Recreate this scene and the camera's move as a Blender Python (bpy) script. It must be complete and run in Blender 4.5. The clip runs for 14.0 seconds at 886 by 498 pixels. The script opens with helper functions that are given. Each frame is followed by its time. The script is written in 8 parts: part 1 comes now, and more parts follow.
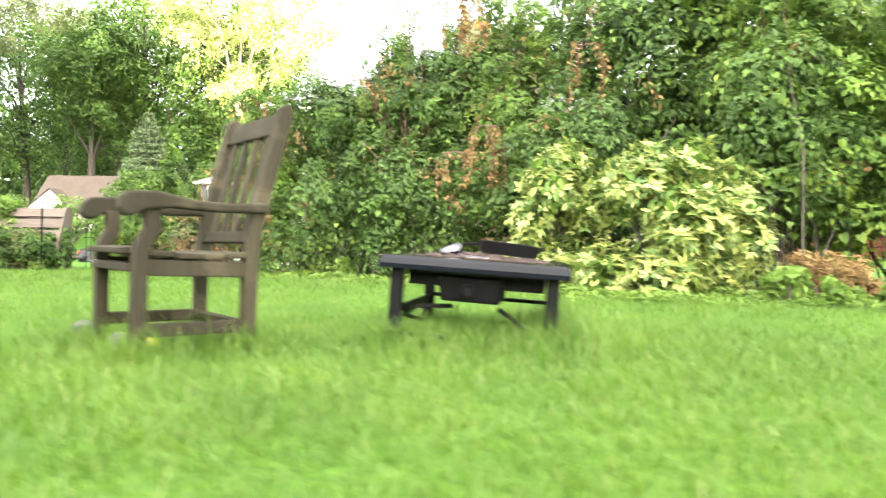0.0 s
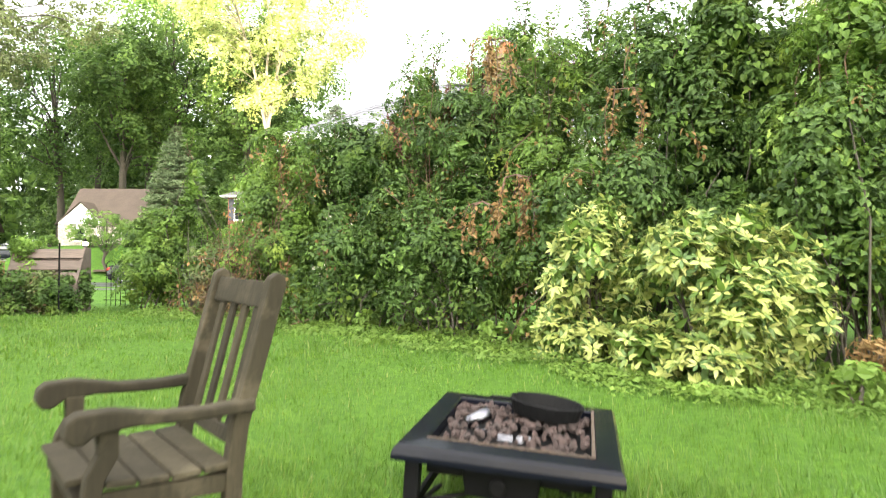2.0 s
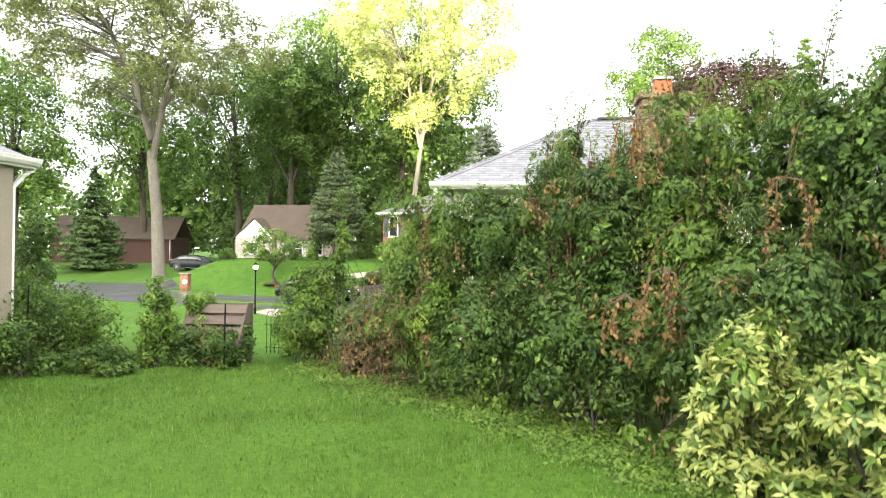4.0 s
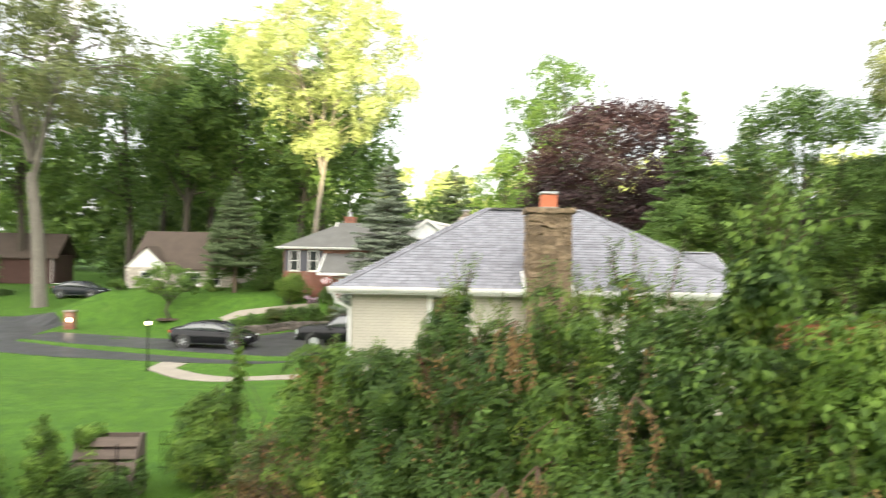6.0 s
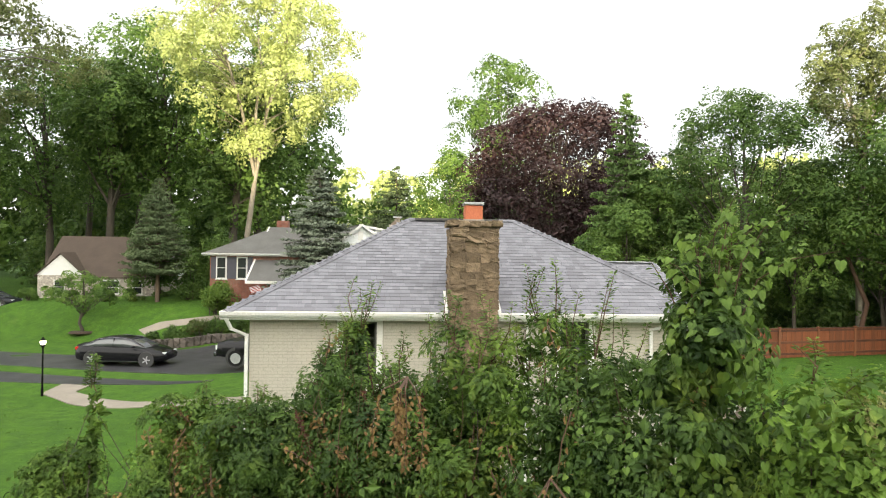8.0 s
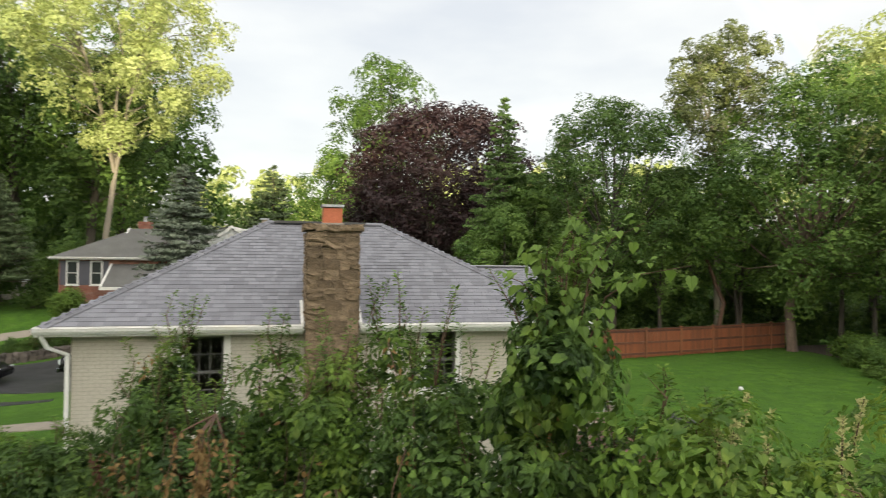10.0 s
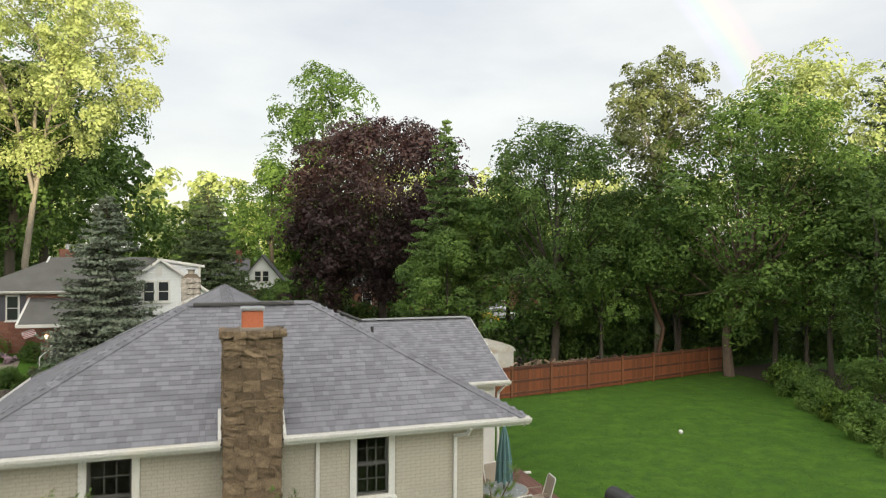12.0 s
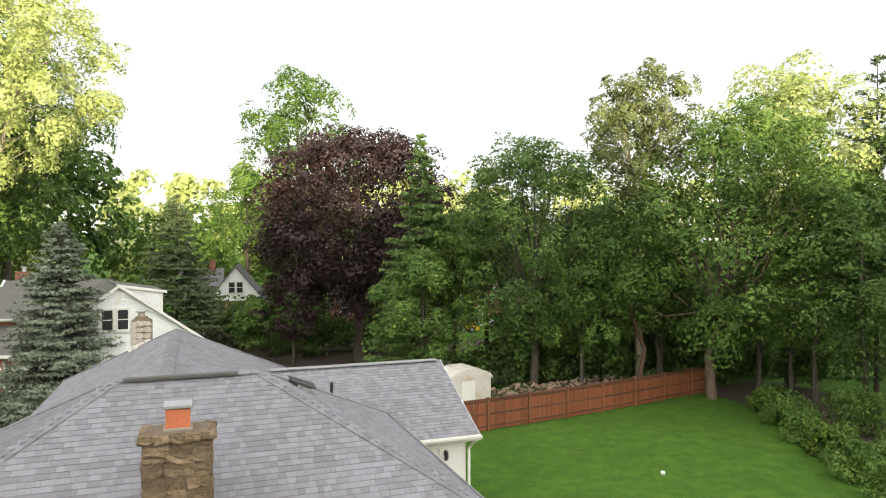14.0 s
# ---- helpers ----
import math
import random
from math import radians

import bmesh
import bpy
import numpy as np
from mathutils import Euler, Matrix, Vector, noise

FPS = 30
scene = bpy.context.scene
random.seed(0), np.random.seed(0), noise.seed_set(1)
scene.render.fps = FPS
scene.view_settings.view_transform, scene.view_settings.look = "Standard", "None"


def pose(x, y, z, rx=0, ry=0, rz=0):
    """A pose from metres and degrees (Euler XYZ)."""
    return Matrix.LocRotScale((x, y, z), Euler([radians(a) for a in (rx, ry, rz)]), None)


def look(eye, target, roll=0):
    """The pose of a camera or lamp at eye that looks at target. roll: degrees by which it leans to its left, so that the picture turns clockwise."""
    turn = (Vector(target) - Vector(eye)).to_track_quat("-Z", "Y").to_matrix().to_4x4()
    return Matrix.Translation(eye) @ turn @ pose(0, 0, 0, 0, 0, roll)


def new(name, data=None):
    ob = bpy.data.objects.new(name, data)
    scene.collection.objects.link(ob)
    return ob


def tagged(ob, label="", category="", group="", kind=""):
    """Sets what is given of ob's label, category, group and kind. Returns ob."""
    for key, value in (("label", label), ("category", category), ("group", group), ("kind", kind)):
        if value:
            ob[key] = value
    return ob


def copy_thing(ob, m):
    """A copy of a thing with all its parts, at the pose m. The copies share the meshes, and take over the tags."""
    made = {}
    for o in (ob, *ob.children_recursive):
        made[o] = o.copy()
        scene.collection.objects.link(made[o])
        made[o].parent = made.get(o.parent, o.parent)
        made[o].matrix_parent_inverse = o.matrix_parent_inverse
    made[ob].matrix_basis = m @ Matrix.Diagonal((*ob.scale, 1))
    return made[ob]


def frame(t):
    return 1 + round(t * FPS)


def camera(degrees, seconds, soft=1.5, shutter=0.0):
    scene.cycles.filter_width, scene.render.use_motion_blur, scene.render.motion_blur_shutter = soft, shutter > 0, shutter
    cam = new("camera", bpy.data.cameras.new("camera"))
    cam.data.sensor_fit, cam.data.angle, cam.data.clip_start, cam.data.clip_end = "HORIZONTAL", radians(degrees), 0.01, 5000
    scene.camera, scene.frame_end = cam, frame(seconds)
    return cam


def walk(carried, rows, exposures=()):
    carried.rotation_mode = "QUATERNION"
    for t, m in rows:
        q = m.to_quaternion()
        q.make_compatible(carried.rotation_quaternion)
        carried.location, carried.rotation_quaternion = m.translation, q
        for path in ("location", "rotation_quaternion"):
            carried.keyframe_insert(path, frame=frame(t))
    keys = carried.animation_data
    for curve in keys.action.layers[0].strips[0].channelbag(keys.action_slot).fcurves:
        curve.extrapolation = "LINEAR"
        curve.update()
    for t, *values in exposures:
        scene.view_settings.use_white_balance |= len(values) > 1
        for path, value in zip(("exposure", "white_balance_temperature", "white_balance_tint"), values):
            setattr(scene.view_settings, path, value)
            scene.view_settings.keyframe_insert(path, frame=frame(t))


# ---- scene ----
cam = camera(66.5, 14.0, soft=1.1, shutter=0.6)
EXPOSURES = [(0, 3.36), (0.5, 3.22), (1.5, 2.92), (3.0, 2.54), (5.5, 2.02), (7.0, 1.58), (9.5, 1.04), (10.5, 0.70), (11.0, 0.7), (12.0, 0.72), (13.0, 0.91), (14.0, 1.15)]
PATH = [
    (0, (0.636, 0.536, 0.429), (0.335, 2.513, 0.43), 0.5),
    (0.5, (0.322, 0.495, 0.56), (-0.032, 2.463, 0.561), 0.5),
    (1, (0.363, 0.564, 0.72), (-0.006, 2.53, 0.724), 0.4),
    (1.5, (0.543, 0.659, 0.882), (0.168, 2.623, 0.889), 0.4),
    (2, (0.565, 1.037, 1.094), (0.185, 3.0, 1.102), 0.3),
    (2.5, (0.604, 1.248, 1.313), (0.059, 3.173, 1.322), 0.2),
    (3, (0.61, 1.343, 1.539), (-0.144, 3.195, 1.551), 0.3),
    (3.2, (0.619, 1.341, 1.642), (-0.163, 3.182, 1.653), 0.3),
    (5.3, (0.899, 0.874, 3.656), (0.082, 2.699, 3.66), 0.9),
    (5.5, (0.947, 0.797, 3.969), (0.13, 2.623, 3.972), 0.6),
    (6, (1.002, 0.741, 4.735), (0.462, 2.666, 4.741), 1.1),
    (6.5, (1.164, 0.797, 4.968), (0.754, 2.755, 4.972), 1.0),
    (7, (1.245, 1.503, 5.077), (0.847, 3.464, 5.084), 0.9),
    (9.3, (1.457, 3.377, 5.224), (1.077, 5.34, 5.234), 0.8),
    (9.5, (1.616, 3.438, 5.265), (1.325, 5.416, 5.276), 0.8),
    (10, (1.708, 3.792, 5.25), (1.642, 5.791, 5.268), 0.8),
    (10.5, (1.732, 4.006, 5.317), (1.749, 6.006, 5.336), 0.6),
    (11, (1.738, 4.209, 5.354), (1.822, 6.207, 5.375), 0.6),
    (11.5, (1.828, 4.382, 6.286), (1.918, 6.38, 6.296), 0.4),
    (12, (1.973, 4.62, 7.362), (2.066, 6.618, 7.361), 0.3),
    (12.5, (2.12, 4.932, 7.719), (2.237, 6.929, 7.714), 0.1),
    (13, (2.283, 5.358, 8.375), (2.406, 7.355, 8.366), 0.0),
    (13.5, (2.434, 5.8, 8.699), (2.566, 7.795, 8.687), 0.0),
    (14, (2.591, 6.045, 8.899), (2.731, 8.04, 8.881), -0.1),
]
walk(cam, [(t, look(eye, target, roll)) for t, eye, target, roll in PATH], EXPOSURES)

# ---- world and light ----
SUN_FROM = (16.0, -98.0, 12.0)          # low evening sun behind the walk
world = bpy.data.worlds.new("sky")
scene.world = world
world.use_nodes = True
wn, wl = world.node_tree.nodes, world.node_tree.links
wn.clear()
w_out, w_bg = wn.new("ShaderNodeOutputWorld"), wn.new("ShaderNodeBackground")
w_sky = wn.new("ShaderNodeTexSky")
w_sky.sky_type, w_sky.sun_disc = "NISHITA", False
w_sky.sun_elevation, w_sky.sun_rotation = radians(7), radians(170.7)
w_gain = wn.new("ShaderNodeVectorMath"); w_gain.operation = "SCALE"; w_gain.inputs["Scale"].default_value = 0.15
w_tc, w_map = wn.new("ShaderNodeTexCoord"), wn.new("ShaderNodeMapping")
w_map.inputs["Scale"].default_value = (1.0, 1.0, 3.2)
w_noise = wn.new("ShaderNodeTexNoise")
w_noise.inputs["Scale"].default_value, w_noise.inputs["Detail"].default_value = 2.6, 6.0
w_ramp = wn.new("ShaderNodeValToRGB")
w_ramp.color_ramp.elements[0].position, w_ramp.color_ramp.elements[0].color = 0.36, (0.86, 0.88, 0.92, 1)
w_ramp.color_ramp.elements[1].position, w_ramp.color_ramp.elements[1].color = 0.66, (1.12, 1.11, 1.07, 1)
w_mix = wn.new("ShaderNodeMix"); w_mix.data_type = "RGBA"; w_mix.inputs["Factor"].default_value = 0.78
wl.new(w_tc.outputs["Generated"], w_map.inputs["Vector"])
wl.new(w_map.outputs["Vector"], w_noise.inputs["Vector"])
wl.new(w_noise.outputs["Fac"], w_ramp.inputs["Fac"])
wl.new(w_sky.outputs["Color"], w_gain.inputs[0])
wl.new(w_gain.outputs["Vector"], w_mix.inputs["A"])
wl.new(w_ramp.outputs["Color"], w_mix.inputs["B"])
# the sky grows brighter and warmer towards the low sun
w_dot = wn.new("ShaderNodeVectorMath"); w_dot.operation = "DOT_PRODUCT"
w_dot.inputs[1].default_value = Vector((SUN_FROM[0], SUN_FROM[1], 45.0)).normalized()
w_glow = wn.new("ShaderNodeMapRange"); w_glow.interpolation_type = "SMOOTHSTEP"
w_glow.inputs["From Min"].default_value, w_glow.inputs["From Max"].default_value = -0.55, 1.0
w_warm = wn.new("ShaderNodeMix"); w_warm.data_type = "RGBA"
w_warm.inputs["A"].default_value, w_warm.inputs["B"].default_value = (1.0, 1.0, 1.0, 1), (3.45, 3.3, 2.98, 1)
w_mul = wn.new("ShaderNodeMix"); w_mul.data_type, w_mul.blend_type = "RGBA", "MULTIPLY"; w_mul.inputs["Factor"].default_value = 1.0
wl.new(w_tc.outputs["Generated"], w_dot.inputs[0]); wl.new(w_dot.outputs["Value"], w_glow.inputs["Value"])
wl.new(w_glow.outputs["Result"], w_warm.inputs["Factor"])
wl.new(w_mix.outputs["Result"], w_mul.inputs["A"]); wl.new(w_warm.outputs["Result"], w_mul.inputs["B"])
# a faint rainbow, 42 degrees round the point opposite the sun
w_anti = wn.new("ShaderNodeVectorMath"); w_anti.operation = "DOT_PRODUCT"
w_anti.inputs[1].default_value = -Vector(SUN_FROM).normalized()
w_arc = wn.new("ShaderNodeMapRange")
w_arc.inputs["From Min"].default_value, w_arc.inputs["From Max"].default_value = math.cos(radians(43.2)), math.cos(radians(39.6))
w_bow = wn.new("ShaderNodeValToRGB"); w_bow.color_ramp.interpolation = "EASE"
w_bow.color_ramp.elements[0].position, w_bow.color_ramp.elements[0].color = 0.0, (0, 0, 0, 1)
w_bow.color_ramp.elements[1].position, w_bow.color_ramp.elements[1].color = 1.0, (0, 0, 0, 1)
for at_, col in ((0.25, (0.13, 0.03, 0.02, 1)), (0.45, (0.12, 0.09, 0.0, 1)), (0.62, (0.02, 0.09, 0.04, 1)), (0.8, (0.05, 0.04, 0.11, 1))):
    w_bow.color_ramp.elements.new(at_).color = col
w_add = wn.new("ShaderNodeMix"); w_add.data_type, w_add.blend_type = "RGBA", "ADD"; w_add.inputs["Factor"].default_value = 1.0
wl.new(w_tc.outputs["Generated"], w_anti.inputs[0]); wl.new(w_anti.outputs["Value"], w_arc.inputs["Value"])
wl.new(w_arc.outputs["Result"], w_bow.inputs["Fac"])
wl.new(w_mul.outputs["Result"], w_add.inputs["A"]); wl.new(w_bow.outputs["Color"], w_add.inputs["B"])
wl.new(w_add.outputs["Result"], w_bg.inputs["Color"])
w_bg.inputs["Strength"].default_value = 0.62
wl.new(w_bg.outputs["Background"], w_out.inputs["Surface"])
sun = new("sun", bpy.data.lights.new("sun", "SUN"))
sun.data.energy, sun.data.angle, sun.data.color = 5.0, radians(0.53), (1.0, 0.87, 0.56)
sun.matrix_world = look(SUN_FROM, (0, 0, 0))


# ---- helpers ----
def smooth(a, b, x):
    t = np.clip((np.asarray(x, float) - a) / (b - a), 0, 1)
    return t * t * (3 - 2 * t)


def ground_z(x, y):
    """Height of the ground: level garden, a dip along the drives, a fall behind the fence."""
    a = 1 - smooth(-17, -8, x)
    hill = 1.75 * smooth(38.2, 43.5, y) * (1 - smooth(-17, -11, x)) * (1 - smooth(70, 110, y)) * smooth(-43, -36.5, x)
    g = hill - 0.75 * a * smooth(16, 25, y) * (1 - smooth(38, 52, y)) + 0.3 * a * smooth(40, 58, y) - 1.0 * (1 - a) * smooth(44, 58, y)
    return g


def gz(x, y):
    return float(ground_z(x, y))


def mesh_obj(name, verts, faces, material, parent=None, label="", smooth_faces=False):
    """A mesh object from an (n, 3) array and faces: one array of equal faces or a list of index lists."""
    me = bpy.data.meshes.new(name)
    verts = np.asarray(verts, np.float32)
    if isinstance(faces, np.ndarray):
        k, n = faces.shape[1], faces.shape[0]
        me.vertices.add(len(verts)); me.vertices.foreach_set("co", verts.ravel())
        me.loops.add(n * k); me.loops.foreach_set("vertex_index", faces.astype(np.int32).ravel())
        me.polygons.add(n)
        me.polygons.foreach_set("loop_start", np.arange(0, n * k, k, dtype=np.int32))
        me.polygons.foreach_set("loop_total", np.full(n, k, np.int32))
        me.update(calc_edges=True)
    else:
        me.from_pydata([tuple(v) for v in verts], [], [tuple(int(i) for i in f) for f in faces])
        me.update()
    me.polygons.foreach_set("use_smooth", np.full(len(me.polygons), smooth_faces, bool))
    me.materials.append(material)
    ob = new(name, me)
    ob.parent = parent
    if label:
        ob["label"] = label
    return ob


def part(name, bm, material, parent=None, label="", shade=False):
    me = bpy.data.meshes.new(name)
    bm.to_mesh(me); bm.free()
    if shade:
        me.polygons.foreach_set("use_smooth", np.ones(len(me.polygons), bool))
    me.materials.append(material)
    ob = new(name, me)
    ob.parent = parent
    if label:
        ob["label"] = label
    return ob


def thing(name, m, label, category, group="", kind=""):
    ob = new(name)
    ob.empty_display_size = 0.2
    ob.matrix_basis = m
    return tagged(ob, label, category, group, kind)


def add_box(bm, c, s, rot=None, bevel=0.0, taper=1.0):
    """A box of size s round c, with an optional turn, rounded edges and a narrower top."""
    made = bmesh.ops.create_cube(bm, size=1.0)["verts"]
    for v in made:
        k = taper if v.co.z > 0 else 1.0
        v.co = Vector((v.co.x * s[0] * k, v.co.y * s[1] * k, v.co.z * s[2]))
    if bevel > 0:
        edges = list({e for v in made for e in v.link_edges})
        got = bmesh.ops.bevel(bm, geom=edges, offset=bevel, segments=2, profile=0.6, affect="EDGES")
        made = list({v for f in got["faces"] for v in f.verts} | {v for v in made if v.is_valid})
    m = Matrix.Translation(c) @ (rot.to_4x4() if rot else Matrix.Identity(4))
    bmesh.ops.transform(bm, matrix=m, verts=made)
    return bm


def box_bm(c, s, rot=None, bevel=0.0, taper=1.0):
    return add_box(bmesh.new(), c, s, rot, bevel, taper)


def tube_arrays(points, radii, sides=8):
    """Rings round a line of points; vertices and quads."""
    pts, vs, fs = [Vector(p) for p in points], [], []
    a = None
    for i, p in enumerate(pts):
        d = (pts[min(i + 1, len(pts) - 1)] - pts[max(i - 1, 0)]).normalized()
        if a is None:
            a = d.orthogonal().normalized() if abs(d.z) > 0.99 else d.cross(Vector((0, 0, 1))).normalized()
        elif d.length > 0.5:
            turned = a - d * a.dot(d)
            a = turned.normalized() if turned.length > 0.05 else d.orthogonal().normalized()
        b = d.cross(a)
        for k in range(sides):
            w = 2 * math.pi * k / sides
            vs.append(p + (a * math.cos(w) + b * math.sin(w)) * radii[i])
    for i in range(len(pts) - 1):
        for k in range(sides):
            k2 = (k + 1) % sides
            fs.append((i * sides + k, i * sides + k2, (i + 1) * sides + k2, (i + 1) * sides + k))
    return np.array([tuple(v) for v in vs]), np.array(fs)


def join_arrays(items):
    vs, fs, o = [], [], 0
    for v, f in items:
        vs.append(v); fs.append(f + o); o += len(v)
    return np.concatenate(vs), np.concatenate(fs)


def tube_bm(points, radii, sides=10, caps=True):
    v, f = tube_arrays(points, radii if hasattr(radii, "__len__") else [radii] * len(points), sides)
    bm = bmesh.new()
    bv = [bm.verts.new(p) for p in v]
    for q in f:
        bm.faces.new([bv[i] for i in q])
    if caps:
        bm.faces.new(bv[:sides][::-1]); bm.faces.new(bv[-sides:])
    return bm


def add_tube(bm, points, radii, sides=10):
    v, f = tube_arrays(points, radii if hasattr(radii, "__len__") else [radii] * len(points), sides)
    bv = [bm.verts.new(p) for p in v]
    for q in f:
        bm.faces.new([bv[i] for i in q])
    bm.faces.new(bv[:sides][::-1]); bm.faces.new(bv[-sides:])
    return bm


def prism(profile, x0, x1):
    """A profile in (y, z) drawn out along x, closed at both ends."""
    bm = bmesh.new()
    a = [bm.verts.new((x0, y, z)) for y, z in profile]; b = [bm.verts.new((x1, y, z)) for y, z in profile]
    bm.faces.new(a[::-1]); bm.faces.new(b)
    for i in range(len(profile)):
        j = (i + 1) % len(profile)
        bm.faces.new((a[i], a[j], b[j], b[i]))
    bmesh.ops.recalc_face_normals(bm, faces=bm.faces)
    return bm


def leaf_arrays(rng, pts, nrm, length, width, spread=0.8, droop=0.0):
    """A folded four-cornered leaf at each point: vertices and triangles."""
    n = len(pts)
    d = nrm + rng.normal(0, spread, (n, 3))
    d[:, 2] -= droop
    d /= np.linalg.norm(d, axis=1, keepdims=True) + 1e-9
    r = rng.normal(0, 1, (n, 3))
    t = np.cross(d, r); t /= np.linalg.norm(t, axis=1, keepdims=True) + 1e-9
    b = np.cross(d, t)
    k = rng.uniform(0.6, 1.3, (n, 1))
    L, W = length * k, width * k
    v = np.empty((n, 4, 3))
    v[:, 0] = pts - t * L * 0.5
    v[:, 1] = pts + b * W * 0.5 + d * W * 0.18
    v[:, 2] = pts + t * L * 0.5
    v[:, 3] = pts - b * W * 0.5 + d * W * 0.18
    o = (np.arange(n) * 4)[:, None]
    f = np.concatenate([o + np.array([0, 1, 2]), o + np.array([0, 2, 3])], 1).reshape(-1, 3)
    return v.reshape(-1, 3), f


def shape_leaves(pts, nrm, tip, length, outline):
    """A leaf of a given outline at each point: nrm its face, tip the way its tip points; vertices and n-gons."""
    n = len(pts)
    d = nrm / (np.linalg.norm(nrm, axis=1, keepdims=True) + 1e-9)
    t = tip - d * np.sum(tip * d, 1, keepdims=True)
    t /= np.linalg.norm(t, axis=1, keepdims=True) + 1e-9
    b = np.cross(d, t)
    o = np.array(outline, float)
    L = length.reshape(-1, 1, 1) if hasattr(length, "reshape") else length
    v = pts[:, None, :] + L * (o[None, :, :1] * t[:, None, :] + o[None, :, 1:2] * b[:, None, :] + (0.30 * np.abs(o[None, :, 1:2]) - 0.12 * o[None, :, :1] ** 2) * d[:, None, :])
    k = len(o)
    return v.reshape(-1, 3), np.arange(n * k).reshape(n, k)


HEART = [(0.0, 0.0), (-0.10, 0.26), (0.14, 0.46), (0.50, 0.36), (1.0, 0.0), (0.50, -0.36), (0.14, -0.46), (-0.10, -0.26)]
LANCE = [(0.0, 0.0), (0.25, 0.15), (0.58, 0.17), (1.0, 0.0), (0.58, -0.17), (0.25, -0.15)]
PENTA = [(0.0, 0.0), (0.32, 0.27), (1.0, 0.0), (0.66, -0.22), (0.24, -0.24)]
DIAMOND = [(0.0, 0.0), (0.42, 0.27), (1.0, 0.0), (0.36, -0.27)]
OVAL = [(0.0, 0.0), (0.22, 0.24), (0.62, 0.25), (1.0, 0.0), (0.62, -0.25), (0.22, -0.24)]


def blob_points(rng, centres, radii, n, squash=0.8, inner=0.72):
    """Points scattered in the outer shells of many blobs, with their outward directions."""
    w = radii ** 2; w = w / w.sum()
    i = rng.choice(len(centres), n, p=w)
    d = rng.normal(0, 1, (n, 3)); d /= np.linalg.norm(d, axis=1, keepdims=True)
    rad = radii[i][:, None] * rng.uniform(inner, 1.08, (n, 1))
    p = centres[i] + d * rad * np.array([1, 1, squash])
    return p, d


def spray_points(rng, c, r, per, n, lo, hi, up=0.55, dome=0.45):
    """Leaves in rounded sprays that stand out of clumps: places, faces and the ways their tips point."""
    sd = rng.normal(0, 1, (len(c) * per, 3)); sd /= np.linalg.norm(sd, axis=1, keepdims=True)
    sd[:, 2] = np.where(sd[:, 2] < -0.55, -sd[:, 2], sd[:, 2])
    R = np.repeat(r, per)
    sc = np.repeat(c, per, 0) + sd * R[:, None] * rng.uniform(0.7, 1.12, (len(sd), 1)) * np.array([1, 1, 0.85])
    sr = R * rng.uniform(lo, hi, len(sd))
    face = sd * 0.85 + np.array([0, 0, up]); face /= np.linalg.norm(face, axis=1, keepdims=True)
    w = sr ** 2
    i = rng.choice(len(sd), n, p=w / w.sum())
    q = rng.normal(0, 1, (n, 3)); q -= face[i] * np.sum(q * face[i], 1, keepdims=True)
    q /= np.linalg.norm(q, axis=1, keepdims=True) + 1e-9
    k = np.sqrt(rng.uniform(0, 1, n))[:, None] * rng.uniform(0.75, 1.25, (n, 1))
    p = sc[i] + q * k * sr[i][:, None] + face[i] * ((1 - k ** 2) * dome * rng.uniform(0.2, 1.1, (n, 1)) * sr[i][:, None])
    return p, face[i] + q * k * 0.55, q + np.array([0, 0, -0.35])


# ---- materials ----
def node_mat(name):
    m = bpy.data.materials.new(name)
    m.use_nodes = True
    nt = m.node_tree
    return m, nt, nt.nodes["Principled BSDF"]


def mixed(nt, fac, a, b, mode="MIX"):
    mx = nt.nodes.new("ShaderNodeMix"); mx.data_type = "RGBA"; mx.blend_type = mode
    for sock, val in (("Factor", fac), ("A", a), ("B", b)):
        if hasattr(val, "links"):
            nt.links.new(val, mx.inputs[sock])
        else:
            mx.inputs[sock].default_value = (*val, 1) if isinstance(val, tuple) and len(val) == 3 else val
    return mx.outputs["Result"]


def ramp(nt, fac, lo, hi):
    mr = nt.nodes.new("ShaderNodeMapRange")
    nt.links.new(fac, mr.inputs["Value"])
    mr.inputs["From Min"].default_value, mr.inputs["From Max"].default_value = lo, hi
    return mr.outputs["Result"]


def noise_out(nt, scale, detail=4.0, rough=0.55, coord="Object", stretch=(1, 1, 1)):
    tc, mp, nz = nt.nodes.new("ShaderNodeTexCoord"), nt.nodes.new("ShaderNodeMapping"), nt.nodes.new("ShaderNodeTexNoise")
    mp.inputs["Scale"].default_value = stretch
    nz.inputs["Scale"].default_value, nz.inputs["Detail"].default_value, nz.inputs["Roughness"].default_value = scale, detail, rough
    nt.links.new(tc.outputs[coord], mp.inputs["Vector"]); nt.links.new(mp.outputs["Vector"], nz.inputs["Vector"])
    return nz.outputs["Fac"]


def bumped(nt, bsdf, height, strength=0.3, distance=0.01):
    bp = nt.nodes.new("ShaderNodeBump")
    bp.inputs["Strength"].default_value, bp.inputs["Distance"].default_value = strength, distance
    nt.links.new(height, bp.inputs["Height"]); nt.links.new(bp.outputs["Normal"], bsdf.inputs["Normal"])


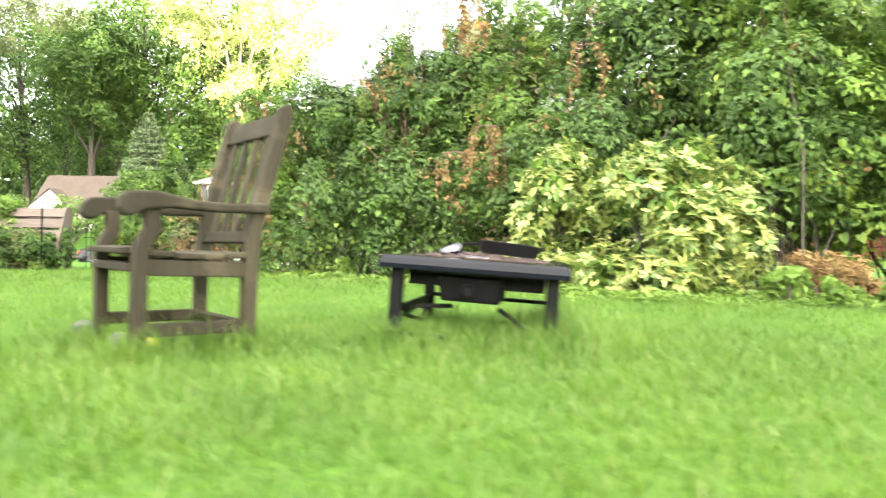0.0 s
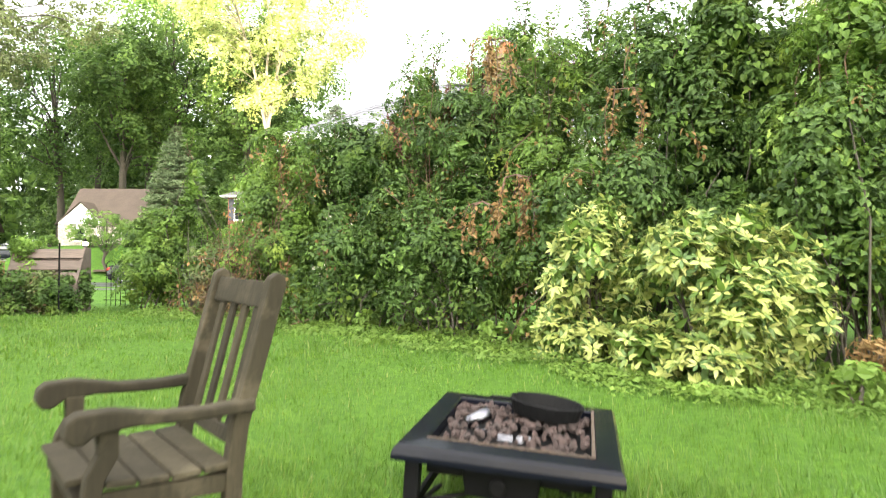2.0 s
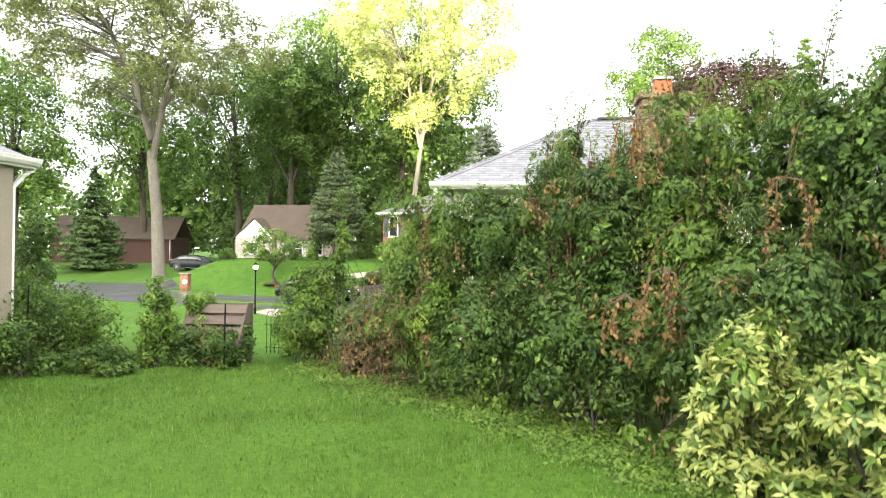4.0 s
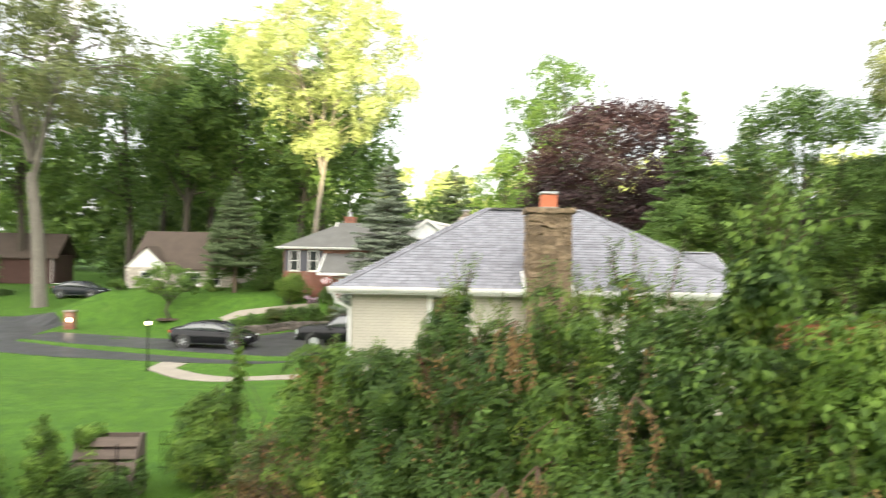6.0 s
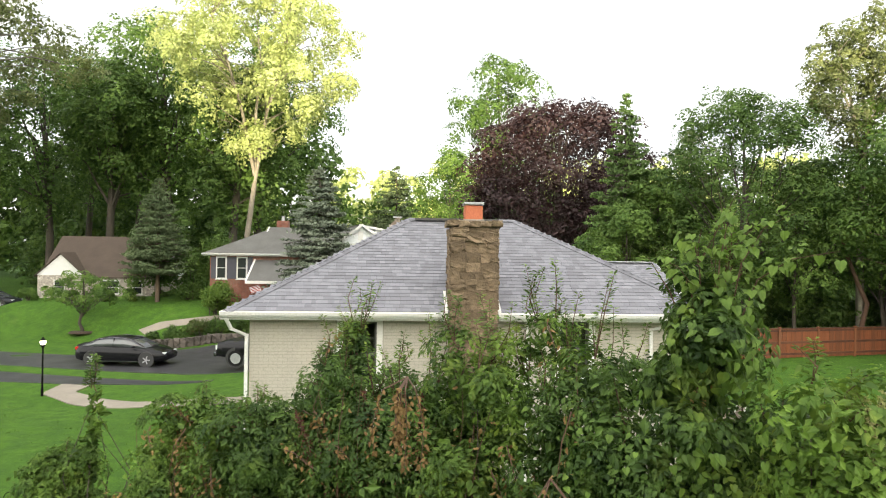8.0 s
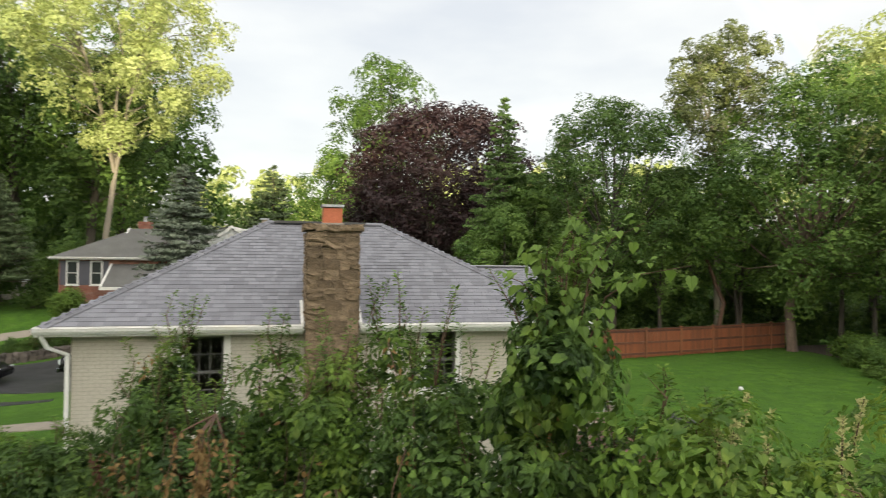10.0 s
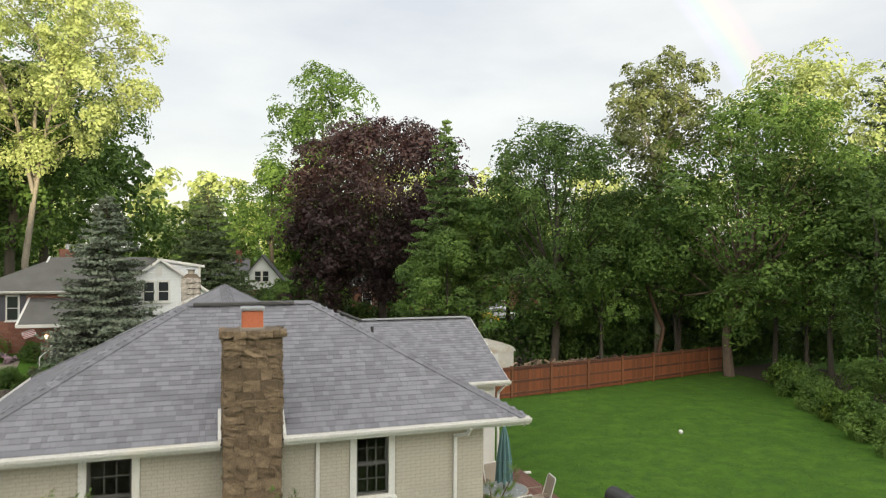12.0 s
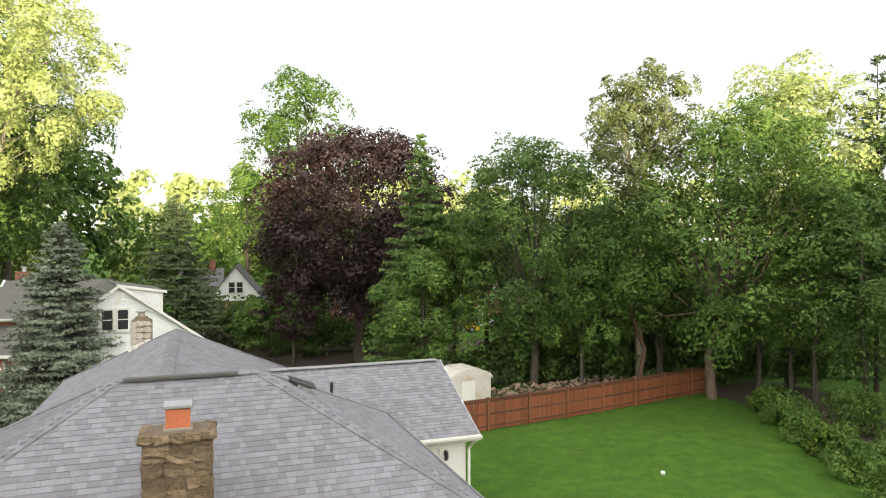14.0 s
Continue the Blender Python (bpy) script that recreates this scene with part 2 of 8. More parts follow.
def surface(name, a, b, rough=0.7, metal=0.0, coarse=2.0, fine=40.0, bump=0.3, depth=0.004, stretch=(1, 1, 1), stain=None, per_object=0.0, per_island=0.0, spec=0.5):
    """Two tones mixed by a coarse and a fine noise, a stain over them, and fine relief."""
    m, nt, bs = node_mat(name)
    n1, n2 = noise_out(nt, coarse, 4, 0.6, stretch=stretch), noise_out(nt, fine, 3, 0.6, stretch=stretch)
    c = mixed(nt, ramp(nt, n1, 0.3, 0.7), a, b)
    c = mixed(nt, ramp(nt, n2, 0.25, 0.8), c, tuple(x * 0.72 for x in b))
    if stain:
        c = mixed(nt, ramp(nt, noise_out(nt, coarse * 0.6, 6, 0.7), 0.52, 0.7), c, stain)
    for amount, node, sock in ((per_object, "ShaderNodeObjectInfo", "Random"), (per_island, "ShaderNodeNewGeometry", "Random Per Island")):
        if amount:
            r = nt.nodes.new(node).outputs[sock]
            mr = ramp(nt, r, 0, 1)
            sc = nt.nodes.new("ShaderNodeMapRange"); nt.links.new(r, sc.inputs["Value"])
            sc.inputs["To Min"].default_value, sc.inputs["To Max"].default_value = 1 - amount, 1 + amount
            vm = nt.nodes.new("ShaderNodeVectorMath"); vm.operation = "SCALE"
            nt.links.new(c, vm.inputs[0]); nt.links.new(sc.outputs["Result"], vm.inputs["Scale"])
            c = vm.outputs["Vector"]
    nt.links.new(c, bs.inputs["Base Color"])
    bs.inputs["Metallic"].default_value = metal
    bs.inputs["Specular IOR Level"].default_value = spec
    mr = nt.nodes.new("ShaderNodeMapRange"); nt.links.new(n1, mr.inputs["Value"])
    mr.inputs["To Min"].default_value, mr.inputs["To Max"].default_value = max(0.02, rough - 0.12), min(1, rough + 0.12)
    nt.links.new(mr.outputs["Result"], bs.inputs["Roughness"])
    if bump:
        bumped(nt, bs, n2, bump, depth)
    return m


def leaf_mat(name, dark, light, third=None, share=0.15, rough=0.5, through_light=0.35, patch=0.35, drift=None, clump=3.2, own_share=0.42, gloss=0.4):
    """Leaves: colour by leaf, by spray and by drifting patches, gloss on top, light coming through. Darkened clumps
    imitate shaded gaps.
    """
    m, nt, bs = node_mat(name)
    r = nt.nodes.new("ShaderNodeNewGeometry").outputs["Random Per Island"]
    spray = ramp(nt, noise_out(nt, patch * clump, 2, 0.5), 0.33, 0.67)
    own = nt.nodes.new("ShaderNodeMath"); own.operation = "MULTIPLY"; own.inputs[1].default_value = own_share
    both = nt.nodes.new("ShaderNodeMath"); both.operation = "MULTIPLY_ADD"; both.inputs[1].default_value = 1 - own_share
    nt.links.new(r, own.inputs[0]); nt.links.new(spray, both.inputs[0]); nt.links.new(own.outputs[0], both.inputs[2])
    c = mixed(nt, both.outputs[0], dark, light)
    if third:
        gt = nt.nodes.new("ShaderNodeMath"); gt.operation = "GREATER_THAN"; gt.inputs[1].default_value = 1 - share
        wn2 = nt.nodes.new("ShaderNodeTexWhiteNoise"); wn2.noise_dimensions = "1D"
        nt.links.new(r, wn2.inputs["W"]); nt.links.new(wn2.outputs["Value"], gt.inputs[0])
        c = mixed(nt, gt.outputs[0], c, third)
    # noise-darkened clumps, shade of deep foliage gaps put into the colour
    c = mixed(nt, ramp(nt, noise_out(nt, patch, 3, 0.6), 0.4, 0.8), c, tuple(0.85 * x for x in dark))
    if drift:
        c = mixed(nt, ramp(nt, noise_out(nt, patch * 0.9, 4, 0.65, stretch=(1.1, 0.9, 0.8)), 0.54, 0.68), c, drift)
    nt.links.new(c, bs.inputs["Base Color"])
    bs.inputs["Roughness"].default_value = rough
    bs.inputs["Specular IOR Level"].default_value = gloss
    tr, mx = nt.nodes.new("ShaderNodeBsdfTranslucent"), nt.nodes.new("ShaderNodeMixShader")
    nt.links.new(c, tr.inputs["Color"])
    mx.inputs["Fac"].default_value = through_light
    out = nt.nodes["Material Output"]
    nt.links.new(bs.outputs["BSDF"], mx.inputs[1]); nt.links.new(tr.outputs["BSDF"], mx.inputs[2])
    nt.links.new(mx.outputs["Shader"], out.inputs["Surface"])
    return m


def lawn_mat():
    """Mown grass: broad tone drifts, clover-dark and dry patches, blade-sized grain and relief."""
    m, nt, bs = node_mat("lawn")
    c = mixed(nt, ramp(nt, noise_out(nt, 0.22, 4, 0.6), 0.32, 0.68), (0.052, 0.116, 0.012), (0.075, 0.148, 0.017))
    c = mixed(nt, ramp(nt, noise_out(nt, 1.5, 5, 0.72), 0.40, 0.64), c, (0.032, 0.078, 0.013))
    c = mixed(nt, ramp(nt, noise_out(nt, 0.55, 6, 0.72), 0.60, 0.78), c, (0.095, 0.135, 0.03))
    c = mixed(nt, ramp(nt, noise_out(nt, 0.32, 5, 0.68), 0.50, 0.66), c, (0.040, 0.088, 0.011))
    grain = noise_out(nt, 24.0, 4, 0.75, stretch=(1, 1, 1))
    c = mixed(nt, ramp(nt, grain, 0.42, 0.75), c, (0.024, 0.055, 0.010))
    c = mixed(nt, ramp(nt, noise_out(nt, 9.0, 3, 0.7), 0.55, 0.8), c, (0.085, 0.165, 0.03))
    sep, rng_ = nt.nodes.new("ShaderNodeSeparateXYZ"), nt.nodes.new("ShaderNodeMapRange")
    nt.links.new(nt.nodes.new("ShaderNodeTexCoord").outputs["Object"], sep.inputs["Vector"])
    nt.links.new(sep.outputs["Y"], rng_.inputs["Value"])
    rng_.inputs["From Min"].default_value, rng_.inputs["From Max"].default_value = 13.0, 12.0
    coarse = mixed(nt, ramp(nt, noise_out(nt, 13.0, 5, 0.75), 0.4, 0.65), (0.026, 0.064, 0.007), (0.055, 0.108, 0.012))
    c = mixed(nt, rng_.outputs["Result"], c, coarse)
    nt.links.new(c, bs.inputs["Base Color"])
    bs.inputs["Roughness"].default_value, bs.inputs["Specular IOR Level"].default_value = 0.9, 0.1
    bumped(nt, bs, grain, 0.8, 0.03)
    return m


M_LAWN = lawn_mat()
M_BLADE = leaf_mat("grass_blade", (0.055, 0.120, 0.013), (0.114, 0.188, 0.024), (0.22, 0.235, 0.08), 0.03, 0.5, 0.5, 0.8)
M_BARK = surface("bark", (0.085, 0.068, 0.052), (0.05, 0.042, 0.033), 0.9, coarse=3, fine=14, bump=0.8, depth=0.03, stretch=(1, 1, 0.25))
M_BARK_BROWN = surface("bark_brown", (0.17, 0.115, 0.08), (0.10, 0.072, 0.054), 0.9, coarse=3, fine=14, bump=0.8, depth=0.02, stretch=(1, 1, 0.3))
M_BARK_PALE = surface("bark_pale", (0.30, 0.265, 0.21), (0.18, 0.155, 0.12), 0.85, coarse=1.5, fine=14, bump=0.5, depth=0.02, stretch=(1, 1, 0.4))
M_BARK_GREY = surface("bark_grey", (0.20, 0.18, 0.15), (0.105, 0.095, 0.08), 0.9, coarse=1.5, fine=14, bump=0.6, depth=0.02, stretch=(1, 1, 0.35))
M_LEAF_A = leaf_mat("leaf_mid_green", (0.042, 0.088, 0.020), (0.190, 0.292, 0.062), patch=0.3, through_light=0.36, own_share=0.24, gloss=0.18)
M_LEAF_B = leaf_mat("leaf_deep_green", (0.036, 0.075, 0.020), (0.158, 0.248, 0.057), patch=0.3, through_light=0.36, own_share=0.24, gloss=0.18)
# pale yellow-green leaves; the low sun's brightness is partly put into this colour
M_LEAF_SUNLIT = leaf_mat("leaf_sunlit_yellow_green", (0.26, 0.325, 0.09), (0.57, 0.60, 0.27), patch=0.25, through_light=0.42)
M_LEAF_D = leaf_mat("leaf_grey_green", (0.10, 0.13, 0.045), (0.215, 0.235, 0.08), patch=0.25, through_light=0.32)
M_MAPLE = leaf_mat("leaf_purple", (0.021, 0.0095, 0.011), (0.056, 0.026, 0.027), patch=0.3, through_light=0.3)
M_SPRUCE = leaf_mat("needle_blue", (0.085, 0.112, 0.075), (0.215, 0.245, 0.18), through_light=0.15, rough=0.7)
M_FIR = leaf_mat("needle_green", (0.045, 0.09, 0.026), (0.10, 0.16, 0.045), through_light=0.25, rough=0.7)
M_FIR_GREY = leaf_mat("needle_grey_green", (0.066, 0.10, 0.042), (0.135, 0.175, 0.082), through_light=0.25, rough=0.75)
M_FIR_PALE = leaf_mat("needle_pale_green", (0.075, 0.135, 0.036), (0.155, 0.235, 0.062), through_light=0.3, rough=0.7)
M_RUST = leaf_mat("rust_red_seed", (0.055, 0.022, 0.014), (0.12, 0.045, 0.026), through_light=0.2, rough=0.8)
M_SEED = leaf_mat("pale_seed_head", (0.30, 0.30, 0.12), (0.48, 0.46, 0.22), through_light=0.3, rough=0.8)
M_BROWN_BRICK = surface("brown_brick", (0.075, 0.032, 0.025), (0.05, 0.023, 0.019), 0.85, coarse=2, fine=16, bump=0.4, depth=0.01)
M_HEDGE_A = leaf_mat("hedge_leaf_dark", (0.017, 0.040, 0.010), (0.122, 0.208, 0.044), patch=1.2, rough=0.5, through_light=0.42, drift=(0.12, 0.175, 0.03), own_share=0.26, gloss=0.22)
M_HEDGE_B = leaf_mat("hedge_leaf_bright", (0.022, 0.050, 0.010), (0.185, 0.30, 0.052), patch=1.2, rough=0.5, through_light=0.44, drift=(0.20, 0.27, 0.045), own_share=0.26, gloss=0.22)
# yellower leaves of the right-hand hedge, with its sunlit glow added to the colour
M_HEDGE_LIT = leaf_mat("hedge_leaf_sunlit_light", (0.036, 0.080, 0.013), (0.205, 0.325, 0.052), patch=1.2, rough=0.5, through_light=0.46, drift=(0.21, 0.28, 0.045), own_share=0.3, gloss=0.22)
M_HEDGE_C = leaf_mat("hedge_leaf_olive", (0.032, 0.053, 0.013), (0.12, 0.165, 0.035), (0.14, 0.072, 0.034), 0.05, patch=1.2, through_light=0.36, drift=(0.12, 0.066, 0.032))
M_DEAD = leaf_mat("dead_leaf", (0.125, 0.072, 0.027), (0.285, 0.188, 0.072), through_light=0.3, rough=0.8)
M_TWIG = surface("dead_twig", (0.12, 0.062, 0.036), (0.07, 0.04, 0.025), 0.9, coarse=6, fine=40)
M_VARIEG = leaf_mat("leaf_variegated", (0.22, 0.275, 0.06), (0.42, 0.43, 0.15), (0.07, 0.13, 0.028), 0.40, patch=3.0, rough=0.38, through_light=0.35)
M_IVY = leaf_mat("ground_ivy_leaf", (0.075, 0.135, 0.024), (0.165, 0.25, 0.045), patch=0.6, through_light=0.4, gloss=0.2)
M_ASPHALT = surface("asphalt", (0.045, 0.045, 0.05), (0.028, 0.028, 0.032), 0.42, coarse=0.8, fine=60, bump=0.3, depth=0.004)
M_CONCRETE = surface("concrete", (0.27, 0.235, 0.195), (0.21, 0.185, 0.155), 0.85, coarse=1.2, fine=30, stain=(0.17, 0.15, 0.125))
M_SHINGLE = surface("shingle_grey", (0.165, 0.166, 0.19), (0.145, 0.146, 0.166), 0.9, coarse=0.5, fine=90, bump=0.4, depth=0.004, per_object=0.18, per_island=0.18, spec=0.3)
M_SHINGLE_AGED = surface("shingle_aged", (0.135, 0.135, 0.132), (0.10, 0.098, 0.095), 0.9, coarse=0.9, fine=30, bump=0.5, depth=0.02, spec=0.2, stain=(0.085, 0.082, 0.078))
M_SHINGLE_DARK = surface("shingle_dark", (0.10, 0.10, 0.10), (0.075, 0.072, 0.07), 0.9, coarse=0.8, fine=30, bump=0.5, depth=0.02, spec=0.2)
M_SHINGLE_BROWN = surface("shingle_brown", (0.095, 0.072, 0.058), (0.07, 0.055, 0.046), 0.9, coarse=0.8, fine=30, bump=0.5, depth=0.02, spec=0.2)
M_WHITE = surface("white_paint", (0.66, 0.66, 0.645), (0.58, 0.58, 0.565), 0.5, coarse=1.5, fine=30, bump=0.1, stain=(0.55, 0.53, 0.47))
M_CREAM_BRICK = surface("painted_brick", (0.43, 0.405, 0.345), (0.385, 0.36, 0.305), 0.8, coarse=1.2, fine=40, bump=0.12, depth=0.003, stain=(0.40, 0.37, 0.31))
def brick_mat(name, a, b, joint):
    """Running-bond brickwork too far off to count: two brick tones and thin pale joints."""
    m, nt, bs = node_mat(name)
    tc, sep, com, add = (nt.nodes.new(k) for k in ("ShaderNodeTexCoord", "ShaderNodeSeparateXYZ", "ShaderNodeCombineXYZ", "ShaderNodeMath"))
    nt.links.new(tc.outputs["Object"], sep.inputs[0])
    nt.links.new(sep.outputs["X"], add.inputs[0]); nt.links.new(sep.outputs["Y"], add.inputs[1])
    nt.links.new(add.outputs[0], com.inputs["X"]); nt.links.new(sep.outputs["Z"], com.inputs["Y"])
    bt = nt.nodes.new("ShaderNodeTexBrick")
    nt.links.new(com.outputs[0], bt.inputs["Vector"])
    bt.inputs["Scale"].default_value = 1.0
    bt.inputs["Brick Width"].default_value, bt.inputs["Row Height"].default_value, bt.inputs["Mortar Size"].default_value = 0.22, 0.075, 0.009
    bt.inputs["Color1"].default_value, bt.inputs["Color2"].default_value, bt.inputs["Mortar"].default_value = (*a, 1), (*b, 1), (*joint, 1)
    c = mixed(nt, ramp(nt, noise_out(nt, 1.3, 5, 0.65), 0.4, 0.75), bt.outputs["Color"], tuple(0.6 * x for x in b))
    nt.links.new(c, bs.inputs["Base Color"])
    bs.inputs["Roughness"].default_value, bs.inputs["Specular IOR Level"].default_value = 0.9, 0.2
    bumped(nt, bs, bt.outputs["Fac"], 0.4, -0.008)
    return m


M_TAN_BRICK = surface("tan_brick", (0.25, 0.22, 0.17), (0.195, 0.17, 0.132), 0.85, coarse=1.2, fine=40, bump=0.15, depth=0.003, stain=(0.25, 0.22, 0.17))
M_CREAM_JOINT = surface("painted_mortar", (0.34, 0.318, 0.268), (0.30, 0.28, 0.236), 0.9, coarse=1.5, fine=40, bump=0.1)
M_RED_BRICK = brick_mat("red_brick", (0.26, 0.095, 0.06), (0.17, 0.06, 0.042), (0.26, 0.22, 0.18))
M_ROOM = surface("dim_room", (0.13, 0.12, 0.105), (0.09, 0.083, 0.073), 0.9, coarse=0.8, fine=4, bump=0)
M_MUNTIN = surface("grey_sash_bar", (0.10, 0.10, 0.098), (0.075, 0.075, 0.072), 0.6, bump=0.05)
M_STONE = surface("field_stone", (0.205, 0.15, 0.095), (0.12, 0.09, 0.062), 0.95, coarse=5, fine=30, bump=1.0, depth=0.03, per_object=0.3, stain=(0.24, 0.175, 0.11), spec=0.2)
M_MORTAR = surface("mortar", (0.15, 0.115, 0.08), (0.10, 0.077, 0.055), 0.95, coarse=5, fine=50, bump=0.6, depth=0.008)
M_TERRA = surface("clay_flue", (0.48, 0.14, 0.065), (0.38, 0.11, 0.05), 0.8, coarse=4, fine=40)
M_FENCE_POST = surface("cedar_post", (0.23, 0.086, 0.034), (0.16, 0.06, 0.026), 0.7, coarse=2, fine=18, stretch=(4, 4, 0.5), per_object=0.15)
# rails darker than the boards: their shadow bands are put into the colour
M_FENCE_RAIL_SHADED = surface("cedar_rail_shaded", (0.125, 0.045, 0.020), (0.075, 0.029, 0.015), 0.8, coarse=2, fine=18, per_object=0.2)
M_FENCE = surface("stained_cedar", (0.25, 0.074, 0.021), (0.135, 0.040, 0.014), 0.7, coarse=2, fine=18, stretch=(4, 4, 0.5), stain=(0.11, 0.04, 0.02), per_object=0.22)
M_DARKGLASS = surface("window_glass", (0.02, 0.024, 0.026), (0.03, 0.034, 0.036), 0.08, coarse=1, fine=5, bump=0)
M_TEAK = surface("weathered_teak", (0.034, 0.028, 0.0165), (0.018, 0.0152, 0.0095), 0.9, coarse=5, fine=55, bump=0.6, depth=0.003, stretch=(1, 1, 0.15), stain=(0.058, 0.049, 0.032), per_object=0.28, spec=0.16)
M_BLACKMETAL = surface("black_metal", (0.0035, 0.0035, 0.004), (0.006, 0.006, 0.0065), 0.6, spec=0.06, coarse=6, fine=60, bump=0.15)
M_PITFRAME = surface("slate_frame", (0.005, 0.006, 0.010), (0.0035, 0.004, 0.007), 0.14, coarse=5, fine=60, bump=0.05, spec=0.11)
M_LAVA = surface("lava_rock", (0.060, 0.032, 0.028), (0.034, 0.022, 0.020), 0.95, coarse=14, fine=60, bump=0.8, depth=0.006, per_object=0.35)
M_CHROME = surface("chrome", (0.20, 0.20, 0.22), (0.12, 0.12, 0.14), 0.25, metal=1.0, bump=0)
M_GLASS, _nt, _b = node_mat("clear_glass")
_b.inputs["Base Color"].default_value = (0.9, 0.93, 0.92, 1)
_b.inputs["Transmission Weight"].default_value, _b.inputs["Roughness"].default_value, _b.inputs["IOR"].default_value = 1.0, 0.03, 1.45
M_GREYLID = surface("galvanised_sheet", (0.40, 0.41, 0.43), (0.32, 0.33, 0.35), 0.45, metal=0.6, coarse=3, fine=30, bump=0.1)
M_DECK = surface("deck_board", (0.16, 0.075, 0.055), (0.11, 0.05, 0.04), 0.7, coarse=2, fine=20, stretch=(4, 0.5, 4), per_object=0.2)
M_TEAL = surface("teal_canvas", (0.11, 0.21, 0.215), (0.08, 0.165, 0.17), 0.9, coarse=3, fine=60, bump=0.3)
M_BEIGE = surface("beige_mesh", (0.36, 0.31, 0.25), (0.28, 0.24, 0.19), 0.8, coarse=4, fine=80)
M_TABLEGLASS = surface("frosted_tabletop", (0.30, 0.32, 0.33), (0.24, 0.26, 0.27), 0.25, coarse=3, fine=30, bump=0)
M_PLASTIC = surface("black_plastic", (0.02, 0.02, 0.022), (0.03, 0.03, 0.032), 0.5, coarse=4, fine=40, bump=0.1)
M_CARBLACK = surface("black_car_paint", (0.006, 0.006, 0.008), (0.008, 0.008, 0.010), 0.2, spec=0.2, coarse=3, fine=30, bump=0)
M_CARGREY = surface("dark_grey_car_paint", (0.012, 0.015, 0.020), (0.015, 0.018, 0.023), 0.2, spec=0.2, coarse=3, fine=30, bump=0)
M_CARWHITE = surface("silver_car_paint", (0.55, 0.56, 0.58), (0.5, 0.51, 0.53), 0.2, coarse=3, fine=30, bump=0)
M_RUBBER = surface("tyre_rubber", (0.009, 0.009, 0.009), (0.013, 0.013, 0.013), 0.85, spec=0.1, coarse=8, fine=60)
M_CARGLASS = surface("car_glass", (0.05, 0.056, 0.06), (0.06, 0.066, 0.07), 0.04, coarse=1, fine=5, bump=0, spec=1.0)
M_FLOWER = leaf_mat("pale_flower", (0.42, 0.22, 0.36), (0.70, 0.58, 0.66), (0.06, 0.12, 0.03), 0.4, through_light=0.2)
M_RIM = surface("alloy_rim", (0.48, 0.49, 0.51), (0.36, 0.37, 0.39), 0.4, metal=0.5, bump=0)
M_REDLAMP = surface("red_lamp", (0.45, 0.02, 0.015), (0.35, 0.015, 0.01), 0.2, bump=0)
M_HEADLAMP = surface("clear_lamp", (0.6, 0.62, 0.64), (0.5, 0.52, 0.54), 0.1, bump=0)
M_OAKSTONE = surface("house_stone", (0.50, 0.46, 0.40), (0.20, 0.175, 0.15), 0.9, coarse=5.0, fine=9, bump=0.6, depth=0.03, stain=(0.62, 0.57, 0.48))
M_SIDING = surface("white_siding", (0.74, 0.765, 0.79), (0.68, 0.70, 0.725), 0.6, coarse=1.0, fine=20, bump=0.1)
M_SHUTTER = surface("dark_shutter", (0.06, 0.06, 0.08), (0.05, 0.05, 0.065), 0.6, bump=0.1)
M_LOG = surface("split_log", (0.30, 0.215, 0.15), (0.14, 0.10, 0.075), 0.9, coarse=4, fine=24, bump=0.6, depth=0.02, per_object=0.5)
M_ROCK = surface("edging_stone", (0.085, 0.07, 0.058), (0.05, 0.042, 0.036), 0.95, coarse=5, fine=24, bump=0.8, depth=0.02, per_object=0.35, per_island=0.35)
M_MULCH = surface("brown_mulch", (0.060, 0.036, 0.020), (0.034, 0.022, 0.013), 0.95, coarse=8, fine=40, bump=0.9, depth=0.03)
M_PLANK = surface("weathered_plank", (0.105, 0.075, 0.06), (0.062, 0.047, 0.039), 0.85, coarse=3, fine=24, stretch=(0.3, 3, 3), per_object=0.2)
M_SHED = surface("shed_sheet", (0.56, 0.545, 0.51), (0.46, 0.44, 0.41), 0.6, coarse=2, fine=20, bump=0.1, stain=(0.33, 0.25, 0.17))
M_YELLOW = surface("yellow_paint", (0.75, 0.45, 0.02), (0.65, 0.38, 0.02), 0.4, bump=0)
M_LAMPGLOBE, _nt, _b = node_mat("lit_lamp_globe")
_b.inputs["Base Color"].default_value = (0.9, 0.85, 0.7, 1)
_b.inputs["Emission Color"].default_value, _b.inputs["Emission Strength"].default_value = (1.0, 0.82, 0.55, 1), 4.0


# ---- ground ----
def axis(lo, hi, fine_lo, fine_hi, step, grow=1.22):
    mid = list(np.arange(fine_lo, fine_hi + step / 2, step))
    a, s = [], step
    x = fine_lo
    while x > lo:
        s *= grow; x -= s; a.append(x)
    b, s = [], step
    x = mid[-1]
    while x < hi:
        s *= grow; x += s; b.append(x)
    return np.array(a[::-1] + mid + b)


def sheet(xs, ys, lift=0.0):
    X, Y = np.meshgrid(xs, ys)
    Z = ground_z(X, Y) + lift
    v = np.stack([X, Y, Z], -1).reshape(-1, 3)
    nx, ny = len(xs), len(ys)
    i = (np.arange(ny - 1)[:, None] * nx + np.arange(nx - 1)[None, :]).ravel()
    return v, np.stack([i, i + 1, i + nx + 1, i + nx], 1)


gx, gy = axis(-900, 900, -60, 40, 0.8), axis(-300, 1500, -12, 70, 0.8)
v, f = sheet(gx, gy)
rng = np.random.default_rng(3)
near = (np.abs(v[:, 0] + 3) < 30) & (np.abs(v[:, 1] - 10) < 30)
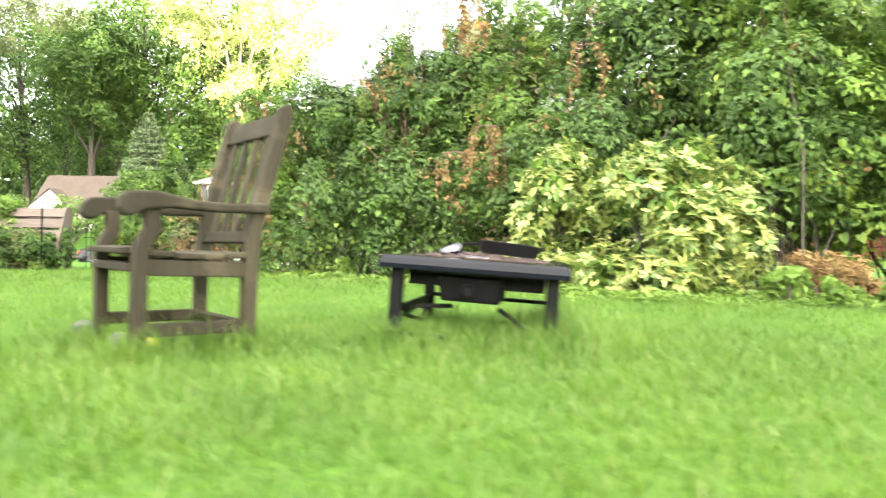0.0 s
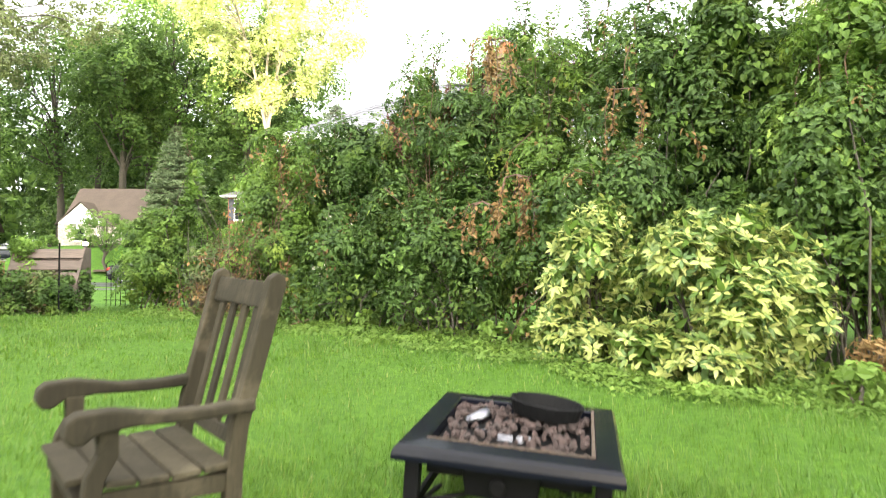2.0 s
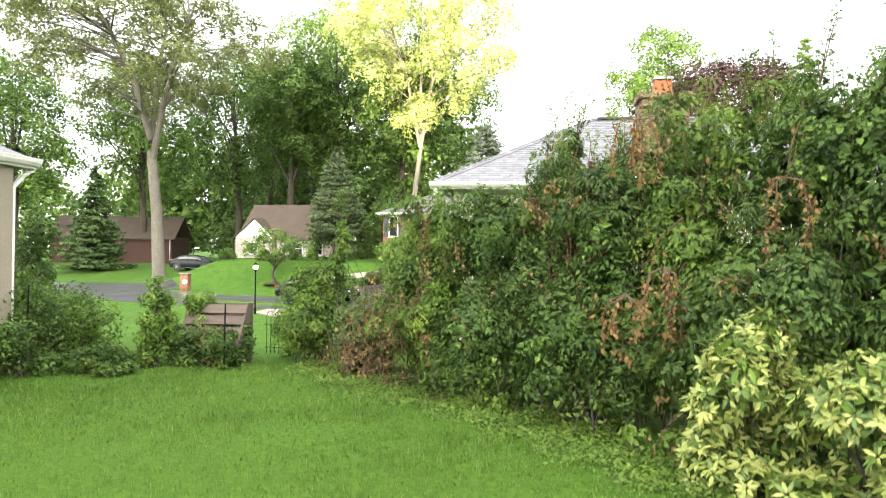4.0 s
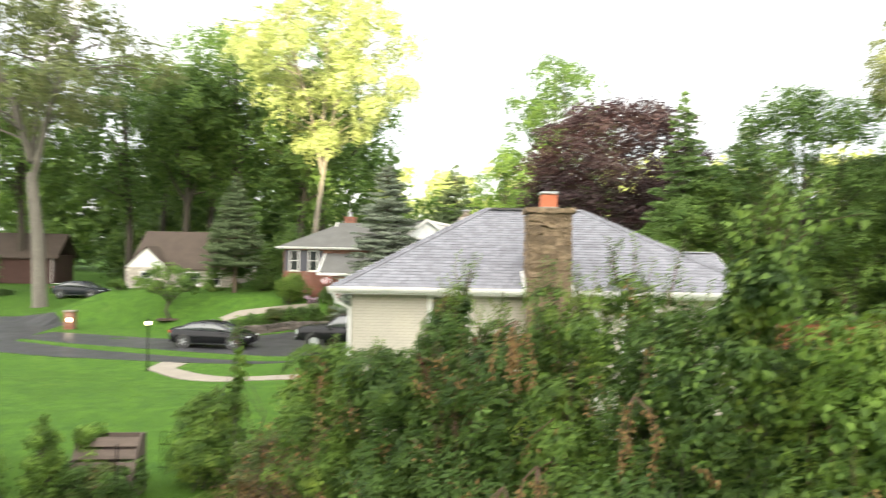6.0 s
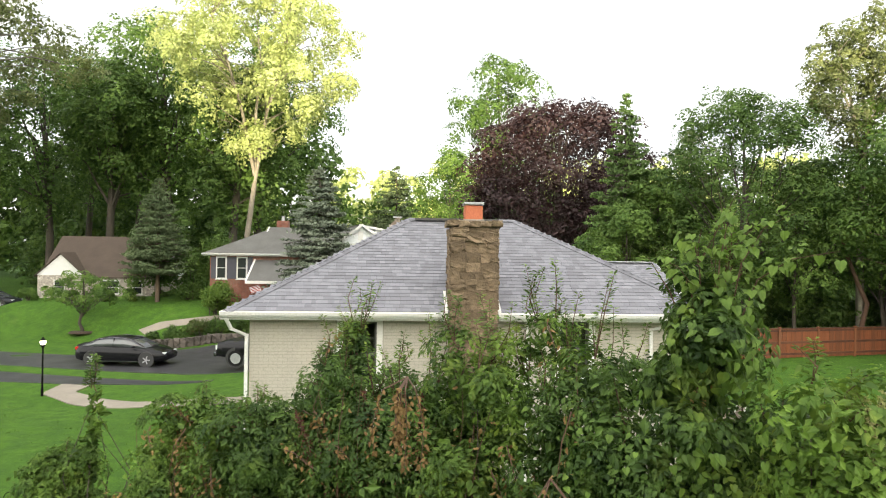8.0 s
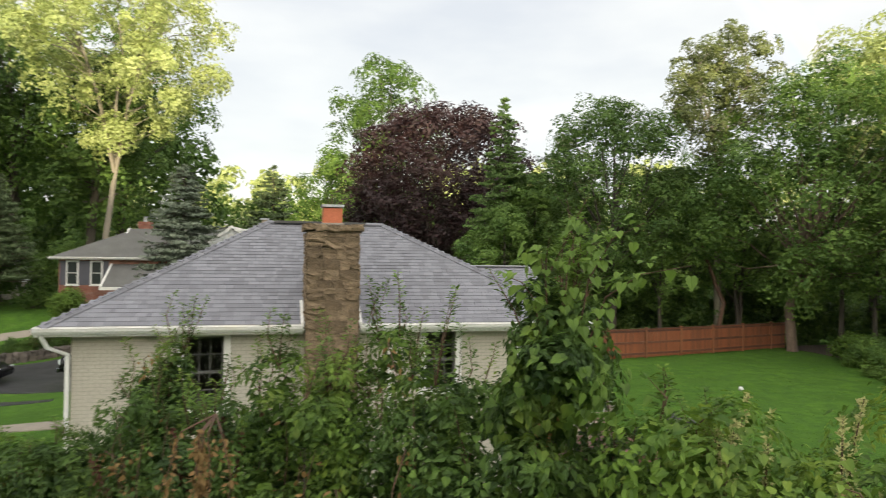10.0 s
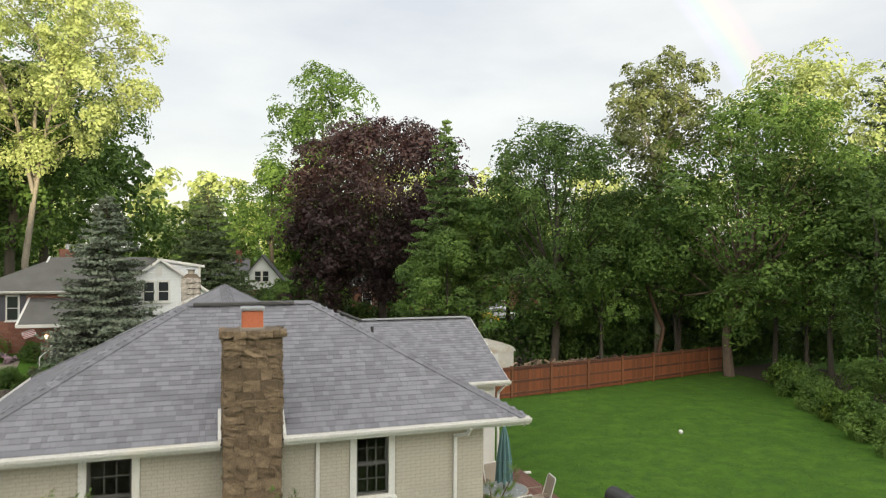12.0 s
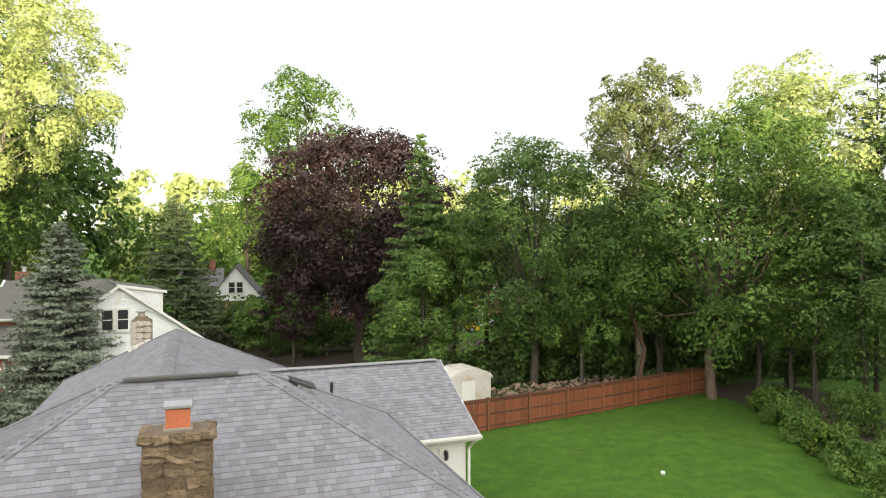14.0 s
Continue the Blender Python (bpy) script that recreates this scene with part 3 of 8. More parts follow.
v[:, 2] += np.where(near, rng.normal(0, 0.008, len(v)), 0)
tagged(mesh_obj("ground", v, f, M_LAWN, smooth_faces=True), "mown bright green lawn over gently sloping ground", "lawn", kind="structure")


def strip(name, left, right, material, label, category, lift=0.012, n=40, thick=0.06):
    """A paved band between two lines, laid over the ground as a thin slab with real edges."""
    def along(line):
        line = np.array(line, float)
        seg = np.concatenate([[0], np.cumsum(np.linalg.norm(np.diff(line, axis=0), axis=1))])
        s = np.linspace(0, seg[-1], n)
        return np.stack([np.interp(s, seg, line[:, k]) for k in (0, 1)], 1)
    a, b = along(left), along(right)
    cols = 5
    rows = [a + (b - a) * k / (cols - 1) for k in range(cols)]
    top = np.stack(rows, 1).reshape(-1, 2)
    z = ground_z(top[:, 0], top[:, 1]) + lift
    v = np.column_stack([top, z])
    i = (np.arange(n - 1)[:, None] * cols + np.arange(cols - 1)[None, :]).ravel()
    f = [tuple(q) for q in np.stack([i, i + 1, i + cols + 1, i + cols], 1)]
    rim = [k * cols for k in range(n)] + [(n - 1) * cols + k for k in range(1, cols)] + [k * cols + cols - 1 for k in range(n - 2, -1, -1)] + [k for k in range(cols - 2, 0, -1)]
    o = len(v)
    low = v[rim].copy(); low[:, 2] -= thick + lift
    v = np.concatenate([v, low])
    for k in range(len(rim)):
        k2 = (k + 1) % len(rim)
        f.append((rim[k], rim[k2], o + k2, o + k))
    return tagged(mesh_obj(name, v, f, material), label, category, kind="structure")


strip("road", [(-90, 30), (-62, 33), (-48, 38.6), (-40, 41), (-36, 38)], [(-90, 10), (-50, 20), (-40, 25), (-34, 27), (-31.3, 29)], M_ASPHALT, "dark wet asphalt end of the street", "road", 0.010)
strip("driveway", [(-33, 30.8), (-26, 29.6), (-20, 29.4), (-14.2, 29.6)], [(-31.3, 27.4), (-26, 27.2), (-20, 27.9), (-14.1, 29.2)], M_ASPHALT, "narrow dark asphalt driveway between lawn strips", "driveway", 0.022)
strip("driveway.001", [(-33.5, 34.6), (-25, 34.6), (-20, 39.2), (-12, 39.5), (-2, 37)], [(-33, 31.6), (-28, 31.0), (-20, 31.0), (-12, 31.6), (-2, 32.5)], M_ASPHALT, "wide wet asphalt driveway below the stone edging", "driveway", 0.016)
strip("footpath", [(-20.2, 27.8), (-19.6, 26.0), (-17.2, 24.7), (-14.8, 24.1), (-11, 23.7), (-6, 24)], [(-18.9, 27.9), (-18.6, 26.6), (-17.0, 25.9), (-14.8, 25.2), (-11, 24.9), (-6, 25.1)], M_CONCRETE, "curved pale concrete garden path", "path", 0.03)
strip("footpath.001", [(-25.6, 40.4), (-24.7, 41.2), (-22.96, 41.66), (-20.66, 42.25), (-19.4, 42.6)], [(-24.9, 40.0), (-24.0, 40.7), (-22.3, 41.2), (-20.2, 41.75), (-19.2, 42.0)], M_CONCRETE, "curved concrete path up to the brick house", "path", 0.03)
strip("leaf_litter", [(20.6, 45.2), (21.6, 42.8), (22.4, 38), (21.8, 34), (21.4, 29), (21.4, 24)], [(27, 50), (28, 43), (28, 38), (27, 34), (27, 29), (27, 24)], M_MULCH, "bare brown earth and leaf litter under the trees", "bare earth", 0.012)


strip("leaf_litter.001", [(-16, 46), (-4, 44.5), (4, 43.0), (9, 42), (14, 44.5), (20, 47.5)], [(-16, 70), (-4, 74), (4, 76), (9, 76), (14, 72), (20, 66)], M_MULCH, "bare dark earth and leaf litter behind the fence", "bare earth", 0.012)


# ---- trees ----
def tree(x, y, top, width, crown_low, label, leaves=M_LEAF_A, bark=M_BARK, trunk_r=0.3, n=9000, size=0.34, blobs=40, seed=1, lean=0.0, sparse=1.0, fork=0.45, base=None, squash=0.8, name="tree", shape=1.0, category="tree", inner=0.42, forks=0, shell=False):
    """A tapered trunk with limbs and a crown of leaf clumps at the limbs' ends; top and crown_low are heights in the world."""
    rng = np.random.default_rng(seed)
    z0 = gz(x, y) if base is None else base
    t = thing(name, pose(x, y, z0), label, category)
    H, low = top - z0, crown_low - z0
    a, h = width / 2, (H - low) / 2
    cz = low + h
    c, r = [], []
    for i in range(blobs):
        u = 1 - 2 * (i + 0.5) / blobs
        w = 2.39996 * i + rng.normal(0, 0.25)
        u = float(np.clip(u + rng.normal(0, 0.12), -1, 1))
        ring = math.sqrt(1 - u * u)
        k = rng.uniform(0.30, 0.62) if i % 4 == 0 else rng.uniform(0.66, 0.90)
        if shell:
            k = rng.uniform(0.82, 0.95) if i % 5 else rng.uniform(0.4, 0.8)
        side = a * (1 - 0.22 * shape * max(u, 0)) * rng.uniform(0.86, 1.14)
        rr = min(a, h) * rng.uniform(0.24, 0.38) * sparse
        q = np.array([math.cos(w) * ring * side * k, math.sin(w) * ring * side * k, cz + u * h * k * 1.02])
        q[2] = min(q[2], H - rr * squash * rng.uniform(0.9, 1.4))
        c.append(q); r.append(rr)
    c, r = np.array(c), np.array(r)
    c[:, 0] += lean * (c[:, 2] / H)
    n, size = int(n * 1.5), size * 0.84
    p1, d1 = blob_points(rng, c, r * 0.88, n * 28 // 100, squash, inner)
    p2, d2, _ = spray_points(rng, c, r, 7, n - len(p1), 0.30, 0.58, 0.45)
    p = np.concatenate([p1, p2]) + rng.normal(0, 0.04, (n, 3)) * r.mean()
    d = np.concatenate([d1 * 0.9 + np.array([0, 0, 0.35]), d2])
    v, f = leaf_arrays(rng, p, d, size, size * 0.62, 0.30, 0.0)
    mesh_obj("crown", v, f, leaves, t)
    tubes = []
    mid = H * fork if fork * H > 0.5 else low
    pts = [(0, 0, -0.3), (0, 0, 0.15), (rng.normal(0, .1), rng.normal(0, .1), mid * 0.5), (lean * 0.3, rng.normal(0, .15), mid), (lean * 0.7, rng.normal(0, .3), mid + (H - mid) * 0.45), (lean, 0, H * 0.9)]
    if forks:
        pts = pts[:4]
    tubes.append(tube_arrays(pts, [trunk_r * 1.5, trunk_r * 1.15, trunk_r * 0.95, trunk_r * 0.8, trunk_r * 0.4, 0.03][:len(pts)], 9))
    order = rng.permutation(len(c))[: max(6, len(c) // 3)]
    if forks:
        # a few main limbs part from the trunk's head and carry the lesser ones
        az = np.arctan2(c[:, 1], c[:, 0])
        group = ((az + math.pi) / (2 * math.pi) * forks).astype(int) % forks
        for g in range(forks):
            own = np.where(group == g)[0]
            if not len(own):
                continue
            goal = Vector(c[own].mean(0)) * 1.0
            goal.z = c[own][:, 2].max() * 0.9
            s0 = Vector((lean * 0.3, 0, mid * rng.uniform(0.85, 1.1)))
            line = [s0, s0.lerp(goal, 0.3) + Vector((0, 0, 0.06 * H)), s0.lerp(goal, 0.62) + Vector((rng.normal(0, .3), rng.normal(0, .3), 0.05 * H)), goal]
            w = trunk_r * rng.uniform(0.5, 0.72)
            tubes.append(tube_arrays(line, [w, w * 0.8, w * 0.5, 0.03], 7))
            for i in own:
                e = Vector(c[i])
                q = min(0.9, max(0.1, (e.z - s0.z) / max(0.5, goal.z - s0.z) - 0.18))
                s1 = line[0].lerp(line[1], q / 0.33) if q < 0.33 else line[1].lerp(line[2], (q - 0.33) / 0.33) if q < 0.66 else line[2].lerp(line[3], (q - 0.66) / 0.34)
                m1 = s1.lerp(e, 0.5) + Vector((rng.normal(0, .08), rng.normal(0, .08), 0.08)) * (e - s1).length
                w1 = w * rng.uniform(0.22, 0.36)
                tubes.append(tube_arrays([s1, m1, e], [w1, w1 * 0.65, 0.015], 5))
        order = order[:0]
    for i in order:
        zz = min(mid * rng.uniform(0.8, 1.25), c[i][2] - 0.3) if c[i][2] > mid else mid * rng.uniform(0.6, 0.9)
        s = Vector((lean * 0.3, 0, zz)); e = Vector(c[i])
        m1 = s.lerp(e, 0.35) + Vector((0, 0, 0.10 * (e - s).length)) * rng.uniform(-0.3, 1.0)
        m2 = s.lerp(e, 0.7) + Vector(rng.normal(0, 0.04, 3)) * (e - s).length
        w = min(0.16, trunk_r * rng.uniform(0.22, 0.45))
        tubes.append(tube_arrays([s, m1, m2, e], [w, w * 0.75, w * 0.45, 0.02], 6))
    v, f = join_arrays(tubes)
    mesh_obj("trunk", v, f, bark, t, smooth_faces=True)
    return t


def conifer(x, y, top, width, label, leaves=M_FIR, seed=1, tiers=26, per=11, size=0.3, low=0.4, bark=M_BARK, name="conifer", base=None, power=0.85, sweep=0.25, trunk_r=0.16, ragged=0.6, fluff=0.4):
    """A straight trunk with whorls of drooping branches that narrow upwards, each carrying needle sprays."""
    rng = np.random.default_rng(seed)
    z0 = gz(x, y) if base is None else base
    t = thing(name, pose(x, y, z0), label, "conifer")
    H = top - z0
    P, D, twigs = [], [], []
    for k in range(tiers):
        u = (k + rng.uniform(-0.3, 0.3)) / tiers
        z = low + (H - low) * u
        L = width / 2 * max(0.03, (1 - u)) ** power * rng.uniform(0.85, 1.1)
        for j in range(max(5, int(1.5 * per * (1 - 0.5 * u)))):
            w = rng.uniform(0, 2 * math.pi)
            uj = min(0.985, max(0.0, u + rng.normal(0, ragged) / tiers))
            Lj = width / 2 * max(0.03, 1 - uj) ** power * rng.uniform(0.5, 1.15)
            z = low + (H - low) * uj
            m = max(6, int(Lj / (size * 0.15)))
            s = np.sqrt(rng.uniform(0.02, 1, m))
            side = rng.normal(0, 0.16, m) * Lj * (0.35 + 0.5 * s)
            q = np.empty((m, 3))
            q[:, 0] = np.cos(w) * s * Lj - np.sin(w) * side
            q[:, 1] = np.sin(w) * s * Lj + np.cos(w) * side
            q[:, 2] = z - sweep * Lj * s + 0.20 * Lj * s ** 2 + rng.normal(0, 0.05, m) * size * 2
            P.append(q); D.append(np.tile([np.cos(w) * 0.5, np.sin(w) * 0.5, 0.75], (m, 1)))
            if j % 3 == 0:
                e = (np.cos(w) * Lj * 0.9, np.sin(w) * Lj * 0.9, z - sweep * Lj * 0.7)
                twigs.append(tube_arrays([(0, 0, z), e], [0.035, 0.01], 4))
    P, D = np.concatenate(P), np.concatenate(D)
    v, f = leaf_arrays(rng, P, D, size, size * 0.42, fluff)
    mesh_obj("crown", v, f, leaves, t)
    twigs.append(tube_arrays([(0, 0, -0.2), (0, 0, H * 0.5), (0, 0, H * 0.985)], [trunk_r, trunk_r * 0.6, 0.02], 8))
    v, f = join_arrays(twigs)
    mesh_obj("trunk", v, f, bark, t, smooth_faces=True)
    return t


def shrub(x, y, w, d, h, label, leaves=M_HEDGE_B, n=2500, size=0.1, seed=1, blobs=14, rot=0.0, name="shrub", base=None, aspect=0.62, droop=0.0, category="shrub", bark=M_BARK, low=0.05):
    """Stems from one foot and a leafy, uneven body of clumps down to the ground."""
    rng = np.random.default_rng(seed)
    z0 = gz(x, y) if base is None else base
    t = thing(name, pose(x, y, z0, 0, 0, rot), label, category)
    c, r = [], []
    for k in range(blobs):
        q = rng.uniform(-1, 1, 2)
        z = rng.uniform(low, 1) ** 0.8
        lim = 1 - 0.35 * z
        rr = min(w, d, h) * rng.uniform(0.2, 0.32)
        c.append((q[0] * (w / 2 - rr * 0.7) * lim, q[1] * (d / 2 - rr * 0.7) * lim, max(rr * 0.6, z * (h - rr * 0.8)))); r.append(rr)
    p, dn = blob_points(rng, np.array(c), np.array(r), n, 0.9, 0.55)
    p[:, 2] = np.maximum(p[:, 2], 0.02)
    v, f = leaf_arrays(rng, p, dn * 0.8 + np.array([0, 0, 0.4]), size, size * aspect, 0.55, droop)
    mesh_obj("foliage", v, f, leaves, t)
    tubes = []
    for k in range(min(9, blobs)):
        e = Vector(c[k])
        b = Vector((rng.normal(0, 0.06) * w, rng.normal(0, 0.06) * d, -0.05))
        tubes.append(tube_arrays([b, b.lerp(e, 0.5) + Vector((0, 0, 0.1 * h)), e], [0.02 + 0.006 * h, 0.015, 0.004], 5))
    v, f = join_arrays(tubes)
    mesh_obj("stem", v, f, bark, t, smooth_faces=True)
    return t


# tall unseen woods added behind the start, so that their shade covers the gardens
def woods(name, x0, x1, y0, y1, low, high, n, size, label, leaves, seed, wide=7.0):
    rng = np.random.default_rng(seed)
    c, r = [], []
    x = x0
    while x < x1:
        top = rng.uniform(low, high)
        yy = rng.uniform(y0, y1)
        w = wide * rng.uniform(0.7, 1.3)
        g = gz(x, yy)
        for k in range(12):
            u = rng.uniform(0.05, 1)
            rr = w * rng.uniform(0.22, 0.38)
            lim = w * 0.5 * (1.1 - 0.6 * u)
            c.append((x + rng.uniform(-lim, lim), yy + rng.uniform(-lim, lim), g + u * (top - rr * 0.8) + rr * 0.3)); r.append(rr)
        x += w * rng.uniform(0.35, 0.6)
    c, r = np.array(c), np.array(r)
    p1, d1 = blob_points(rng, c, r * 0.92, n * 45 // 100, 0.85, 0.5)
    p2, d2, _ = spray_points(rng, c, r, 9, n - len(p1), 0.24, 0.46, 0.4)
    v, f = leaf_arrays(rng, np.concatenate([p1, p2]), np.concatenate([d1 * 0.7 + np.array([0, 0, 0.3]), d2]), size, size * 0.7, 0.45)
    return tagged(mesh_obj(name, v, f, leaves), label, "woods", kind="stuff")


# ridge out of view blocks the sun; its saddle lets light reach chosen crowns
woods("shade_ridge", -330, 6, -270, -225, 56, 61, 9000, 12.0, "tall unseen wooded ridge added far behind the gardens to shade them", M_LEAF_B, 11, 24)
woods("shade_ridge.001", 10, 36, -262, -235, 43, 47, 6000, 5.5, "lower saddle of the unseen wooded ridge that lets the sun through", M_LEAF_B, 10, 11)
woods("shade_ridge.002", 42, 290, -270, -225, 45, 48, 7500, 12.0, "tall unseen wooded ridge added far behind the gardens to shade them", M_LEAF_B, 9, 24)
woods("far_woods", -150, -70, 66, 110, 18, 30, 9000, 1.3, "distant deciduous woods on the slope", M_LEAF_A, 12, 10)
woods("far_woods.001", -90, 30, 150, 190, 23, 30, 19000, 1.5, "sunlit tree tops along the far horizon", M_LEAF_SUNLIT, 13, 9)
woods("far_woods.002", 6, 120, 98, 130, 18, 24, 17000, 1.2, "sunlit distant woods behind the gardens", M_LEAF_SUNLIT, 14, 10)
woods("far_woods.003", -75, -38, 84, 104, 16, 25, 17000, 1.0, "shaded woods behind the brick and white houses", M_LEAF_B, 15, 9)
woods("far_woods.004", -36, 12, 96, 112, 13, 16, 20000, 0.8, "shaded trees behind the far gardens", M_LEAF_A, 16, 8)
woods("understorey", -13, 3, 66, 72, 2.5, 5.0, 9000, 0.36, "low dark undergrowth under the maple", M_LEAF_B, 17, 3.5)
woods("understorey.001", 12.5, 30, 49, 54, 3.0, 8.0, 18000, 0.34, "dark undergrowth behind the cedar fence", M_LEAF_B, 18, 4)
woods("understorey.004", 23.5, 36, 46, 56, 2.4, 5.0, 12000, 0.34, "dark shrubs under the trees beyond the lawn", M_LEAF_B, 27, 3)
woods("understorey.005", -100, -58, 84, 96, 14.0, 22.0, 22000, 0.85, "shaded wood edge behind the street", M_LEAF_B, 28, 7)
woods("understorey.002", 21, 60, 62, 76, 8.0, 14.0, 26000, 0.5, "dark woods behind the lawn", M_LEAF_B, 19, 6)
woods("understorey.003", -64, -28, 72, 80, 4.0, 9.0, 16000, 0.5, "dark undergrowth behind the stone house", M_LEAF_B, 20, 6)

woods("understorey.006", 7.5, 21, 47.5, 50, 2.0, 4.6, 11000, 0.27, "dark undergrowth behind the log pile", M_LEAF_B, 29, 3)

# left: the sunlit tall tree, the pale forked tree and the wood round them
tree(-24.9, 53.5, 28.5, 17.5, 12.6, "tall pale-barked tree with a sunlit yellow-green crown", M_LEAF_SUNLIT, M_BARK_PALE, 0.24, 24000, 0.32, 100, 21, 0.9, 0.58, 0.32, inner=0.2, forks=3)
tree(-45.0, 44.5, 28.0, 27.0, 13.0, "large grey-barked forked tree with an open leafy crown", M_LEAF_D, M_BARK_GREY, 0.50, 21000, 0.36, 110, 22, -3.8, 0.62, 0.38, inner=0.1, forks=3)
for i, (x, y, top, w, low, m, k) in enumerate([(-38, 62, 28.5, 14, 7, M_LEAF_A, 1), (-47, 70, 31, 16, 8, M_LEAF_B, 2), (-55, 66, 28, 15, 7, M_LEAF_B, 3), (-32.5, 70, 29.5, 15, 6, M_LEAF_A, 4), (-64, 60, 26, 14, 7, M_LEAF_A, 5), (-30, 60, 24, 11, 6, M_LEAF_B, 6), (-72, 50, 24, 14, 5, M_LEAF_A, 7), (-60, 78, 31, 17, 8, M_LEAF_B, 8), (-80, 38, 22, 13, 4, M_LEAF_A, 9), (-43, 60, 24, 11, 9, M_LEAF_B, 10)]):
    tree(x, y, top, w, low, "tall deciduous wood tree with a dark trunk", m, M_BARK, 0.40, 8500, 0.48, 46, 30 + k, (-1) ** k * 0.9, 1.05, 0.4)
conifer(-56.0, 47.0, 10.0, 6.8, "dense dark green spruce on the lawn", M_FIR, 41, 30, 12, 0.46)
conifer(-27.2, 44.6, 9.9, 4.6, "slender grey-green fir with bare lower trunk beside the stone house", M_FIR_GREY, 42, 34, 15, 0.24, 2.0, M_BARK_BROWN, power=0.6, ragged=5.0, fluff=1.2, sweep=0.1)
tree(-28.6, 46.8, 9.4, 4.8, 1.0, "dense broad evergreen tree beside the fir", M_LEAF_B, M_BARK, 0.18, 5000, 0.28, 20, 43)
conifer(-13.7, 40.2, 10.15, 6.8, "blue-grey spruce with layered drooping branches", M_SPRUCE, 44, 32, 20, 0.24, 0.3, power=0.60, ragged=0.35, fluff=0.5)
tree(-29.3, 40.0, 3.6, 6.0, 1.0, "small spreading tree on the lawn", M_LEAF_A, M_BARK, 0.1, 4200, 0.15, 44, 45, 0, 0.9, 0.3, squash=0.45)

# right: behind the house and the fence
tree(-0.6, 62.4, 18.4, 15.8, 3.0, "dense purple-leaved maple with a round crown", M_MAPLE, M_BARK, 0.4, 31000, 0.36, 260, 51, 0, 0.62, 0.25, squash=0.9, shape=0.1, inner=0.4, shell=True)
tree(-5.6, 60.5, 6.6, 6.0, 1.4, "small purple-leaved tree under the big maple", M_MAPLE, M_BARK, 0.14, 4500, 0.26, 50, 69, 0, 0.8, 0.3, shell=True)
tree(-7.2, 80.5, 29.0, 14.5, 5.0, "tall bright green tree with sunlit top", M_LEAF_A, M_BARK, 0.4, 13000, 0.42, 60, 52, -1, 0.85, 0.4)
tree(-15.5, 90, 18.0, 13.0, 6.0, "leafy tree with a sunlit crown beside the maple", M_LEAF_A, M_BARK, 0.3, 6000, 0.4, 22, 53)
conifer(-14.9, 61.5, 12.8, 8.4, "open dark green conifer behind the houses", M_FIR_GREY, 54, 30, 12, 0.32, 1.0, power=0.7, ragged=4.0, fluff=1.0)
conifer(4.2, 48.9, 15.9, 7.0, "tall pale green fir behind the garage", M_FIR_PALE, 55, 40, 12, 0.32, 1.0, power=0.68, ragged=5.0, fluff=1.2)
tree(6.4, 50.0, 11.0, 8.0, 5.2, "leafy tree among the fir branches", M_LEAF_A, M_BARK, 0.22, 8000, 0.28, 30, 56)
tree(11.0, 46.8, 15.4, 9.2, 2.6, "dense dark green tree behind the fence", M_LEAF_B, M_BARK, 0.25, 21000, 0.25, 130, 57, 0, 0.8, 0.3, shape=0.2, shell=True)
tree(16.5, 50.0, 11.5, 9.0, 2.5, "dark leafy tree over the fence", M_LEAF_B, M_BARK, 0.25, 12000, 0.26, 90, 58, 0, 0.75, shell=True)
tree(17.7, 47.0, 20.4, 7.6, 11.0, "tall thin tree with a sunlit upright crown", M_LEAF_D, M_BARK_PALE, 0.22, 11000, 0.25, 60, 59, 0, 0.72, 0.5, forks=4)
tree(21.0, 62.0, 14.0, 9.0, 3.0, "leafy green tree in the wood's edge", M_LEAF_A, M_BARK, 0.25, 5000, 0.32, 22, 60)
tree(20.6, 43.4, 16.6, 13.5, 2.3, "large spreading tree with low hanging branches at the lawn's edge", M_LEAF_A, M_BARK_BROWN, 0.26, 24000, 0.28, 150, 61, 2.6, 0.66, 0.3, shell=True)
tree(32.5, 40.0, 16.0, 13.0, 1.8, "large leafy tree at the lawn's edge", M_LEAF_A, M_BARK, 0.4, 20000, 0.30, 130, 62, 0, 0.68, shell=True)
conifer(31.2, 44.4, 20.0, 7.5, "tall soft dark conifer above the leafy trees", M_FIR_GREY, 63, 24, 6, 0.34, 5.0, power=0.55, ragged=6.0, fluff=1.4, sweep=-0.1)
tree(27.5, 47.0, 20.6, 11.0, 8.0, "tall tree with a sunlit yellow-green top", M_LEAF_SUNLIT, M_BARK, 0.35, 8000, 0.36, 30, 64)
tree(29.0, 33.5, 13.0, 10.0, 0.9, "leafy tree shading the lawn's edge", M_LEAF_B, M_BARK, 0.22, 14000, 0.26, 110, 65, 0, 0.7, shell=True)
tree(8.8, 52.0, 14.6, 5.5, 5.0, "pale green slender tree behind the fence", M_LEAF_D, M_BARK, 0.16, 4000, 0.26, 26, 66, 0, 0.8)
tree(12.0, 66.0, 13.5, 9.0, 4.0, "leafy tree between darker ones", M_LEAF_A, M_BARK, 0.25, 4500, 0.34, 26, 67)
tree(-8.6, 60.5, 4.9, 3.8, 0.6, "small dense tree beside the maple", M_LEAF_B, M_BARK, 0.14, 4500, 0.26, 26, 68)
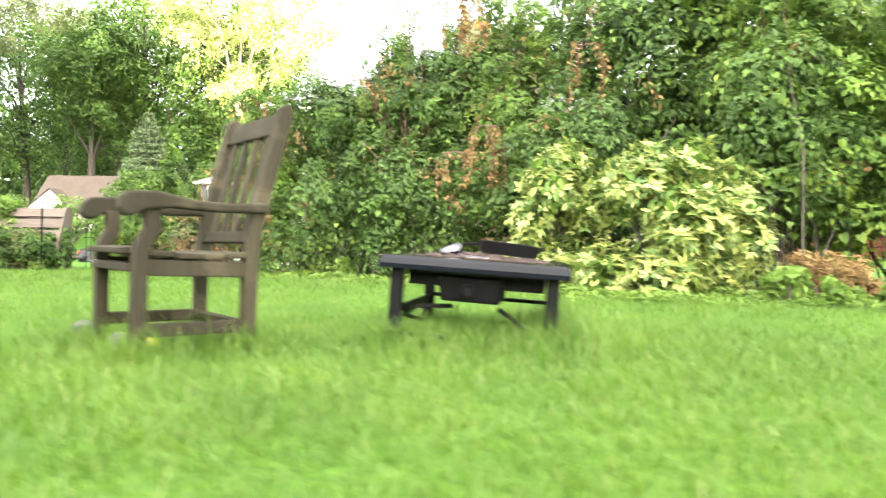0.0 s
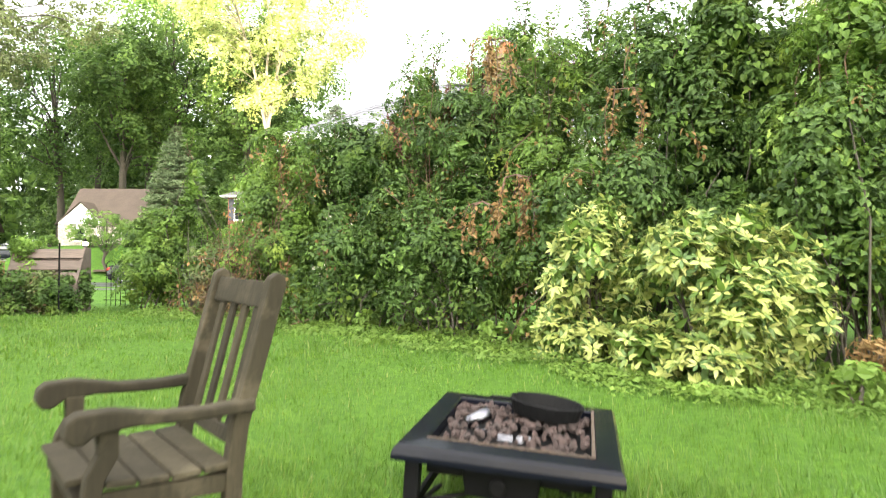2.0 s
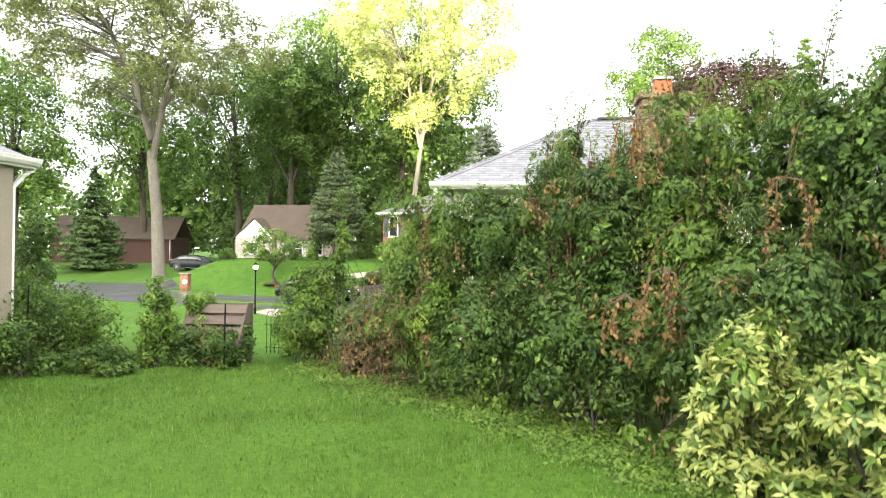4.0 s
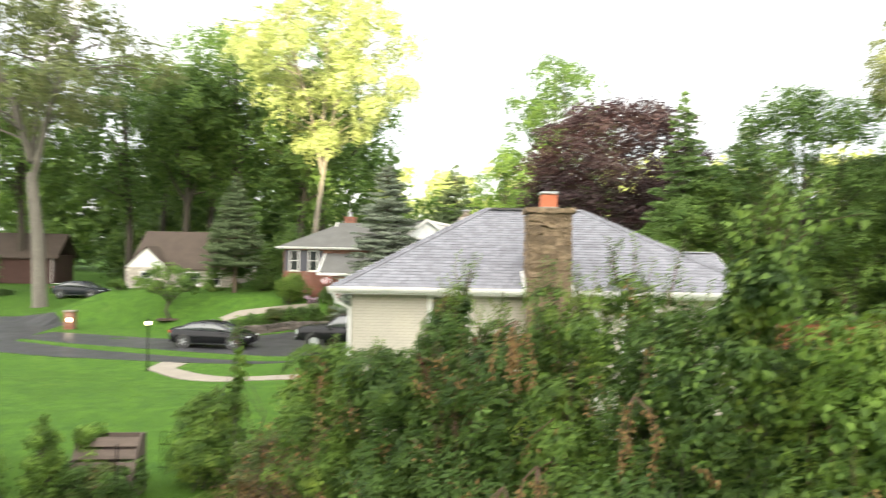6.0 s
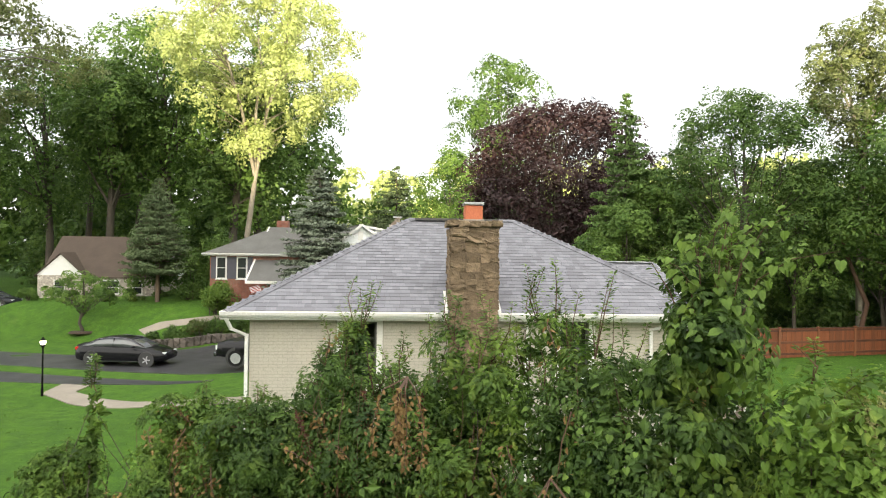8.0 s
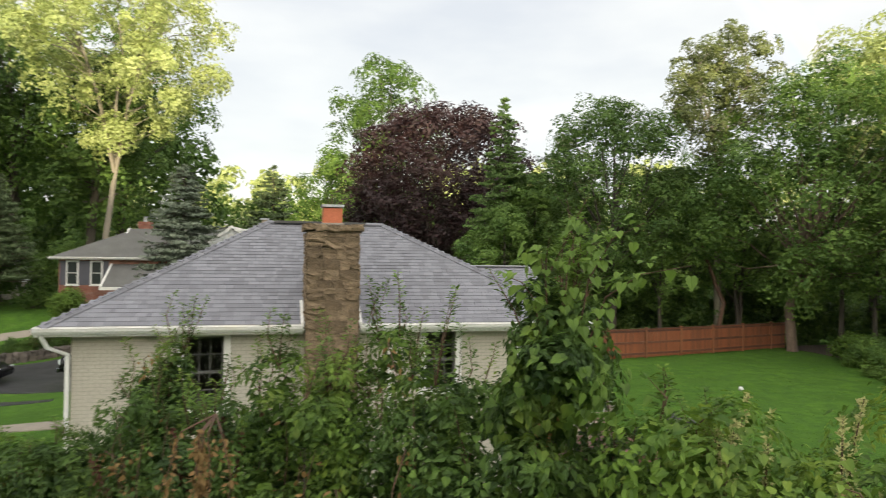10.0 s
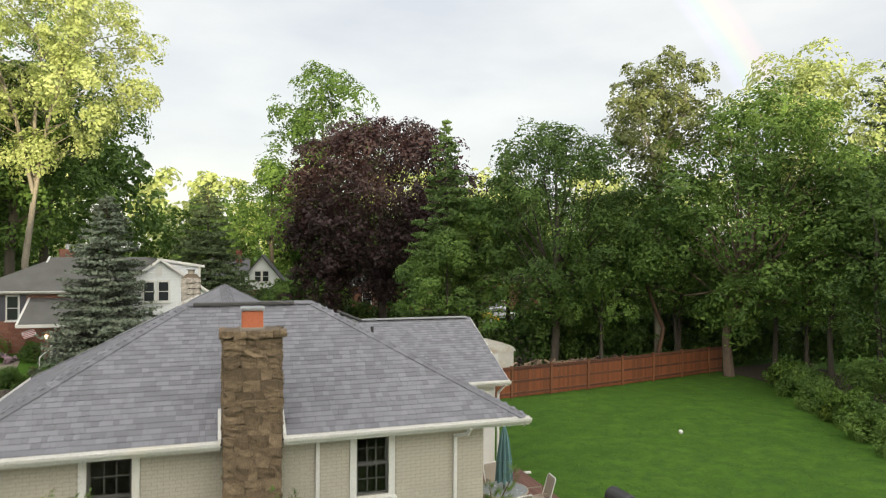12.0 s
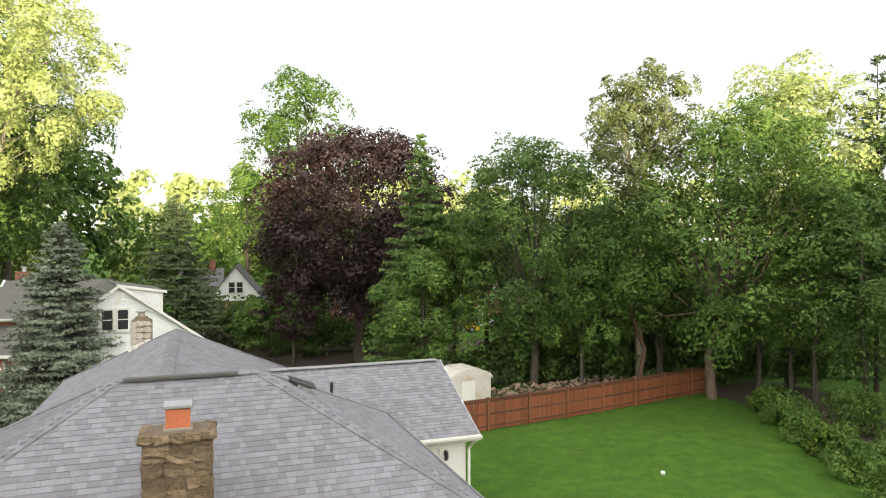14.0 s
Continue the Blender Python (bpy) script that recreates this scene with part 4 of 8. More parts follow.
for i, (x, y, w, h) in enumerate([(22.2, 40.2, 2.6, 1.5), (21.8, 37.6, 2.8, 1.7), (20.9, 35.0, 2.6, 1.5), (20.5, 32.6, 2.8, 1.7), (20.0, 30.2, 2.6, 1.6), (19.9, 27.8, 2.8, 1.8), (20.2, 25.4, 2.8, 1.8), (23.5, 35.5, 3.2, 2.4), (23.0, 31.0, 3.2, 2.6)]):
    shrub(x, y, w, w * 0.9, h, "broad leafy green shrub at the lawn's edge", (M_LEAF_A, M_HEDGE_B)[i % 3 == 0], 3600, 0.15, 340 + i, 22, 30 * i)

for i, (x, y, top, w, low) in enumerate([(18.9, 46.8, 12.5, 5.0, 7.0), (23.4, 43.5, 13.5, 5.5, 7.5), (24.6, 40.0, 12.0, 5.0, 6.5), (25.2, 37.0, 11.5, 5.0, 6.0)]):
    tree(x, y, top, w, low, "slim wood tree with a bare trunk below its crown", (M_LEAF_A, M_LEAF_B)[i % 2], M_BARK, 0.13, 2200, 0.27, 14, 360 + i, (-1) ** i * 0.8, 1.0, 0.5)
for i, (x, y, top, w, low) in enumerate([(13.6, 45.4, 8.4, 6.5, 2.0), (18.6, 46.6, 9.0, 6.5, 2.6), (24.2, 41.5, 9.5, 7.0, 2.2), (26.0, 36.5, 9.0, 7.0, 1.6), (22.6, 48.0, 9.0, 7.0, 2.0)]):
    tree(x, y, top, w, low, "low leafy tree hanging over the fence and lawn's edge", (M_LEAF_A, M_LEAF_B)[i % 2], M_BARK, 0.12, 4200, 0.24, 30, 380 + i, 0, 0.95, 0.35)
tree(4.2, 46.6, 8.4, 7.0, 1.2, "leafy tree before the tall fir", M_LEAF_A, M_BARK, 0.16, 6500, 0.26, 40, 395, 0, 0.95, 0.35)


# ---- the neighbour's house ----
HA = 16.0
HU = Matrix.Rotation(radians(HA), 4, "Z")      # local x along the front, local y away from it
EAVE, RIDGE = 3.84, 6.03
U0, U1, V0, VR = -1.4, 9.4, 16.85, 20.8
VB = 2 * VR - V0
WL, WR, WF = -0.98, 8.62, 17.27                # wall faces
house = thing("house", HU, "one-storey cream painted brick house with grey shingled hip roof", "house")


def slab(pts, drop=0.10, sink=0.012):
    """A roof slope: a flat polygon given thickness downwards."""
    bm = bmesh.new()
    top = [bm.verts.new((p[0], p[1], p[2] - sink)) for p in pts]
    low = [bm.verts.new((p[0], p[1], p[2] - drop)) for p in pts]
    bm.faces.new(top); bm.faces.new(low[::-1])
    for i in range(len(pts)):
        j = (i + 1) % len(pts)
        bm.faces.new((top[j], top[i], low[i], low[j]))
    bmesh.ops.recalc_face_normals(bm, faces=bm.faces)
    return bm


RL, RR = (U0 + 3.95, VR, RIDGE), (U1 - 3.95, VR, RIDGE)
PK, BU0, BU1, BV = (3.5, 29.3, RIDGE), -0.45, 7.45, 33.25
GE, GR, GV0, GVR, GU1 = 3.2, 4.86, 23.6, 27.1, 12.05
SLOPES = [  # left foot, right foot, right top, left top
    ((U0, V0, EAVE), (U1, V0, EAVE), RR, RL),
    ((U0, VB, EAVE), (U0, V0, EAVE), RL, RL),
    ((U1, V0, EAVE), (U1, VB, EAVE), RR, RR),
    ((BU0, BV, EAVE), (BU0, 21.5, EAVE), (3.5, 21.5, RIDGE), PK),
    ((BU1, 21.5, EAVE), (BU1, BV, EAVE), PK, (3.5, 21.5, RIDGE)),
    ((6.2, GV0, GE), (GU1, GV0, GE), (GU1, GVR, GR), (6.2, GVR, GR)),
]
for q in SLOPES + [((U1, VB, EAVE), (U0, VB, EAVE), RL, RR), ((BU1, BV, EAVE), (BU0, BV, EAVE), PK, PK), ((GU1, 30.6, GE), (6.2, 30.6, GE), (6.2, GVR, GR), (GU1, GVR, GR))]:
    pts = [q[0], q[1], q[2]] + ([q[3]] if q[3] != q[2] else [])
    part("roof", slab(pts), M_SHINGLE_DARK, house)


def wall_bm(a, b, z0, z1, t, holes=()):
    """A wall from a to b (local ground points) of thickness t to its left, with holes (s0, s1, z0, z1) cut through."""
    A, B = Vector((*a, 0)), Vector((*b, 0))
    d = (B - A).normalized(); nrm = Vector((-d.y, d.x, 0)); L = (B - A).length
    bm = bmesh.new()
    xs = sorted({0, L} | {h[0] for h in holes} | {h[1] for h in holes})
    zs = sorted({z0, z1} | {h[2] for h in holes} | {h[3] for h in holes})
    rot = Matrix.Rotation(math.atan2(d.y, d.x), 3, "Z")
    for i in range(len(xs) - 1):
        for j in range(len(zs) - 1):
            mx, mz = (xs[i] + xs[i + 1]) / 2, (zs[j] + zs[j + 1]) / 2
            if any(h[0] < mx < h[1] and h[2] < mz < h[3] for h in holes):
                continue
            c = A + d * mx + nrm * t / 2
            add_box(bm, (c.x, c.y, mz), (xs[i + 1] - xs[i], t, zs[j + 1] - zs[j]), rot)
    bmesh.ops.remove_doubles(bm, verts=bm.verts, dist=0.0005)
    return bm


WIN = [(1.03, 1.77, 2.14, 3.58), (5.88, 6.54, 2.38, 3.62)]
part("wall", wall_bm((WL, WF), (WR, WF), -0.3, 3.74, 0.22, [(a - WL, b - WL, c, d) for a, b, c, d in WIN]), M_CREAM_JOINT, house, "cream painted brick front wall")
part("wall", wall_bm((WR, WF + 0.22), (WR, VB - 0.4), -0.3, 3.74, 0.22), M_CREAM_BRICK, house)
part("wall", wall_bm((WL, VB - 0.4), (WL, WF + 0.22), -0.3, 3.74, 0.22), M_CREAM_BRICK, house)
part("wall", wall_bm((WR - 0.22, VB - 0.4), (WL + 0.22, VB - 0.4), -0.3, 3.74, 0.22), M_CREAM_BRICK, house)
part("wall", box_bm((3.5, 28.7, 1.72), (7.1, 8.3, 4.0)), M_CREAM_BRICK, house)
part("soffit", box_bm(((U0 + U1) / 2, 17.06, 3.735), (U1 - U0 - 0.1, 0.42, 0.02)), M_WHITE, house)
part("soffit", box_bm((9.01, (V0 + VB) / 2, 3.735), (0.78, VB - V0 - 0.1, 0.02)), M_WHITE, house)


def window(parent, u0, u1, z0, z1, v, trim=0.13, depth=0.10):
    """A double-hung window in the wall face at v: casing, sill, two sashes with glazing bars, two panes."""
    w = part("window", wall_bm((u0 - trim, v - 0.03), (u1 + trim, v - 0.03), z0 - 0.04, z1 + 0.09, 0.028, [(trim, u1 - u0 + trim, z0, z1)]), M_WHITE, parent, "white-cased double-hung window")
    part("sill", box_bm(((u0 + u1) / 2, v - 0.05, z0 - 0.065), (u1 - u0 + 2 * trim + 0.06, 0.12, 0.05), bevel=0.008), M_WHITE, w)
    mid = (z0 + z1) / 2
    for k, (a, b, y) in enumerate(((z0, mid + 0.02, v + 0.05), (mid - 0.02, z1, v + 0.09))):
        bm = wall_bm((u0, y), (u1, y), a, b, 0.035, [(0.045, u1 - u0 - 0.045, a + 0.045, b - 0.045)])
        for s in (0.36, 0.64):
            add_box(bm, (u0 + (u1 - u0) * s, y + 0.017, (a + b) / 2), (0.016, 0.018, b - a - 0.08))
        add_box(bm, ((u0 + u1) / 2, y + 0.017, (a + b) / 2), (u1 - u0 - 0.08, 0.018, 0.016))
        part("sash", bm, M_MUNTIN, w)
        g = part("pane", box_bm(((u0 + u1) / 2, y + 0.030, (a + b) / 2), (u1 - u0 - 0.06, 0.005, b - a - 0.06)), M_GLASS, w)
    return w


for a, b, c, d in WIN:
    window(house, a, b, c, d, WF)
part("interior_wall", box_bm((3.8, 18.6, 2.4), (9.0, 0.06, 2.7)), M_ROOM, house, "dark room behind the windows")


def gutter(parent, a, b, z, m=M_WHITE):
    """A rolled gutter along an eave: fascia board, trough floor, outer face with a rolled lip."""
    A, B = Vector((*a, z)), Vector((*b, z))
    d = (B - A).normalized(); out = Vector((d.y, -d.x, 0))
    prof = [(0.0, 0.03), (0.0, -0.10), (0.075, -0.105), (0.115, -0.05), (0.125, 0.0), (0.135, 0.008), (0.130, 0.018), (0.115, 0.010), (0.105, -0.045), (0.068, -0.088), (0.012, -0.085), (0.012, 0.03)]
    bm = bmesh.new()
    r1 = [bm.verts.new(A + out * p + Vector((0, 0, q))) for p, q in prof]
    r2 = [bm.verts.new(B + out * p + Vector((0, 0, q))) for p, q in prof]
    for i in range(len(prof)):
        j = (i + 1) % len(prof)
        bm.faces.new((r1[i], r1[j], r2[j], r2[i]))
    bm.faces.new(r1[::-1]); bm.faces.new(r2)
    bmesh.ops.recalc_face_normals(bm, faces=bm.faces)
    add_box(bm, (A + B) / 2 - out * 0.012 + Vector((0, 0, -0.07)), ((B - A).length, 0.02, 0.17), Matrix.Rotation(math.atan2(d.y, d.x), 3, "Z"))
    return part("gutter", bm, m, parent, "white painted metal gutter")


gutter(house, (U0 - 0.1, V0), (3.28, V0), EAVE - 0.03)
gutter(house, (4.42, V0), (U1 + 0.1, V0), EAVE - 0.03)
gutter(house, (U1, V0), (U1, VB), EAVE - 0.05, M_GREYLID)
gutter(house, (U0, VB), (U0, V0), EAVE - 0.03)
gutter(house, (7.3, GV0), (GU1 + 0.05, GV0), GE - 0.03)


def downspout(parent, pts, w=0.075):
    bm = bmesh.new()
    for a, b in zip(pts, pts[1:]):
        a, b = Vector(a), Vector(b)
        d = (b - a).normalized()
        add_box(bm, (a + b) / 2, (w, w * 0.8, (b - a).length + w * 0.7), d.to_track_quat("Z", "Y").to_matrix(), 0.01)
    return part("downspout", bm, M_WHITE, parent, "white painted downspout")


downspout(house, [(8.15, V0 - 0.02, 3.66), (8.12, V0 + 0.05, 3.55), (7.96, WF - 0.06, 3.45), (7.96, WF - 0.06, -0.1)])
downspout(house, [(U0 + 0.02, V0 + 0.0, 3.66), (U0 + 0.1, V0 + 0.1, 3.45), (-1.03, WF - 0.05, 3.28), (-1.03, WF - 0.05, -0.1)])
downspout(house, [(5.1, WF - 0.05, 3.7), (5.1, WF - 0.05, -0.1)])
downspout(house, [(11.92, GV0 - 0.05, 3.05), (11.86, GV0 + 0.12, 2.9), (11.80, 23.84, 2.75), (11.80, 23.84, 0.15), (12.9, 23.75, 0.12)])


# chimney of rough stones with a clay flue
def stone_mesh(rng, s, jit=0.30, bulge=0.03):
    bm = bmesh.new()
    bmesh.ops.create_cube(bm, size=1.0)
    bmesh.ops.subdivide_edges(bm, edges=list(bm.edges), cuts=1, use_grid_fill=True)
    for v in bm.verts:
        k = Vector((v.co.x * s[0], v.co.y * s[1], v.co.z * s[2]))
        r = v.co.length
        if r > 0.8:
            k *= 0.90
        v.co = k + Vector([rng.normal(0, jit * min(s) * 0.3) for _ in range(3)])
    return bm


chimney = part("chimney", box_bm((3.85, 17.15, 2.65), (0.99, 0.70, 6.1)), M_MORTAR, house, "chimney of rough brown field stones with mortar joints")
CH = (3.335, 4.365, 16.78, 17.52)


def wall_stones(rng, u0, u1, z0, z1, put):
    z = z0
    while z < z1 - 0.05:
        h = min(rng.uniform(0.10, 0.27), z1 - z)
        u = u0
        while u < u1 - 0.04:
            w = min(rng.uniform(0.14, 0.40), u1 - u)
            if u1 - (u + w) < 0.1:
                w = u1 - u
            if h > 0.17 and rng.uniform() < 0.35:
                k = rng.uniform(0.4, 0.6)
                put(u + w / 2, z + h * k / 2, w, h * k); put(u + w / 2, z + h * (1 + k) / 2, w, h * (1 - k))
            else:
                put(u + w / 2, z + h / 2, w, h)
            u += w
        z += h


rng = np.random.default_rng(77)


def put_front(u, z, w, h):
    o = part("stone", stone_mesh(rng, (w + 0.012, rng.uniform(0.05, 0.10), h + 0.012), 0.5), M_STONE, chimney)
    o.matrix_basis = pose(u, CH[2] + 0.002 + rng.normal(0, 0.012), z, 0, rng.normal(0, 5), 0)


def put_side(x):
    def put(v, z, w, h):
        o = part("stone", stone_mesh(rng, (rng.uniform(0.06, 0.09), w + 0.005, h + 0.005), 0.4), M_STONE, chimney)
        o.matrix_basis = pose(x + rng.normal(0, 0.006), v, z, rng.normal(0, 4), 0, 0)
    return put


wall_stones(rng, CH[0], CH[1], 2.3, 5.68, put_front)
wall_stones(rng, CH[2] + 0.04, CH[3], 3.9, 5.68, put_side(CH[0] + 0.01))
wall_stones(rng, CH[2] + 0.04, CH[3], 3.9, 5.68, put_side(CH[1] - 0.01))
for i in range(5):
    for y in (16.79, 17.47):
        part("cap_stone", stone_mesh(rng, (0.245, 0.2, 0.13)), M_STONE, chimney).location = (3.375 + 0.2375 * i, y, 5.755 + rng.normal(0, 0.008))
for i in range(2):
    for x in (3.36, 4.34):
        part("cap_stone", stone_mesh(rng, (0.2, 0.24, 0.13)), M_STONE, chimney).location = (x, 17.02 + 0.24 * i, 5.755)
part("cap_slab", stone_mesh(rng, (1.02, 0.66, 0.08), 0.05), M_MORTAR, chimney).location = (3.85, 17.14, 5.79)
flue = part("flue", wall_bm((3.66, 16.99), (4.04, 16.99), 5.80, 6.17, 0.36), M_TERRA, chimney, "red clay flue liner")
part("flue_mortar", box_bm((3.85, 17.17, 5.84), (0.46, 0.44, 0.06), bevel=0.02), M_CONCRETE, chimney)
part("flue_lid", box_bm((3.85, 17.17, 6.215), (0.44, 0.42, 0.055), bevel=0.008), M_GREYLID, chimney, "grey sheet-metal flue lid")
for u, s in ((3.27, 1), (4.43, -1)):
    part("flashing", slab([(u - 0.03, V0 - 0.02, EAVE + 0.05), (u + 0.03, V0 - 0.02, EAVE + 0.05), (u + 0.03, 17.5, EAVE + 0.45), (u - 0.03, 17.5, EAVE + 0.45)], 0.10), M_WHITE, house, "white-painted metal flashing")

# ridge caps, ridge vent and roof fittings
CAPS = {}


def cap_row(a, b, w=0.15, step=0.2):
    """Bent cap shingles overlapping along a hip or ridge, each a piece of its own on one shared mesh."""
    A, B = Vector(a), Vector(b)
    n = max(2, int((B - A).length / step))
    d = (B - A).normalized()
    side = d.cross(Vector((0, 0, 1))).normalized(); up = side.cross(d)
    if "cap" not in CAPS:
        v = [(s, x, z + lift) for s, lift in ((-0.115, 0.016), (0.115, 0.008)) for x, z in ((-w, -0.030), (0, 0.024), (w, -0.030), (w, -0.060), (0, -0.01), (-w, -0.060))]
        f = [(k, (k + 1) % 6, 6 + (k + 1) % 6, 6 + k) for k in range(6)] + [(0, 5, 4, 1), (1, 4, 3, 2), (6, 7, 10, 11), (7, 8, 9, 10)]
        me = bpy.data.meshes.new("ridge_cap"); me.from_pydata(v, [], f); me.materials.append(M_SHINGLE); CAPS["cap"] = me
    for i in range(n):
        o = new("ridge_cap", CAPS["cap"]); o.parent = house
        p = A + (B - A) * (i + 0.5) / n
        o.matrix_basis = Matrix((( d.x, -side.x, up.x, p.x), (d.y, -side.y, up.y, p.y), (d.z, -side.z, up.z, p.z), (0, 0, 0, 1)))


for a, b in ((( U0, V0, EAVE), RL), ((U1, V0, EAVE), RR), (RL, RR), ((3.5, VR, RIDGE), PK), ((U0, VB, EAVE), RL), ((U1, VB, EAVE), RR), ((BU0, BV, EAVE), PK), ((BU1, BV, EAVE), PK)):
    cap_row(a, b)
part("ridge_vent", box_bm((3.85, VR - 0.10, RIDGE + 0.0), (2.3, 0.20, 0.06), bevel=0.006), M_SHINGLE_DARK, house, "dark ridge vent strip")
part("ridge_vent", box_bm((9.1, GVR - 0.03, GR + 0.015), (5.6, 0.30, 0.04), bevel=0.006), M_GREYLID, house, "pale ridge vent strip")
vent = part("roof_vent", box_bm((6.5, 21.27, 5.46), (0.34, 0.34, 0.16), Matrix.Rotation(radians(29), 3, "Y"), 0.02), M_GREYLID, house, "low slanted roof vent with a black hood")
part("hood", box_bm((6.49, 21.27, 5.60), (0.62, 0.52, 0.07), Matrix.Rotation(radians(22), 3, "Y"), 0.03), M_PLASTIC, vent, "black plastic hood")
part("vent_pipe", tube_bm([(7.69, 23.94, 4.6), (7.69, 23.94, 5.0)], 0.05), M_PLASTIC, house, "short black vent pipe")
# white flashing where the rear chimney meets the hip
back = part("rear_chimney", box_bm((2.35, 30.6, 5.3), (0.66, 0.6, 1.9), bevel=0.03), M_MORTAR, house, "squat white-washed rubble chimney")
part("flashing", box_bm((2.35, 30.26, 5.32), (0.8, 0.04, 0.36), Matrix.Rotation(radians(-24), 3, "Y")), M_WHITE, back, "white metal flashing")
for i in range(9):
    for j in range(3):
        part("stone", stone_mesh(rng, (0.23 * rng.uniform(0.8, 1.1), 0.1, 0.2 * rng.uniform(0.75, 1.1))), M_OAKSTONE, back).location = (2.13 + 0.22 * j, 30.29, 4.55 + 0.2 * i)
part("chimney_shoulder", box_bm((2.35, 30.6, 6.31), (0.6, 0.54, 0.14), taper=0.55), M_MORTAR, back)
part("flue", tube_bm([(2.35, 30.6, 6.35), (2.35, 30.6, 6.52)], 0.12, 12), M_BEIGE, back)
part("flue_lid", box_bm((2.35, 30.6, 6.56), (0.36, 0.36, 0.05), bevel=0.01), M_GREYLID, back)
part("flashing", slab([(1.7, 30.2, 4.98), (2.8, 30.2, 5.62), (2.8, 30.95, 5.62), (1.7, 30.95, 4.98)], 0.14), M_WHITE, house, "white metal flashing round the rear chimney")

# garage wing
part("garage_wall", wall_bm((7.0, 23.9), (11.72, 23.9), -0.3, 3.12, 0.22, [(3.0, 3.88, -0.05, 2.82)]), M_WHITE, house, "white painted brick wing wall")
part("garage_wall", wall_bm((11.72, 24.12), (11.72, 30.3), -0.3, 3.12, 0.22), M_WHITE, house)
part("soffit", box_bm((9.6, 23.75, 3.10), (4.9, 0.32, 0.02)), M_WHITE, house)
bm = bmesh.new()
tri = [(11.72, 23.9, 3.1), (11.72, 30.3, 3.1), (11.72, 27.1, 4.72)]
a = [bm.verts.new(p) for p in tri]; b = [bm.verts.new((p[0] - 0.2, p[1], p[2])) for p in tri]
bm.faces.new(a); bm.faces.new(b[::-1])
for i in range(3):
    bm.faces.new((a[i], b[i], b[(i + 1) % 3], a[(i + 1) % 3]))
bmesh.ops.recalc_face_normals(bm, faces=bm.faces)
part("gable_wall", bm, M_WHITE, house)
part("rake_board", slab([(11.98, 23.58, 3.2), (12.07, 23.58, 3.2), (12.07, 27.1, 4.87), (11.98, 27.1, 4.87)], 0.15), M_WHITE, house)
door = part("door", box_bm((10.44, 23.98, 1.38), (0.88, 0.06, 2.86)), M_WHITE, house, "white glazed side door")
part("pane", box_bm((10.44, 23.94, 2.05), (0.62, 0.01, 1.2)), M_DARKGLASS, door)
lamp = part("wall_lamp", tube_bm([(11.07, 23.84, 2.48), (11.07, 23.80, 2.52), (11.07, 23.78, 2.72)], [0.05, 0.065, 0.05], 8), M_PLASTIC, house, "small black outdoor wall lamp")
part("bracket", box_bm((11.07, 23.88, 2.66), (0.1, 0.05, 0.16), bevel=0.01), M_PLASTIC, lamp)

# terrace
def at(u, v, z=0.0, turn=0.0):
    return HU @ pose(u, v, z, 0, 0, turn)


terrace = thing("deck", at(10.2, 21.0), "low reddish-brown wooden deck beside the house", "deck", kind="structure")
for i in range(32):
    part("board", box_bm((-1.5 + i * 0.145 - 0.75, 0.2, 0.27), (0.138, 5.2, 0.03)), M_DECK, terrace)
part("deck_frame", box_bm((0, 0.2, 0.11), (4.6, 5.1, 0.29)), M_DECK, terrace)

umbrella = thing("patio_umbrella", at(10.45, 20.3, 0.285), "closed teal canvas patio umbrella through a table", "umbrella")
part("pole", tube_bm([(0, 0, 0), (0, 0, 2.5)], 0.02, 10), M_PLASTIC, umbrella)
bm = bmesh.new()
n, rows = 24, [(0.98, 0.24), (1.2, 0.23), (1.6, 0.20), (2.1, 0.13), (2.4, 0.05), (2.47, 0.015)]
rings = []
for z, r in rows:
    rings.append([bm.verts.new((math.cos(6.2832 * k / n) * r * (1.0 if k % 3 else 0.62), math.sin(6.2832 * k / n) * r * (1.0 if k % 3 else 0.62), z - (0.05 if k % 3 else 0))) for k in range(n)])
for a, b in zip(rings, rings[1:]):
    for k in range(n):
        bm.faces.new((a[k], a[(k + 1) % n], b[(k + 1) % n], b[k]))
bm.faces.new(rings[-1])
part("canopy", bm, M_TEAL, umbrella, "folded teal canopy")
part("tie", tube_bm([(0.21 * math.cos(k * 0.5236), 0.21 * math.sin(k * 0.5236), 1.5) for k in range(13)], 0.012, 6), M_TEAL, umbrella)
part("base_plate", tube_bm([(0, 0, 0.0), (0, 0, 0.06)], [0.24, 0.2], 20), M_PLASTIC, umbrella)

table = thing("patio_table", at(10.45, 20.3, 0.285), "round patio table with a frosted glass top", "table")
bm = tube_bm([(0, 0, 0.70), (0, 0, 0.72)], 0.62, 36)
part("tabletop", bm, M_TABLEGLASS, table)
ringpts = [(0.63 * math.cos(k * math.pi / 16), 0.63 * math.sin(k * math.pi / 16), 0.71) for k in range(33)]
part("rim", tube_bm(ringpts, 0.018, 6), M_BEIGE, table)
for k in range(4):
    w = k * math.pi / 2 + 0.78
    part("leg", tube_bm([(0.35 * math.cos(w), 0.35 * math.sin(w), 0.7), (0.48 * math.cos(w), 0.48 * math.sin(w), 0.0)], 0.017, 8), M_BEIGE, table)


